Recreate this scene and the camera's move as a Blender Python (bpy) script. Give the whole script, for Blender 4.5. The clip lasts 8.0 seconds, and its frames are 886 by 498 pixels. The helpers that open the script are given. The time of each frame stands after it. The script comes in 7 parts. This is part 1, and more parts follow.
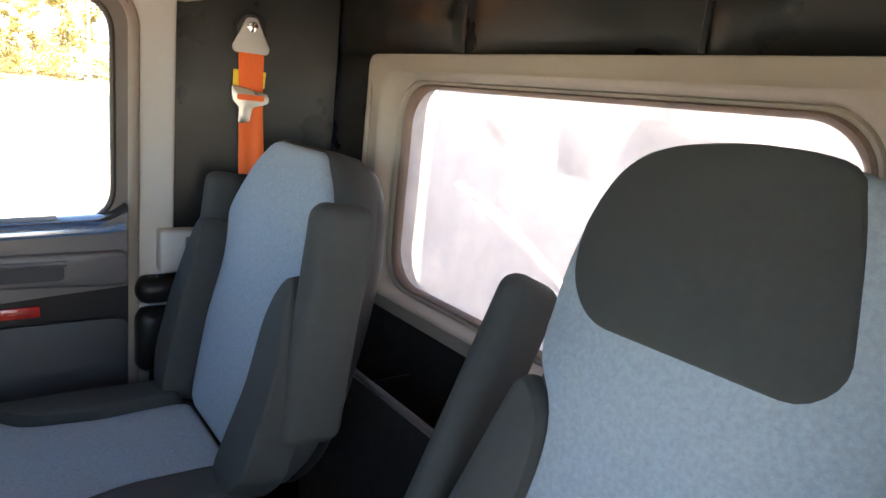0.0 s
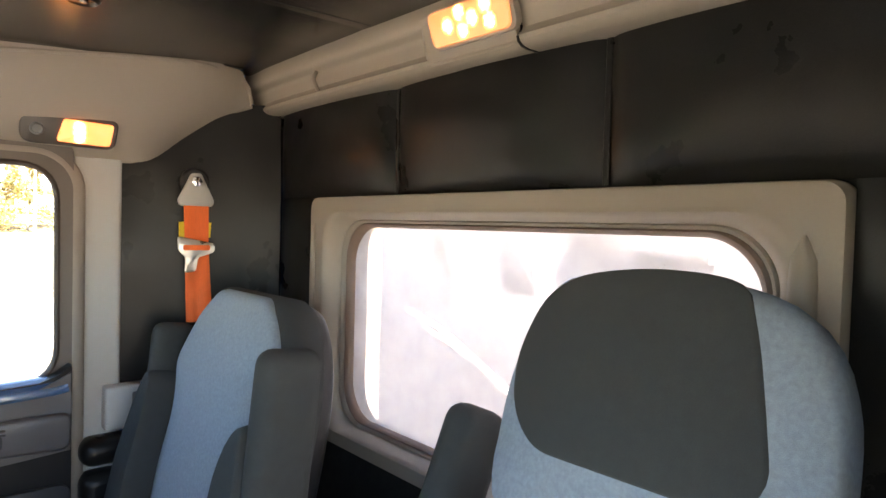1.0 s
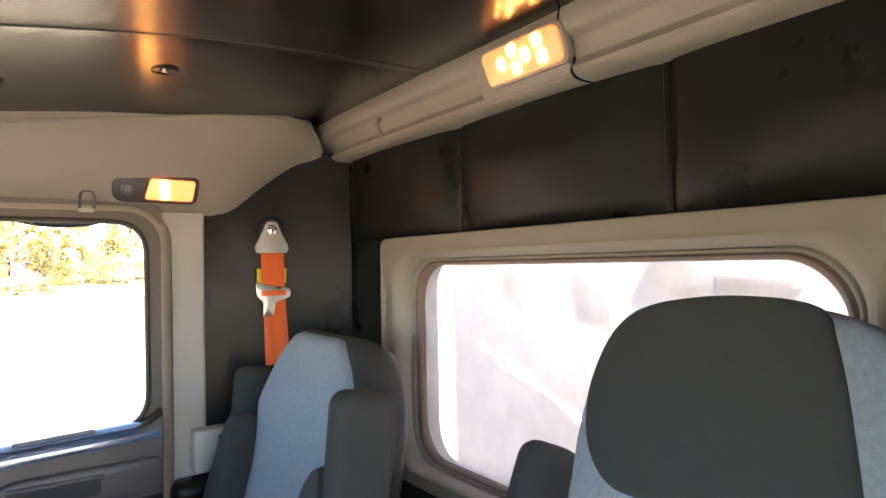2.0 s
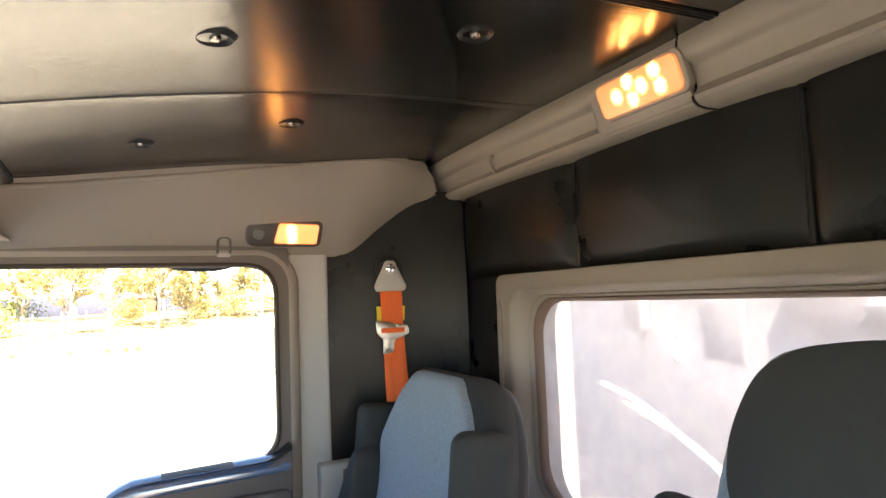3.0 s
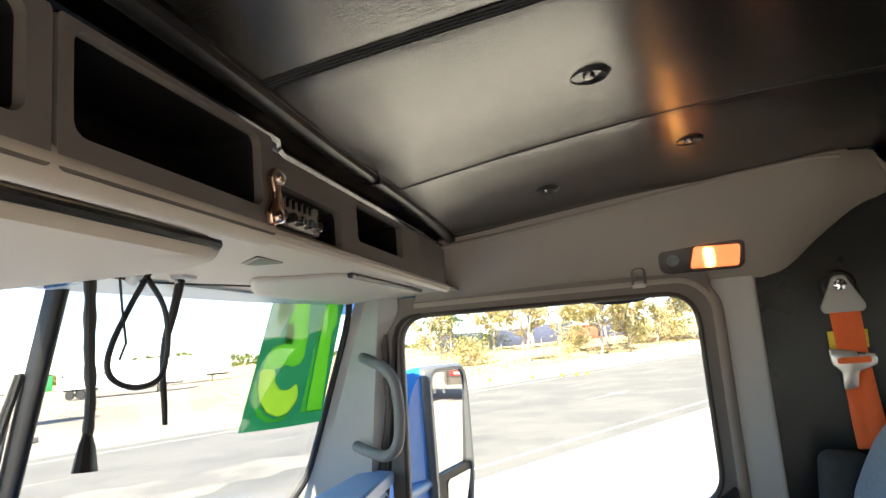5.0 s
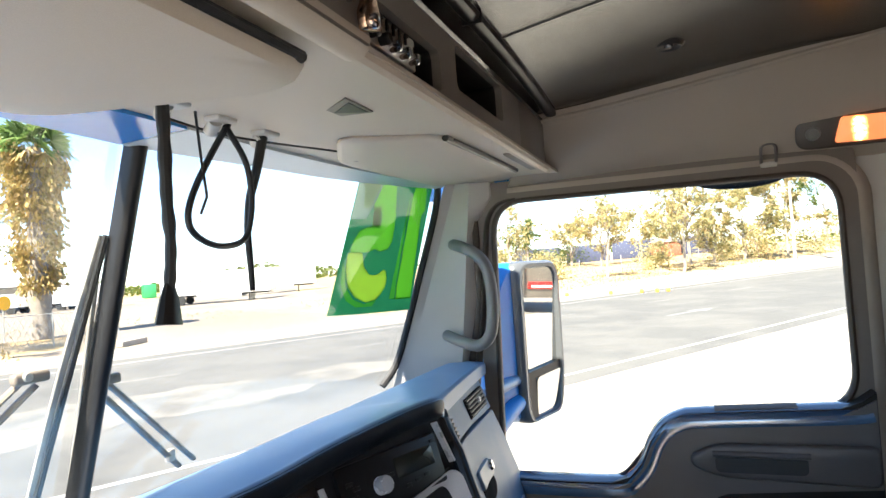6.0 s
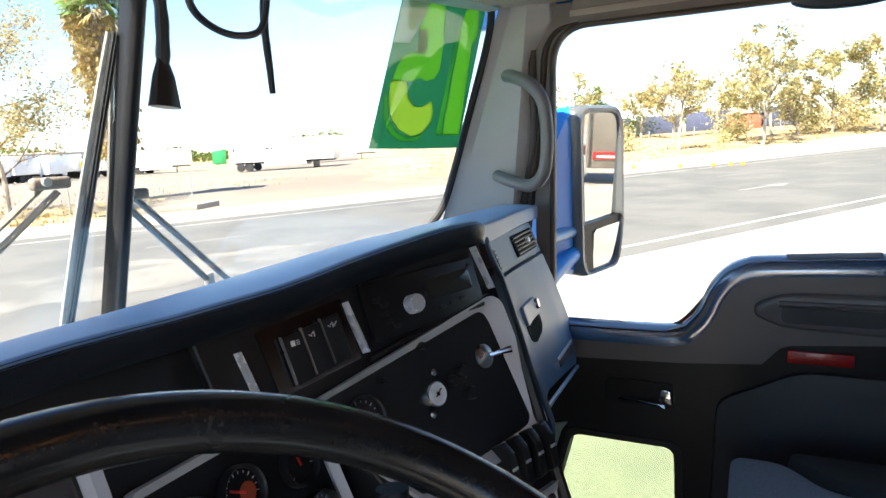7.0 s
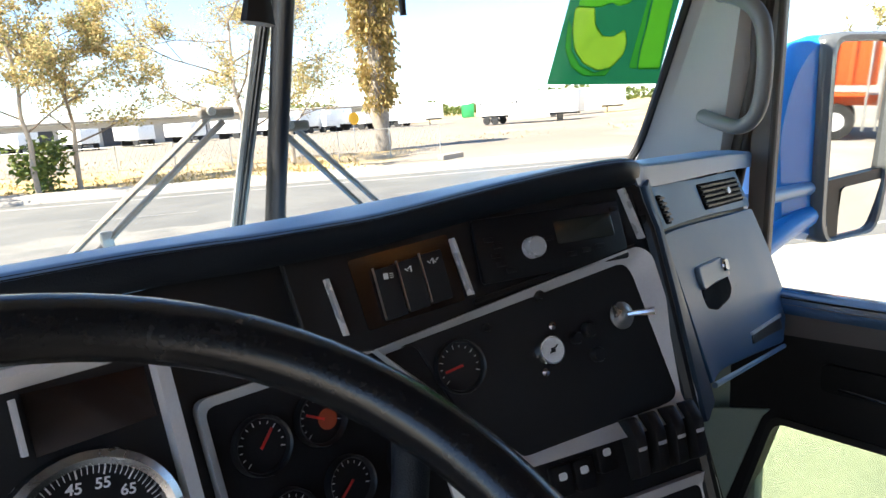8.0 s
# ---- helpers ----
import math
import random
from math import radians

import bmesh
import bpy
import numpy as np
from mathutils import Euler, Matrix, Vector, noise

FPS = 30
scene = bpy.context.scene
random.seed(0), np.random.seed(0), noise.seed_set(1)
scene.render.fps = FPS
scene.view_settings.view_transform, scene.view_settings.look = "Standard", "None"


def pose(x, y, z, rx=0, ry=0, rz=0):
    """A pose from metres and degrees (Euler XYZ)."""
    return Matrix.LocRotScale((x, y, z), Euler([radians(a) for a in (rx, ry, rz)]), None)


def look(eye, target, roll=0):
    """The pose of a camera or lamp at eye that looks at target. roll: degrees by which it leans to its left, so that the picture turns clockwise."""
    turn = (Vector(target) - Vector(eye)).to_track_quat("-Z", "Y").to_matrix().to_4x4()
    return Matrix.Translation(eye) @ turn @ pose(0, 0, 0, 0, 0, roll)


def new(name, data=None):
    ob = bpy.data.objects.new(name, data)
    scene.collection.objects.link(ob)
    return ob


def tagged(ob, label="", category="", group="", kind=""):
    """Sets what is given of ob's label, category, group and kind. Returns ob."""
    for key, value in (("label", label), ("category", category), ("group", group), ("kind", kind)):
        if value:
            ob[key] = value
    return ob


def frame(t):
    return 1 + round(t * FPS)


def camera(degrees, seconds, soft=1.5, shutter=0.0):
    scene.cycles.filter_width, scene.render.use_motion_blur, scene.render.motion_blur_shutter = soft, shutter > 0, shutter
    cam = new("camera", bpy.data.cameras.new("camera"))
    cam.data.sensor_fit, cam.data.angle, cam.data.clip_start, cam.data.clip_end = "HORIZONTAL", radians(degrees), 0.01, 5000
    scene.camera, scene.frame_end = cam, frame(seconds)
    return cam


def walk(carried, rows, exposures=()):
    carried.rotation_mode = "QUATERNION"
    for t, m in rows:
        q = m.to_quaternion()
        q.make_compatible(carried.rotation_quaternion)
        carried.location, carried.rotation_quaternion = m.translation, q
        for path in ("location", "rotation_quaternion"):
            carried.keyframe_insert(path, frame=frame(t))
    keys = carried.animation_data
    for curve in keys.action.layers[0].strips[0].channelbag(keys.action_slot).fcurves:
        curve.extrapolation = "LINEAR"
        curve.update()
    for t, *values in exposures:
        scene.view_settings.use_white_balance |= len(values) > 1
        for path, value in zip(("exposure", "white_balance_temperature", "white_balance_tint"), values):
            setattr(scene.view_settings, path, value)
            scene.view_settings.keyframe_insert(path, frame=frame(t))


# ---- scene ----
cam = camera(69.7, 8.0)
PATH = [
    (0, (-0.796, -0.014, 1.33), (0.738, -1.221, 0.895), 6.3),
    (0.5, (-0.824, -0.019, 1.354), (0.666, -1.336, 1.146), 3.4),
    (1, (-0.846, -0.009, 1.366), (0.658, -1.326, 1.302), 1.6),
    (2.3, (-0.862, -0.021, 1.369), (0.815, -1.111, 1.42), -1.9),
    (2.5, (-0.86, -0.009, 1.377), (0.833, -1.072, 1.426), -2.3),
    (3, (-0.854, -0.014, 1.386), (0.96, -0.842, 1.535), -2.2),
    (3.5, (-0.839, -0.03, 1.398), (1.079, -0.552, 1.615), -2.9),
    (4, (-0.812, -0.049, 1.41), (1.163, -0.226, 1.675), -3.3),
    (4.5, (-0.814, -0.059, 1.412), (1.153, 0.123, 1.725), -4.4),
    (4.7, (-0.819, -0.063, 1.412), (1.129, 0.245, 1.741), -4.9),
    (5.8, (-0.719, -0.014, 1.349), (1.16, 0.655, 1.495), -4.2),
    (6, (-0.694, 0.02, 1.337), (1.181, 0.714, 1.395), -3.9),
    (6.5, (-0.657, 0.048, 1.285), (1.179, 0.814, 1.078), -3.5),
    (7, (-0.601, 0.03, 1.252), (1.163, 0.912, 0.92), -3.2),
    (7.5, (-0.527, 0.003, 1.218), (1.066, 1.142, 0.813), -3.4),
    (8, (-0.465, -0.036, 1.211), (0.835, 1.423, 0.784), -3.7),
]
EXPOSURES = [(0.0, 3.6, 7900, 14), (2.5, 3.5, 7900, 15), (3.5, 3.05, 7500, 12), (4.5, 2.6, 7100, 9), (6.0, 2.45, 6700, 10), (7.0, 2.25, 6700, 10), (8.0, 2.25, 6700, 10)]
walk(cam, [(t, look(eye, target, roll)) for t, eye, target, roll in PATH], EXPOSURES)

# ==== world, sun ====
SUN_AZ, SUN_EL = radians(280), radians(54)   # compass bearing of the sun, clockwise from ahead (+y)
world = bpy.data.worlds.new("sky")
scene.world = world
world.use_nodes = True
wn = world.node_tree
sky = wn.nodes.new("ShaderNodeTexSky")
sky.sky_type = "NISHITA"
sky.sun_disc = False
sky.sun_elevation = SUN_EL
sky.sun_rotation = SUN_AZ
sky.air_density, sky.dust_density, sky.ozone_density = 0.75, 0.05, 3.0
wn.nodes["Background"].inputs["Strength"].default_value = 0.09
wn.links.new(sky.outputs[0], wn.nodes["Background"].inputs["Color"])
sun = new("sun", bpy.data.lights.new("sun", "SUN"))
sun.data.energy, sun.data.angle, sun.data.color = 5.0, radians(0.53), (1.0, 0.93, 0.83)
to_sun = Vector((math.sin(SUN_AZ) * math.cos(SUN_EL), math.cos(SUN_AZ) * math.cos(SUN_EL), math.sin(SUN_EL)))
sun.matrix_world = look(to_sun * 30, (0, 0, 0))

# ==== materials ====


def material(name, colour, rough=0.5, metal=0.0, var=0.15, scale=8.0, grain=0.0, grain_scale=400.0, big=0.0, spec=0.5,
             coat=0.0, stretch=(1, 1, 1), island=0.0, ior=1.5):
    """A surface with two scales of uneven colour, a little roughness wear, and fine relief."""
    m = bpy.data.materials.new(name)
    m.use_nodes = True
    nt, b = m.node_tree, m.node_tree.nodes["Principled BSDF"]
    tc = nt.nodes.new("ShaderNodeTexCoord")
    mp = nt.nodes.new("ShaderNodeMapping")
    mp.inputs["Scale"].default_value = stretch
    nt.links.new(tc.outputs["Object"], mp.inputs[0])
    n1 = nt.nodes.new("ShaderNodeTexNoise")
    n1.inputs["Scale"].default_value, n1.inputs["Detail"].default_value = scale, 6
    n2 = nt.nodes.new("ShaderNodeTexNoise")
    n2.inputs["Scale"].default_value, n2.inputs["Detail"].default_value = grain_scale, 3
    for n in (n1, n2):
        nt.links.new(mp.outputs[0], n.inputs["Vector"])
    mix = nt.nodes.new("ShaderNodeMath")
    mix.operation = "MULTIPLY_ADD"
    nt.links.new(n1.outputs[0], mix.inputs[0])
    mix.inputs[1].default_value = 1.0
    nt.links.new(n2.outputs[0], mix.inputs[2])
    ramp = nt.nodes.new("ShaderNodeMapRange")
    ramp.inputs[1].default_value, ramp.inputs[2].default_value = 0.6, 1.4
    ramp.inputs[3].default_value, ramp.inputs[4].default_value = 1 - var, 1 + var
    nt.links.new(mix.outputs[0], ramp.inputs[0])
    col = nt.nodes.new("ShaderNodeVectorMath")
    col.operation = "SCALE"
    col.inputs[0].default_value = colour[:3]
    nt.links.new(ramp.outputs[0], col.inputs["Scale"])
    last = col.outputs[0]
    if island:
        oi = nt.nodes.new("ShaderNodeObjectInfo")
        r2 = nt.nodes.new("ShaderNodeMapRange")
        r2.inputs[3].default_value, r2.inputs[4].default_value = 1 - island, 1 + island
        nt.links.new(oi.outputs["Random"], r2.inputs[0])
        c2 = nt.nodes.new("ShaderNodeVectorMath")
        c2.operation = "SCALE"
        nt.links.new(last, c2.inputs[0])
        nt.links.new(r2.outputs[0], c2.inputs["Scale"])
        last = c2.outputs[0]
    nt.links.new(last, b.inputs["Base Color"])
    rr = nt.nodes.new("ShaderNodeMapRange")
    rr.inputs[1].default_value, rr.inputs[2].default_value = 0.3, 0.7
    rr.inputs[3].default_value, rr.inputs[4].default_value = max(0.02, rough * 0.85), min(1, rough * 1.15)
    nt.links.new(n1.outputs[0], rr.inputs[0])
    nt.links.new(rr.outputs[0], b.inputs["Roughness"])
    b.inputs["Metallic"].default_value = metal
    b.inputs["Specular IOR Level"].default_value = spec
    b.inputs["IOR"].default_value = ior
    b.inputs["Coat Weight"].default_value = coat
    b.inputs["Coat Roughness"].default_value = 0.08
    if grain or big:
        bump = nt.nodes.new("ShaderNodeBump")
        bump.inputs["Strength"].default_value = grain or 0.0001
        bump.inputs["Distance"].default_value = 0.002
        nt.links.new(n2.outputs[0], bump.inputs["Height"])
        out = bump
        if big:
            b2 = nt.nodes.new("ShaderNodeBump")
            b2.inputs["Strength"].default_value, b2.inputs["Distance"].default_value = big, 0.02
            nt.links.new(n1.outputs[0], b2.inputs["Height"])
            nt.links.new(bump.outputs[0], b2.inputs["Normal"])
            out = b2
        nt.links.new(out.outputs[0], b.inputs["Normal"])
    return m


def glow(name, colour, strength):
    m = bpy.data.materials.new(name)
    m.use_nodes = True
    b = m.node_tree.nodes["Principled BSDF"]
    b.inputs["Base Color"].default_value = (colour[0] * 0.15, colour[1] * 0.15, colour[2] * 0.15, 1)
    b.inputs["Emission Color"].default_value = (*colour, 1)
    b.inputs["Emission Strength"].default_value = strength
    return m


def lamp_lens(name, spots, radius, core, edge, strength, base, rib=160.0):
    """A lit ribbed lens: brightest over its bulbs, falling off between them."""
    m = bpy.data.materials.new(name)
    m.use_nodes = True
    nt = m.node_tree
    b = nt.nodes["Principled BSDF"]
    b.inputs["Base Color"].default_value = (0.45, 0.36, 0.29, 1)
    b.inputs["Roughness"].default_value = 0.25
    tc = nt.nodes.new("ShaderNodeTexCoord")
    vo = nt.nodes.new("ShaderNodeTexVoronoi")
    vo.inputs["Scale"].default_value = rib
    nt.links.new(tc.outputs["Object"], vo.inputs["Vector"])
    last = None
    for p in spots:
        d = nt.nodes.new("ShaderNodeVectorMath")
        d.operation = "DISTANCE"
        d.inputs[1].default_value = p
        nt.links.new(tc.outputs["Object"], d.inputs[0])
        r = nt.nodes.new("ShaderNodeMapRange")
        r.interpolation_type = "SMOOTHSTEP"
        r.inputs[1].default_value, r.inputs[2].default_value = 0.0, radius
        r.inputs[3].default_value, r.inputs[4].default_value = 1.0, 0.0
        nt.links.new(d.outputs["Value"], r.inputs[0])
        if last is None:
            last = r.outputs[0]
        else:
            mx = nt.nodes.new("ShaderNodeMath")
            mx.operation = "MAXIMUM"
            nt.links.new(last, mx.inputs[0])
            nt.links.new(r.outputs[0], mx.inputs[1])
            last = mx.outputs[0]
    vr = nt.nodes.new("ShaderNodeMapRange")
    vr.inputs[1].default_value, vr.inputs[2].default_value = 0.0, 0.8
    vr.inputs[3].default_value, vr.inputs[4].default_value = 1.35, 0.55
    nt.links.new(vo.outputs["Distance"], vr.inputs[0])
    k = nt.nodes.new("ShaderNodeMath")
    k.operation = "MULTIPLY"
    nt.links.new(last, k.inputs[0])
    nt.links.new(vr.outputs[0], k.inputs[1])
    cr = nt.nodes.new("ShaderNodeMix")
    cr.data_type = "RGBA"
    nt.links.new(k.outputs[0], cr.inputs[0])
    cr.inputs[6].default_value, cr.inputs[7].default_value = (*edge, 1), (*core, 1)
    nt.links.new(cr.outputs[2], b.inputs["Emission Color"])
    pw = nt.nodes.new("ShaderNodeMath")
    pw.operation = "POWER"
    pw.inputs[1].default_value = 2.2
    nt.links.new(k.outputs[0], pw.inputs[0])
    st = nt.nodes.new("ShaderNodeMath")
    st.operation = "MULTIPLY_ADD"
    st.inputs[1].default_value, st.inputs[2].default_value = strength, base
    nt.links.new(pw.outputs[0], st.inputs[0])
    nt.links.new(st.outputs[0], b.inputs["Emission Strength"])
    return m


def glass(name, tint=(1, 1, 1), haze=0.0, gloss=1.0):
    """Thin pane: clear with a Fresnel gloss and a film of dust."""
    m = bpy.data.materials.new(name)
    m.use_nodes = True
    nt = m.node_tree
    nt.nodes.remove(nt.nodes["Principled BSDF"])
    out = nt.nodes["Material Output"]
    tr = nt.nodes.new("ShaderNodeBsdfTransparent")
    tr.inputs[0].default_value = (*tint, 1)
    gl = nt.nodes.new("ShaderNodeBsdfGlossy")
    gl.inputs["Roughness"].default_value = 0.02
    fr = nt.nodes.new("ShaderNodeFresnel")
    fr.inputs[0].default_value = 1.45
    k = nt.nodes.new("ShaderNodeMath")
    k.operation = "MULTIPLY"
    k.inputs[1].default_value = gloss
    nt.links.new(fr.outputs[0], k.inputs[0])
    mx = nt.nodes.new("ShaderNodeMixShader")
    nt.links.new(k.outputs[0], mx.inputs[0])
    nt.links.new(tr.outputs[0], mx.inputs[1])
    nt.links.new(gl.outputs[0], mx.inputs[2])
    last = mx
    if haze:
        tl = nt.nodes.new("ShaderNodeBsdfTranslucent")
        df = nt.nodes.new("ShaderNodeBsdfDiffuse")
        tl.inputs[0].default_value = df.inputs[0].default_value = (0.85, 0.84, 0.86, 1)
        ad = nt.nodes.new("ShaderNodeMixShader")
        nt.links.new(tl.outputs[0], ad.inputs[1])
        nt.links.new(df.outputs[0], ad.inputs[2])
        tc = nt.nodes.new("ShaderNodeTexCoord")
        nz = nt.nodes.new("ShaderNodeTexNoise")
        nz.inputs["Scale"].default_value, nz.inputs["Detail"].default_value = 5, 8
        nt.links.new(tc.outputs["Object"], nz.inputs["Vector"])
        mr = nt.nodes.new("ShaderNodeMapRange")
        mr.inputs[1].default_value, mr.inputs[2].default_value = 0.3, 0.75
        mr.inputs[3].default_value, mr.inputs[4].default_value = haze * 0.6, haze * 1.4
        nt.links.new(nz.outputs[0], mr.inputs[0])
        m2 = nt.nodes.new("ShaderNodeMixShader")
        nt.links.new(mr.outputs[0], m2.inputs[0])
        nt.links.new(mx.outputs[0], m2.inputs[1])
        nt.links.new(ad.outputs[0], m2.inputs[2])
        last = m2
    nt.links.new(last.outputs[0], out.inputs[0])
    return m


VINYL = material("black vinyl", (0.014, 0.014, 0.0135), 0.30, var=0.3, scale=6, grain=0.12, grain_scale=500, big=0.16, spec=0.24)
CEIL = material("ceiling vinyl", (0.006, 0.0062, 0.0056), 0.225, var=0.25, scale=7, grain=0.20, grain_scale=330, spec=0.75, ior=1.72, stretch=(1, 0.10, 1))
BEIGE = material("taupe trim plastic", (0.36, 0.308, 0.252), 0.5, var=0.06, scale=3, grain=0.15, grain_scale=900)
# BEIGE made lighter: bounced light on console underside and visors is in the colour
UNDER = material("taupe underside plastic lightened for bounce", (0.46, 0.40, 0.325), 0.5, var=0.08, scale=3, grain=0.15, grain_scale=900)
PILLAR = material("grey pillar plastic", (0.50, 0.48, 0.44), 0.5, var=0.06, scale=3, grain=0.15, grain_scale=900)
CONSOLE = material("brown taupe console plastic", (0.15, 0.134, 0.117), 0.42, var=0.08, scale=4, grain=0.15, grain_scale=900)
SEALTAUPE = material("taupe door seal", (0.33, 0.285, 0.235), 0.55, var=0.08, scale=9, grain=0.15, grain_scale=700)
# brown rubber; its pinkish lift paints in light bleeding from the rear glass
GASKET = material("brown gasket with light bleed", (0.20, 0.135, 0.105), 0.5, var=0.12, scale=12, grain=0.15, grain_scale=700)
TAUPE = material("dark taupe frame", (0.16, 0.135, 0.115), 0.5, var=0.1, scale=5, grain=0.15, grain_scale=900)
HANDLE = material("grey handle plastic", (0.17, 0.17, 0.165), 0.4, var=0.08, scale=8, grain=0.1, grain_scale=900)
# pale green tone paints in the light from the tinted lower pane
KICK = material("grey panel with green pane light", (0.30, 0.36, 0.29), 0.5, var=0.12, scale=6, grain=0.15, grain_scale=600)
DOOR = material("dark door plastic", (0.125, 0.113, 0.108), 0.36, var=0.1, scale=5, grain=0.15, grain_scale=900)
DARK = material("black plastic", (0.015, 0.0155, 0.0165), 0.32, var=0.2, scale=8, grain=0.12, grain_scale=900, spec=0.28)
PADGREY = material("dark grey door pad", (0.032, 0.034, 0.036), 0.5, var=0.15, scale=6, grain=0.2, grain_scale=700)
BROWNSEAL = material("brown rubber seal", (0.06, 0.046, 0.036), 0.5, var=0.15, scale=20)
RUBBER = material("black rubber", (0.014, 0.014, 0.014), 0.55, var=0.2, scale=30)
# dark vinyl; the sky's reflection is painted in as blue base and sheen tint
DASHTOP = material("dash top vinyl tinted sky blue", (0.085, 0.185, 0.33), 0.38, var=0.10, scale=5, grain=0.07, grain_scale=900, spec=0.7, ior=1.75)
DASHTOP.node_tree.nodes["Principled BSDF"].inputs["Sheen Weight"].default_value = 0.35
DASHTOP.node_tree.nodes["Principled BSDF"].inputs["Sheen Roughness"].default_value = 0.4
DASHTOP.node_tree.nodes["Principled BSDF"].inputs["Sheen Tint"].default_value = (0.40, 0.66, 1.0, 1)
# grey plastic with blue skylight mixed into its base colour
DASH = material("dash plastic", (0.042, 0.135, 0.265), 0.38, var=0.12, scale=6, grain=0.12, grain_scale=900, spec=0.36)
BROW = material("black brow vinyl", (0.010, 0.013, 0.018), 0.38, var=0.15, scale=9, grain=0.3, grain_scale=700, spec=0.24)
# dark glossy plastic; blue base colour adds to the sky it reflects
SILLPLASTIC = material("smooth dark sill plastic tinted sky blue", (0.06, 0.135, 0.26), 0.14, var=0.12, scale=5, grain=0.04, grain_scale=900, spec=0.8, ior=2.3)
GAUGEBACK = material("gauge panel black", (0.011, 0.011, 0.012), 0.35, var=0.2, scale=20, spec=0.2)
SILVER = material("satin silver trim", (0.72, 0.71, 0.72), 0.34, metal=0.3, var=0.06, scale=20)
BRIGHT = material("bright satin metal", (0.72, 0.72, 0.73), 0.28, metal=0.35, var=0.06, scale=40)
LATCHGREY = material("pale blue grey plastic", (0.14, 0.23, 0.32), 0.3, var=0.08, scale=20, spec=0.6)
CHROME = material("chrome", (0.75, 0.75, 0.77), 0.12, metal=1.0, var=0.03, scale=20)
DIMCHROME = material("dull chrome", (0.30, 0.29, 0.28), 0.25, metal=1.0, var=0.1, scale=60)
STEEL = material("brushed steel", (0.5, 0.49, 0.46), 0.3, metal=0.9, var=0.04, scale=30)
FABRIC = material("blue grey fabric", (0.285, 0.345, 0.40), 0.9, var=0.22, scale=160, grain=0.5, grain_scale=1200, spec=0.15)
CHARCOAL = material("charcoal fabric", (0.052, 0.056, 0.055), 0.85, var=0.2, scale=60, grain=0.45, grain_scale=1200, spec=0.2)
ORANGE = material("orange webbing", (0.95, 0.16, 0.03), 0.65, var=0.1, scale=30, grain=0.4, grain_scale=600, stretch=(1, 1, 0.1))
YELLOW = material("yellow tag", (0.85, 0.65, 0.04), 0.5)
WOOD = material("dark wood veneer", (0.009, 0.0035, 0.0025), 0.22, var=0.5, scale=10, coat=0.5, stretch=(1, 1, 9))
CARPET = material("black carpet", (0.012, 0.012, 0.012), 0.95, var=0.3, scale=40, grain=0.6, grain_scale=500)
BLUE = material("blue paint", (0.012, 0.20, 0.58), 0.25, var=0.05, scale=4, coat=0.8)
VENTBLACK = material("matt black vent plastic", (0.006, 0.006, 0.007), 0.95, var=0.05, scale=20)
VENTBLACK.node_tree.nodes["Principled BSDF"].inputs["Specular IOR Level"].default_value = 0.1
MIRRORBLUE = material("weathered blue shell paint", (0.012, 0.20, 0.54), 0.32, var=0.08, scale=6)
SPEEDRING = material("brushed ring metal", (0.55, 0.55, 0.57), 0.26, metal=1.0, var=0.06, scale=30)
WHITE = material("white marking", (0.8, 0.8, 0.8), 0.5)
RED = material("red marking", (0.55, 0.02, 0.015), 0.4)
REFLECTOR = material("red reflector", (0.45, 0.02, 0.015), 0.2, coat=0.6, grain=0.5, grain_scale=250)
MIRROR = material("mirror glass", (0.6, 0.6, 0.59), 0.02, metal=1.0, var=0.01)
WINDSCREEN = glass("windscreen glass", (0.97, 0.99, 0.98), 0.0, 0.12)
SIDEGLASS = glass("door glass", (0.97, 0.99, 0.97), 0.0, 0.15)
REARGLASS = glass("dusty rear glass", (0.97, 0.96, 0.97), 0.4, 0.1)
PEEPGLASS = glass("green tinted glass", (0.66, 0.76, 0.60), 0.12, 0.2)

# ==== mesh helpers ====


def part(name, bm, mat, parent=None, label="", smooth=35):
    """One mesh object from a bmesh, under its thing or part."""
    bmesh.ops.recalc_face_normals(bm, faces=bm.faces)
    me = bpy.data.meshes.new(name)
    bm.to_mesh(me)
    bm.free()
    me.materials.append(mat)
    if smooth:
        me.polygons.foreach_set("use_smooth", [True] * len(me.polygons))
        me.set_sharp_from_angle(angle=radians(smooth))
    ob = new(name, me)
    if parent:
        ob.parent = parent
    if label:
        ob["label"] = label
    return ob


def thing(name, label, category, loc=(0, 0, 0), group="", kind=""):
    """An Empty that holds the parts of one thing; parts are given in world metres."""
    ob = new(name)
    ob.empty_display_size = 0.05
    return tagged(ob, label, category, group, kind)


def struct(name, bm, mat, label="", category="", smooth=35):
    return tagged(part(name, bm, mat, None, "", smooth), label, category, "", "structure")


def V(*a):
    return Vector(a)


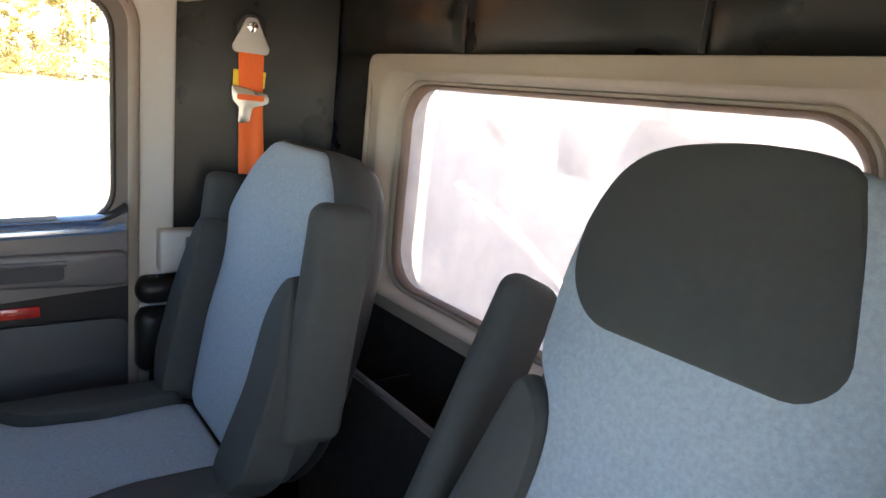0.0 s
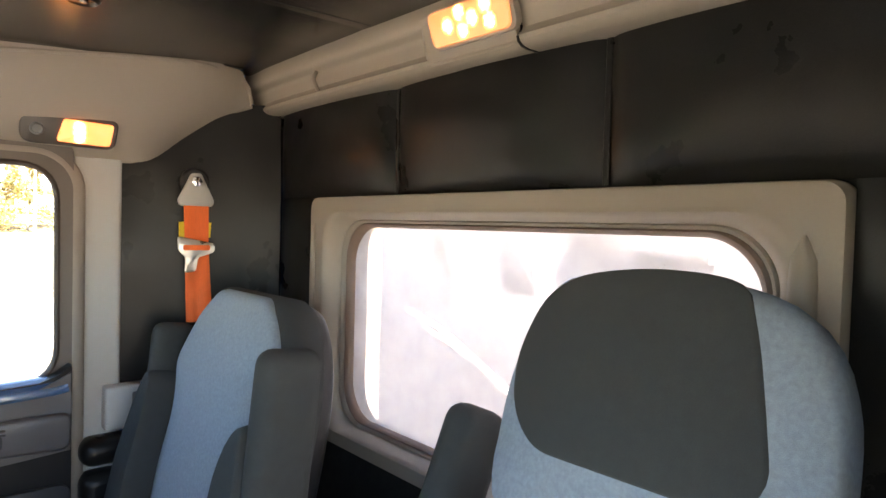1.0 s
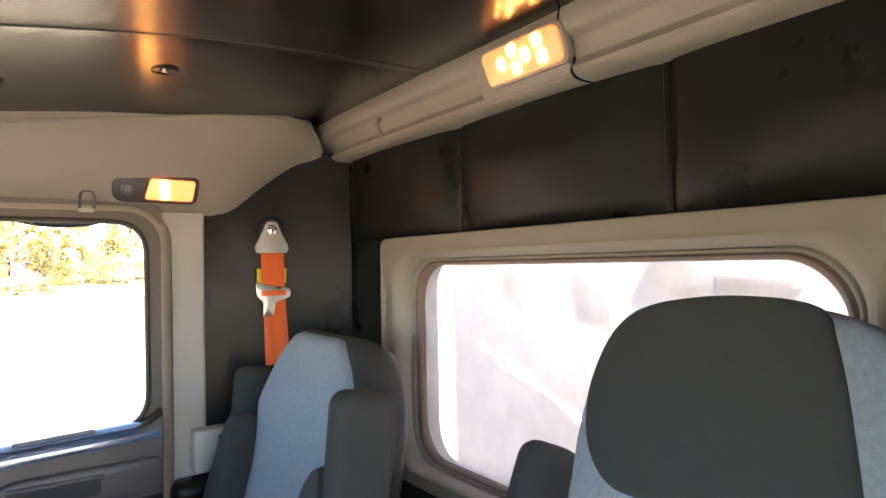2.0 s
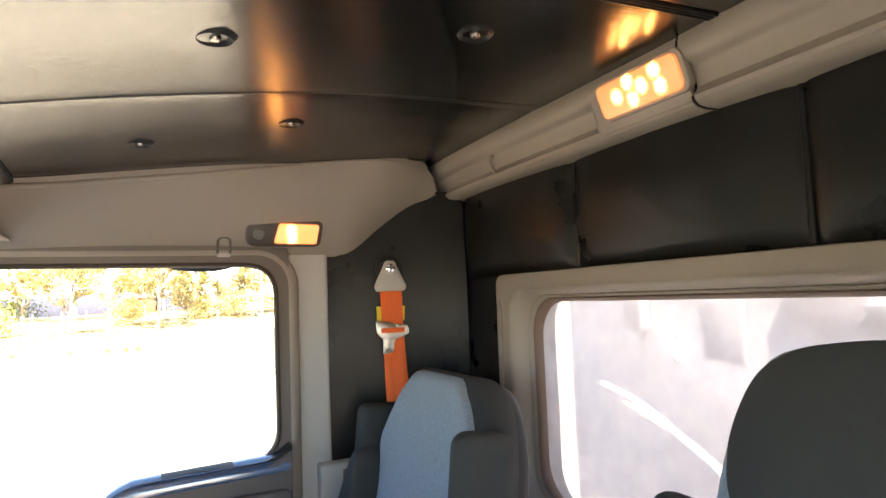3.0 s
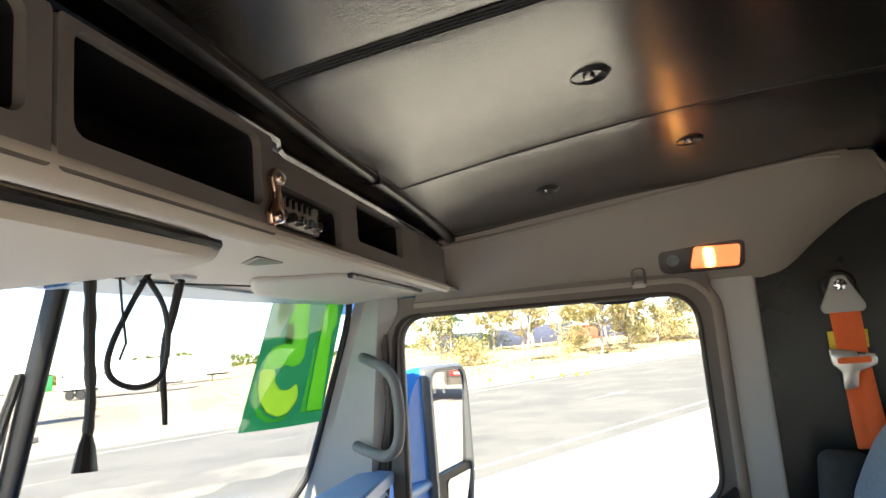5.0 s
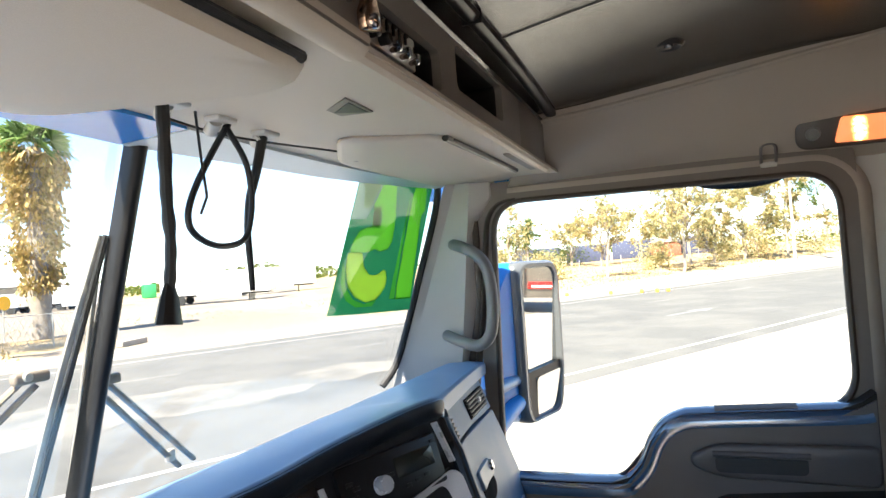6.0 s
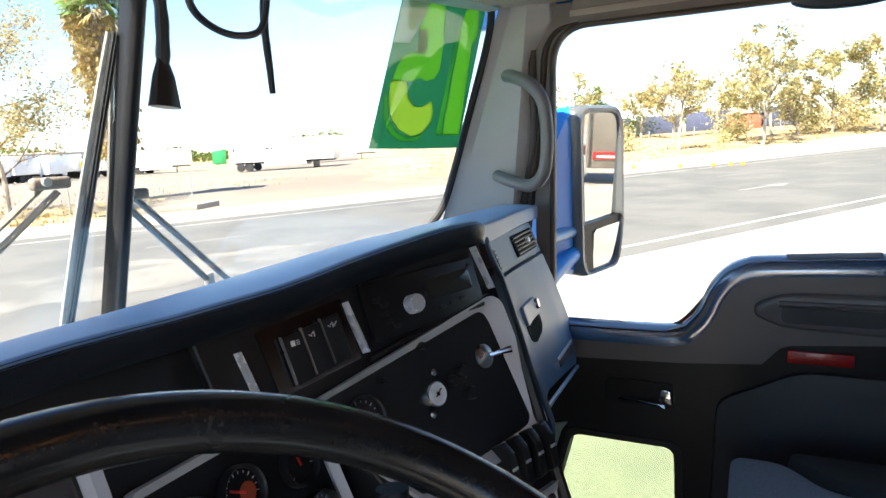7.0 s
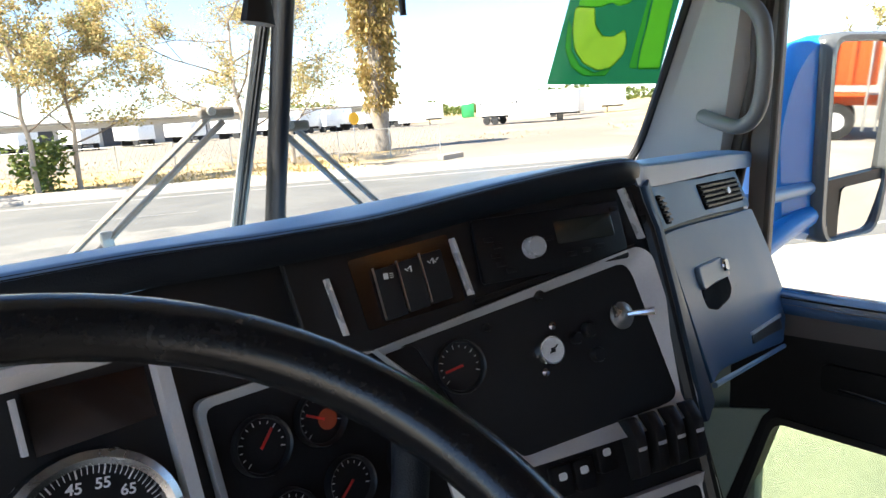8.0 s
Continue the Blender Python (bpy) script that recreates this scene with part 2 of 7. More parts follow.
def box(bm, c, s, bev=0.0, seg=2, m=None):
    """A block at c of size s, its edges rounded by bev, turned by m."""
    r = bmesh.ops.create_cube(bm, size=1.0)
    vs = r["verts"]
    bmesh.ops.scale(bm, vec=s, verts=vs)
    if bev:
        es = list({e for v in vs for e in v.link_edges})
        out = bmesh.ops.bevel(bm, geom=es, offset=min(bev, min(s) * 0.49), segments=seg, affect="EDGES", profile=0.5)
        vs = list({v for f in out["faces"] for v in f.verts} | {v for v in vs if v.is_valid})
        seen, stack = set(vs), list(vs)
        while stack:
            v = stack.pop()
            for e in v.link_edges:
                o = e.other_vert(v)
                if o not in seen:
                    seen.add(o)
                    stack.append(o)
        vs = list(seen)
    mat4 = Matrix.Translation(c) @ (m.to_4x4() if m is not None else Matrix.Identity(4))
    bmesh.ops.transform(bm, matrix=mat4, verts=vs)
    return bm


def B(c, s, bev=0.0, seg=2, m=None):
    return box(bmesh.new(), c, s, bev, seg, m)


def prism(pts, lo, hi, axis="x", bev=0.0, seg=2, m=None):
    """A polygon of (a, b) points pushed from lo to hi along axis; (a, b) are the two other axes in order."""
    bm = bmesh.new()

    def at(p, h):
        return {"x": V(h, p[0], p[1]), "y": V(p[0], h, p[1]), "z": V(p[0], p[1], h)}[axis]
    lo_v = [bm.verts.new(at(p, lo)) for p in pts]
    hi_v = [bm.verts.new(at(p, hi)) for p in pts]
    n = len(pts)
    bm.faces.new(lo_v)
    bm.faces.new(hi_v[::-1])
    for i in range(n):
        bm.faces.new((lo_v[i], hi_v[i], hi_v[(i + 1) % n], lo_v[(i + 1) % n]))
    bmesh.ops.recalc_face_normals(bm, faces=bm.faces)
    if bev:
        es = [e for e in bm.edges if e.calc_face_angle(0) > 0.5]
        bmesh.ops.bevel(bm, geom=es, offset=bev, segments=seg, affect="EDGES", profile=0.5)
    if m is not None:
        bm.transform(m)
    return bm


def ease01(t):
    t = min(1.0, max(0.0, t))
    return t * t * (3 - 2 * t)


def rrect(x0, y0, x1, y1, r, n=6):
    """Corner points of a rectangle with round corners."""
    out = []
    for cx, cy, a in ((x1 - r, y1 - r, 0), (x0 + r, y1 - r, 90), (x0 + r, y0 + r, 180), (x1 - r, y0 + r, 270)):
        for i in range(n + 1):
            t = radians(a + 90 * i / n)
            out.append((cx + r * math.cos(t), cy + r * math.sin(t)))
    return out


def round_poly(pts, r, n=5):
    """A polygon with its corners rounded; r is one radius or one for each corner."""
    out, k = [], len(pts)
    for i in range(k):
        p, a, b = Vector(pts[i]), Vector(pts[i - 1]), Vector(pts[(i + 1) % k])
        rr = r[i] if isinstance(r, (list, tuple)) else r
        d1, d2 = (a - p), (b - p)
        t = min(rr, d1.length * 0.48, d2.length * 0.48)
        if t < 1e-5:
            out.append(tuple(p))
            continue
        s, e = p + d1.normalized() * t, p + d2.normalized() * t
        for j in range(n + 1):
            u = j / n
            out.append(tuple((1 - u) ** 2 * s + 2 * u * (1 - u) * p + u * u * e))
    return out


def loft(rings, caps=True, closed=False):
    """Skin over rings of equally many points."""
    bm = bmesh.new()
    vr = [[bm.verts.new(p) for p in r] for r in rings]
    n = len(rings[0])
    k = len(vr)
    for i in range(k if closed else k - 1):
        a, b = vr[i], vr[(i + 1) % k]
        for j in range(n):
            bm.faces.new((a[j], a[(j + 1) % n], b[(j + 1) % n], b[j]))
    if caps and not closed:
        bm.faces.new(vr[0][::-1])
        bm.faces.new(vr[-1])
    return bm


def sheet(f, nu, nv, thick=0.0):
    """A surface f(u, v), u and v from 0 to 1, with a thickness."""
    bm = bmesh.new()
    g = [[bm.verts.new(f(i / nu, j / nv)) for j in range(nv + 1)] for i in range(nu + 1)]
    for i in range(nu):
        for j in range(nv):
            bm.faces.new((g[i][j], g[i + 1][j], g[i + 1][j + 1], g[i][j + 1]))
    if thick:
        bmesh.ops.recalc_face_normals(bm, faces=bm.faces)
        bmesh.ops.solidify(bm, geom=bm.faces[:], thickness=thick)
    return bm


def smooth_path(pts, n=6):
    """A soft curve through the points."""
    p = [Vector(q) for q in pts]
    out = []
    for i in range(len(p) - 1):
        a, b, c, d = p[max(i - 1, 0)], p[i], p[i + 1], p[min(i + 2, len(p) - 1)]
        for j in range(n):
            t = j / n
            out.append(0.5 * ((2 * b) + (c - a) * t + (2 * a - 5 * b + 4 * c - d) * t * t + (3 * b - a - 3 * c + d) * t ** 3))
    out.append(p[-1])
    return out


def tube(path, r, n=10, closed=False, flat=1.0, bm=None):
    """A round bar along a path; r is one radius or a function of 0..1; flat squashes it."""
    p = [Vector(q) for q in path]
    rings, k = [], len(p)
    side = None
    for i in range(k):
        if closed:
            d = (p[(i + 1) % k] - p[i - 1]).normalized()
        else:
            d = (p[min(i + 1, k - 1)] - p[max(i - 1, 0)]).normalized()
        if side is None:
            side = d.cross(V(0, 0, 1) if abs(d.z) < 0.9 else V(0, 1, 0)).normalized()
        side = (side - d * side.dot(d)).normalized()
        up = d.cross(side)
        rr = r(i / max(1, k - 1)) if callable(r) else r
        rings.append([p[i] + side * math.cos(2 * math.pi * j / n) * rr + up * math.sin(2 * math.pi * j / n) * rr * flat for j in range(n)])
    made = loft(rings, True, closed)
    if bm is None:
        return made
    me = bpy.data.meshes.new("t")
    made.to_mesh(me)
    made.free()
    bm.from_mesh(me)
    bpy.data.meshes.remove(me)
    return bm


def lathe(profile, n=24, m=None):
    """Turns (radius, height) points round z."""
    rings = [[V(max(r, 1e-5) * math.cos(2 * math.pi * j / n), max(r, 1e-5) * math.sin(2 * math.pi * j / n), h) for j in range(n)] for r, h in profile]
    bm = loft(rings)
    if m is not None:
        bm.transform(m)
    return bm


def pad(outline, place, thick, dome=0.0, steps=((1.0, 0.0), (1.0, 0.4), (0.985, 0.75), (0.955, 0.95), (0.9, 1.0), (0.7, 1.0), (0.4, 1.0), (0.12, 1.0))):
    """A cushion: an outline of (a, b) points, raised by thick with soft edges and a dome; place(a, b, d) gives the point."""
    ca = sum(p[0] for p in outline) / len(outline)
    cb = sum(p[1] for p in outline) / len(outline)
    rings = []
    for s, h in steps:
        rings.append([place(ca + (a - ca) * s, cb + (b - cb) * s, thick * h + dome * (1 - s * s)) for a, b in outline])
    return loft(rings)


def frame_of(outer, inner, lo, hi, axis="x", lip=0.0):
    """A flat ring between two outlines of equally many points, pushed from lo to hi; lip draws the inner edge back."""
    bm = bmesh.new()

    def at(p, h):
        return {"x": V(h, p[0], p[1]), "y": V(p[0], h, p[1]), "z": V(p[0], p[1], h)}[axis]
    n = len(outer)
    a = [bm.verts.new(at(p, lo)) for p in outer]
    b = [bm.verts.new(at(p, hi)) for p in outer]
    c = [bm.verts.new(at(p, hi - lip)) for p in inner]
    d = [bm.verts.new(at(p, lo)) for p in inner]
    for i in range(n):
        j = (i + 1) % n
        for q, w in ((a, b), (b, c), (c, d), (d, a)):
            bm.faces.new((q[i], q[j], w[j], w[i]))
    return bm


def resample(pts, n):
    """n points evenly along a closed outline."""
    p = [Vector(q) for q in pts]
    d = [(p[(i + 1) % len(p)] - p[i]).length for i in range(len(p))]
    total, out, i, acc = sum(d), [], 0, 0.0
    for k in range(n):
        t = total * k / n
        while acc + d[i] < t:
            acc += d[i]
            i += 1
        out.append(tuple(p[i].lerp(p[(i + 1) % len(p)], (t - acc) / max(d[i], 1e-9))))
    return out


def matched(outer, inner, n=96):
    """The two outlines with equally many points, each at the same angle from the middle."""
    cx = sum(p[0] for p in inner) / len(inner)
    cy = sum(p[1] for p in inner) / len(inner)

    def cast(poly, ang):
        dx, dy, best = math.cos(ang), math.sin(ang), 0.0
        for i in range(len(poly)):
            (x1, y1), (x2, y2) = poly[i], poly[(i + 1) % len(poly)]
            ex, ey = x2 - x1, y2 - y1
            det = dx * -ey + dy * ex
            if abs(det) < 1e-12:
                continue
            t = ((x1 - cx) * -ey + (y1 - cy) * ex) / det
            u = (dx * (y1 - cy) - dy * (x1 - cx)) / det
            if t > best and -1e-6 <= u <= 1 + 1e-6:
                best = t
        return (cx + dx * best, cy + dy * best)
    angs = sorted({math.atan2(p[1] - cy, p[0] - cx) for p in outer} | {math.atan2(p[1] - cy, p[0] - cx) for p in inner} | {-math.pi + 2 * math.pi * i / n for i in range(n)})
    return [cast(outer, a) for a in angs], [cast(inner, a) for a in angs]

# ==== cab shell ====


def zc(x, y):
    """Height of the headliner."""
    flat = min(1.0, max(0.0, (-0.35 - y) / 0.3))
    return 1.772 - 0.09 * (max(0.0, y + 0.45) / 0.75) ** 1.6 - 0.025 * (1 - flat) * (max(0.0, abs(x) - 0.3) / 0.48) ** 2


struct("floor", B((0, 0.03, 0.03), (1.92, 2.0, 0.04)), CARPET, "black carpeted cab floor", "floor")

# headliner: black vinyl in panels between seams, sagging a little between the buttons
SEAMS = (-0.66, -0.21, 0.28)


def head_panel(x0, x1):
    def f(u, v):
        x, y = x0 + (x1 - x0) * u, -0.80 + 1.12 * v
        puff = math.sin(math.pi * u) ** 0.35
        wob = noise.noise((x * 5, y * 2.0, 1.7)) * 0.0022
        return V(x, y, zc(x, y) + 0.003 - 0.003 * puff + wob * puff)
    return sheet(f, 30, 60)


ceiling_bm = bmesh.new()
for a, b in ((-0.86, SEAMS[0]), (SEAMS[0], SEAMS[1]), (SEAMS[1], SEAMS[2]), (SEAMS[2], 0.86)):
    q = head_panel(a, b)
    me = bpy.data.meshes.new("t")
    q.to_mesh(me)
    q.free()
    ceiling_bm.from_mesh(me)
    bpy.data.meshes.remove(me)
struct("ceiling", ceiling_bm, CEIL, "glossy black vinyl headliner with seams and buttons", "ceiling", 60)
bead = thing("ceiling_bead", "black double piping along the headliner seam", "trim", kind="structure")
for dx in (-0.007, 0.0, 0.007):
    part("piping", tube([V(SEAMS[1] + dx - 0.06 * max(0, -0.78 + i * 0.055), -0.78 + i * 0.055, zc(SEAMS[1], -0.78 + i * 0.055) + 0.001) for i in range(20)], 0.003, 8), DARK, bead)
part("stitch", tube([V(SEAMS[2] - 0.06 * max(0, -y - 0.1), y, zc(SEAMS[2], y) + 0.003) for y in [-0.78 + i * 0.055 for i in range(20)]], 0.0022, 6), DARK, bead)
struct("roof", sheet(lambda u, v: V(-0.95 + 1.9 * u, -0.95 + 1.74 * v, 1.86 - 0.12 * v * v - 0.05 * (2 * u - 1) ** 4), 12, 12, 0.02), BLUE, "blue painted steel cab roof", "roof")


def button(x, y):
    t = thing("headliner_button", "black headliner button with a bright chrome cap in a dimple", "button", group="buttons in the headliner")
    z = zc(x, y)
    part("dimple", lathe([(0.030, 0.003), (0.024, -0.004), (0.015, 0.004), (0.0, 0.006)], 20, Matrix.Translation((x, y, z))), DARK, t)
    part("cap", lathe([(0.0, -0.006), (0.006, -0.005), (0.0085, -0.001), (0.0085, 0.004)], 16, Matrix.Translation((x, y, z))), DIMCHROME, t, "small dull chrome cap")


for x, y in ((0.023, -0.090), (0.467, -0.277), (0.570, 0.011), (-0.044, -0.450)):
    button(x, y)

# rear wall: steel shell with the window hole, quilted vinyl above and beside it
WIN_OUT, WIN_IN = matched(rrect(-0.92, 0.04, 0.92, 1.82, 0.05), rrect(-0.515, 0.882, 0.494, 1.382, 0.08))
struct("wall_rear", frame_of(WIN_OUT, WIN_IN, -0.93, -0.872, "y"), DARK, "black painted rear cab wall", "wall")


def vinyl(name, x0, x1, z0, z1, y0, y1, puff=0.03, nu=26, nv=20, parent=None):
    def f(u, v):
        x, z = x0 + (x1 - x0) * u, z0 + (z1 - z0) * v
        p = (math.sin(math.pi * min(1, max(0, u))) ** 0.4) * (math.sin(math.pi * v) ** 0.4)
        w = noise.noise((x * 5, z * 9, 3)) * 0.006 + noise.noise((x * 14, z * 20, 5)) * 0.002
        return V(x, y0 + (y1 - y0) * u + puff * p + w * p, z)
    return part(name, sheet(f, nu, nv), VINYL, parent)


quilt = thing("rear_wall_padding", "black padded vinyl panels with sewn seams above the rear window", "wall padding", kind="structure")
for a, b in ((-0.80, -0.27), (-0.27, 0.263), (0.263, 0.80)):
    vinyl("panel", a, b, 1.437, 1.73, -0.846, -0.846, parent=quilt)
for sx in (-0.27, 0.263):
    part("seam", tube([V(sx, -0.8415, 1.44 + 0.026 * i) for i in range(11)], 0.006, 8, flat=0.45), VINYL, quilt, "sewn welt")
vinyl("side_panel", -0.80, -0.607, 0.6, 1.437, -0.846, -0.846, 0.012, parent=quilt)
vinyl("side_panel", 0.607, 0.80, 0.6, 1.437, -0.846, -0.846, 0.012, parent=quilt)
part("lower_panel", B((0, -0.853, 0.44), (1.64, 0.02, 0.78), 0.004), CARPET, quilt, "black carpet panel under the window")

# rear window
rear = thing("window_rear", "rear cab window with dusty glass in a taupe plastic surround", "window", kind="structure")


def rear_ring(k, y):
    """The surround's outline, drawn in by k from its outer edge to the glass."""
    return [V(a, y, b) for a, b in rrect(-0.606 + 0.109 * k, 0.835 + 0.065 * k, 0.606 - 0.130 * k, 1.436 - 0.072 * k, 0.024 + 0.064 * min(1, k * 1.5), 12)]


part("surround", loft([rear_ring(k, y) for k, y in ((0, -0.864), (0, -0.834), (0.03, -0.826), (0.10, -0.824), (0.42, -0.8245), (0.47, -0.822), (0.53, -0.821), (0.58, -0.824), (0.63, -0.831), (0.68, -0.841), (0.73, -0.853), (0.76, -0.862))], False), BEIGE, rear)
part("gasket", loft([rear_ring(k, y) for k, y in ((0.72, -0.870), (0.755, -0.860), (0.79, -0.857), (0.83, -0.860), (0.86, -0.868))], False), SEALTAUPE, rear, "taupe outer gasket")
part("inner_gasket", loft([rear_ring(k, y) for k, y in ((0.83, -0.876), (0.86, -0.866), (0.90, -0.863), (0.95, -0.867), (0.99, -0.875), (1.0, -0.883))], False), GASKET, rear, "brown inner gasket with pink light bleed in its colour")
pane = part("pane", prism(rrect(-0.505, 0.892, 0.484, 1.372, 0.085), -0.886, -0.882, "y"), REARGLASS, rear)
pane.visible_shadow = False
for sx, r in ((-0.562, 0.017), (0.583, 0.009)):
    part("grip", tube([V(sx, -0.824, 1.02 + 0.35 * i / 12) for i in range(13)], lambda t: r * math.sqrt(max(0.02, 1 - abs(2 * t - 1) ** 8)), 12, flat=0.9), BEIGE, rear)

# upper rear rail with the reading lamp
RAIL = [(-0.845, 1.664), (-0.803, 1.664), (-0.788, 1.667), (-0.779, 1.674), (-0.777, 1.681), (-0.783, 1.688), (-0.786, 1.695), (-0.781, 1.715), (-0.777, 1.724), (-0.772, 1.728), (-0.760, 1.730), (-0.752, 1.737), (-0.749, 1.748), (-0.751, 1.765), (-0.76, 1.79), (-0.845, 1.79)]


def rail_section(x, k=0.0, s=1.0):
    return [V(x, -0.80 + (y + 0.80) * s + k, 1.728 + (z - 1.728) * s) for y, z in RAIL]


rail = thing("rear_rail", "taupe plastic rail along the top of the rear wall", "trim", kind="structure")
part("rail_right", loft([rail_section(-0.137), rail_section(0.40), rail_section(0.62), rail_section(0.74, -0.004), rail_section(0.80, -0.010), rail_section(0.90, -0.018)]), BEIGE, rail)
part("rail_left", loft([rail_section(-0.14, 0.003), rail_section(-0.62, 0.003), rail_section(-0.80, 0.0), rail_section(-0.83, -0.006, 0.8)]), BEIGE, rail)
for sg in (1, -1):
    part("corner_filler", B((sg * 0.87, -0.86, 1.72), (0.10, 0.10, 0.16), 0.01), VINYL, rail, "black vinyl behind the rail end")
part("joint", loft([[V(x, y + 0.0045, z - 0.002) for y, z in RAIL] for x in (-0.1425, -0.1385)]), GAUGEBACK, rail, "dark joint gap")
part("lamp_housing", loft([[V(x, -0.80 + (y + 0.80) * s, z) for y, z in ((-0.80, 1.666), (-0.784, 1.669), (-0.775, 1.680), (-0.766, 1.705), (-0.756, 1.728), (-0.748, 1.748), (-0.80, 1.765))] for x, s in ((0.105, 0.5), (0.092, 0.85), (0.080, 1.0), (-0.130, 1.0), (-0.1365, 0.9))]), BEIGE, rail, "taupe housing round the reading lamp")
part("clip", tube(smooth_path([V(0.497, -0.774, 1.729), V(0.497, -0.766, 1.708), V(0.497, -0.778, 1.684)]), 0.005, 8), BEIGE, rail)

# side walls behind and before the doors
for sgn in (1, -1):
    side = "right" if sgn > 0 else "left"
    w = thing("wall_" + side, "side wall with a taupe door pillar and black vinyl panel", "wall", kind="structure")

    def vf(u, v, sgn=sgn):
        y = -0.452 - 0.38 * u
        z = 0.94 + 0.75 * v
        p = (math.sin(math.pi * min(1, u * 0.8 + 0.1)) ** 0.5) * (math.sin(math.pi * (0.05 + 0.9 * v)) ** 0.5)
        return V(sgn * (0.915 - 0.12 * u ** 1.6 - 0.02 * p - noise.noise((y * 8, z * 6, 2)) * 0.003), y, z)
    part("vinyl_panel", sheet(vf, 14, 18), VINYL, w)
    part("pillar", prism(round_poly([(sgn * 0.905, -0.348), (sgn * 0.955, -0.348), (sgn * 0.955, -0.458), (sgn * 0.898, -0.458)], 0.012), 0.05, 1.56, "z"), PILLAR, w, "taupe plastic door pillar")
    line = [(0.42 - 0.0683 * i, 1.521) for i in range(11)] + [(-0.262 - 0.09 * math.sin(radians(a)), 1.431 + 0.09 * math.cos(radians(a))) for a in range(10, 100, 10)] + [(-0.352, 1.40 - 0.11 * i) for i in range(11)]
    rings = []
    for i, (y, z) in enumerate(line):
        (y0, z0), (y1, z1) = line[max(0, i - 1)], line[min(len(line) - 1, i + 1)]
        k = math.hypot(y1 - y0, z1 - z0)
        ny, nz = -(z1 - z0) / k, (y1 - y0) / k
        rings.append([V(sgn * (0.900 - 0.017 * math.sin(q)), y + ny * 0.023 * math.cos(q), z + nz * 0.023 * math.cos(q)) for q in [math.pi * 2 * j / 14 for j in range(14)]])
    part("door_opening_seal", loft(rings), SEALTAUPE, w, "rounded taupe seal round the door opening")
    part("pillar_cover", B((sgn * 0.885, -0.50, 0.895), (0.05, 0.17, 0.11), 0.008, 3), PILLAR, w, "taupe lower pillar cover")
    part("belt_cover", B((sgn * 0.857, -0.525, 0.895), (0.014, 0.10, 0.078), 0.006, 3), TAUPE, w, "dark taupe belt anchor cover")
    for z0, h in ((0.795, 0.07), (0.66, 0.17)):
        part("roll", B((sgn * 0.88, -0.53, z0), (0.08, 0.34, h), 0.03, 4), VINYL, w, "padded black vinyl roll")
    part("lower_panel", B((sgn * 0.91, -0.63, 0.31), (0.05, 0.46, 0.56), 0.01), VINYL, w)
    part("kick_panel", B((sgn * 0.90, 0.68, 0.45), (0.05, 0.42, 0.8), 0.01), KICK, w, "kick panel with the green pane's light in its colour")
    part("roof_side", B((sgn * 0.945, -0.12, 1.70), (0.02, 1.62, 0.36)), BLUE, w, "blue painted steel roof side")
    part("outer_skin", B((sgn * 0.965, -0.63, 0.9), (0.02, 0.56, 1.72)), BLUE, w, "blue painted steel side")

    # header trim over the door, running back into a swept tip
    low = smooth_path([V(0.89, 0.42, 1.535), V(0.91, 0.20, 1.535), V(0.913, -0.05, 1.533), V(0.913, -0.30, 1.524), V(0.912, -0.47, 1.514), V(0.905, -0.53, 1.525), V(0.89, -0.60, 1.585), V(0.868, -0.67, 1.640), V(0.843, -0.728, 1.670), V(0.82, -0.757, 1.684)], 6)
    top = smooth_path([V(0.72, 0.30, 1.655), V(0.76, 0.17, 1.682), V(0.78, 0.0, 1.708), V(0.783, -0.2, 1.738), V(0.785, -0.35, 1.758), V(0.783, -0.45, 1.772), V(0.778, -0.52, 1.778), V(0.775, -0.59, 1.782), V(0.785, -0.655, 1.779), V(0.81, -0.722, 1.768)], 6)

    top = [V(p.x, p.y, max(p.z, zc(p.x, p.y) + 0.004) if p.y > -0.68 else p.z) for p in top]

    def hf(u, v, low=low, top=top, sgn=sgn):
        k = u * (len(low) - 1)
        i = min(int(k), len(low) - 2)
        a, b = low[i].lerp(low[i + 1], k - i), top[i].lerp(top[i + 1], k - i)
        p = a.lerp(b, v) + V(-1, 0, -0.5) * 0.022 * math.sin(math.pi * v) ** 0.7 * min(1, (1 - u) * 4)
        return V(sgn * p.x, p.y, p.z)
    hd = thing("door_header", "taupe plastic header trim over the door", "trim", kind="structure")
    part("cover", sheet(hf, 54, 12, 0.008), BEIGE, hd)
    part("edge_bead", tube([V(sgn * (p.x - 0.006), p.y, p.z) for p in low[10:]], 0.006, 8), BEIGE, hd)
    part("upper_bead", tube([V(sgn * (p.x - 0.004), p.y, p.z - 0.020) for p in top[:-7]], 0.006, 8), BEIGE, hd)
    part("tip_edge", tube([V(sgn * p.x, p.y, p.z) for p in (top[-1] + V(-0.002, 0.004, -0.004), V(0.808, -0.745, 1.728), low[-1] + V(-0.008, 0.0, 0.004))], 0.006, 8), BEIGE, hd, "rolled end of the header")
    part("tip_notch", B((sgn * 0.785, -0.690, 1.777), (0.02, 0.055, 0.012), 0.003), GAUGEBACK, hd, "dark notch at the tip")

# ==== doors ====


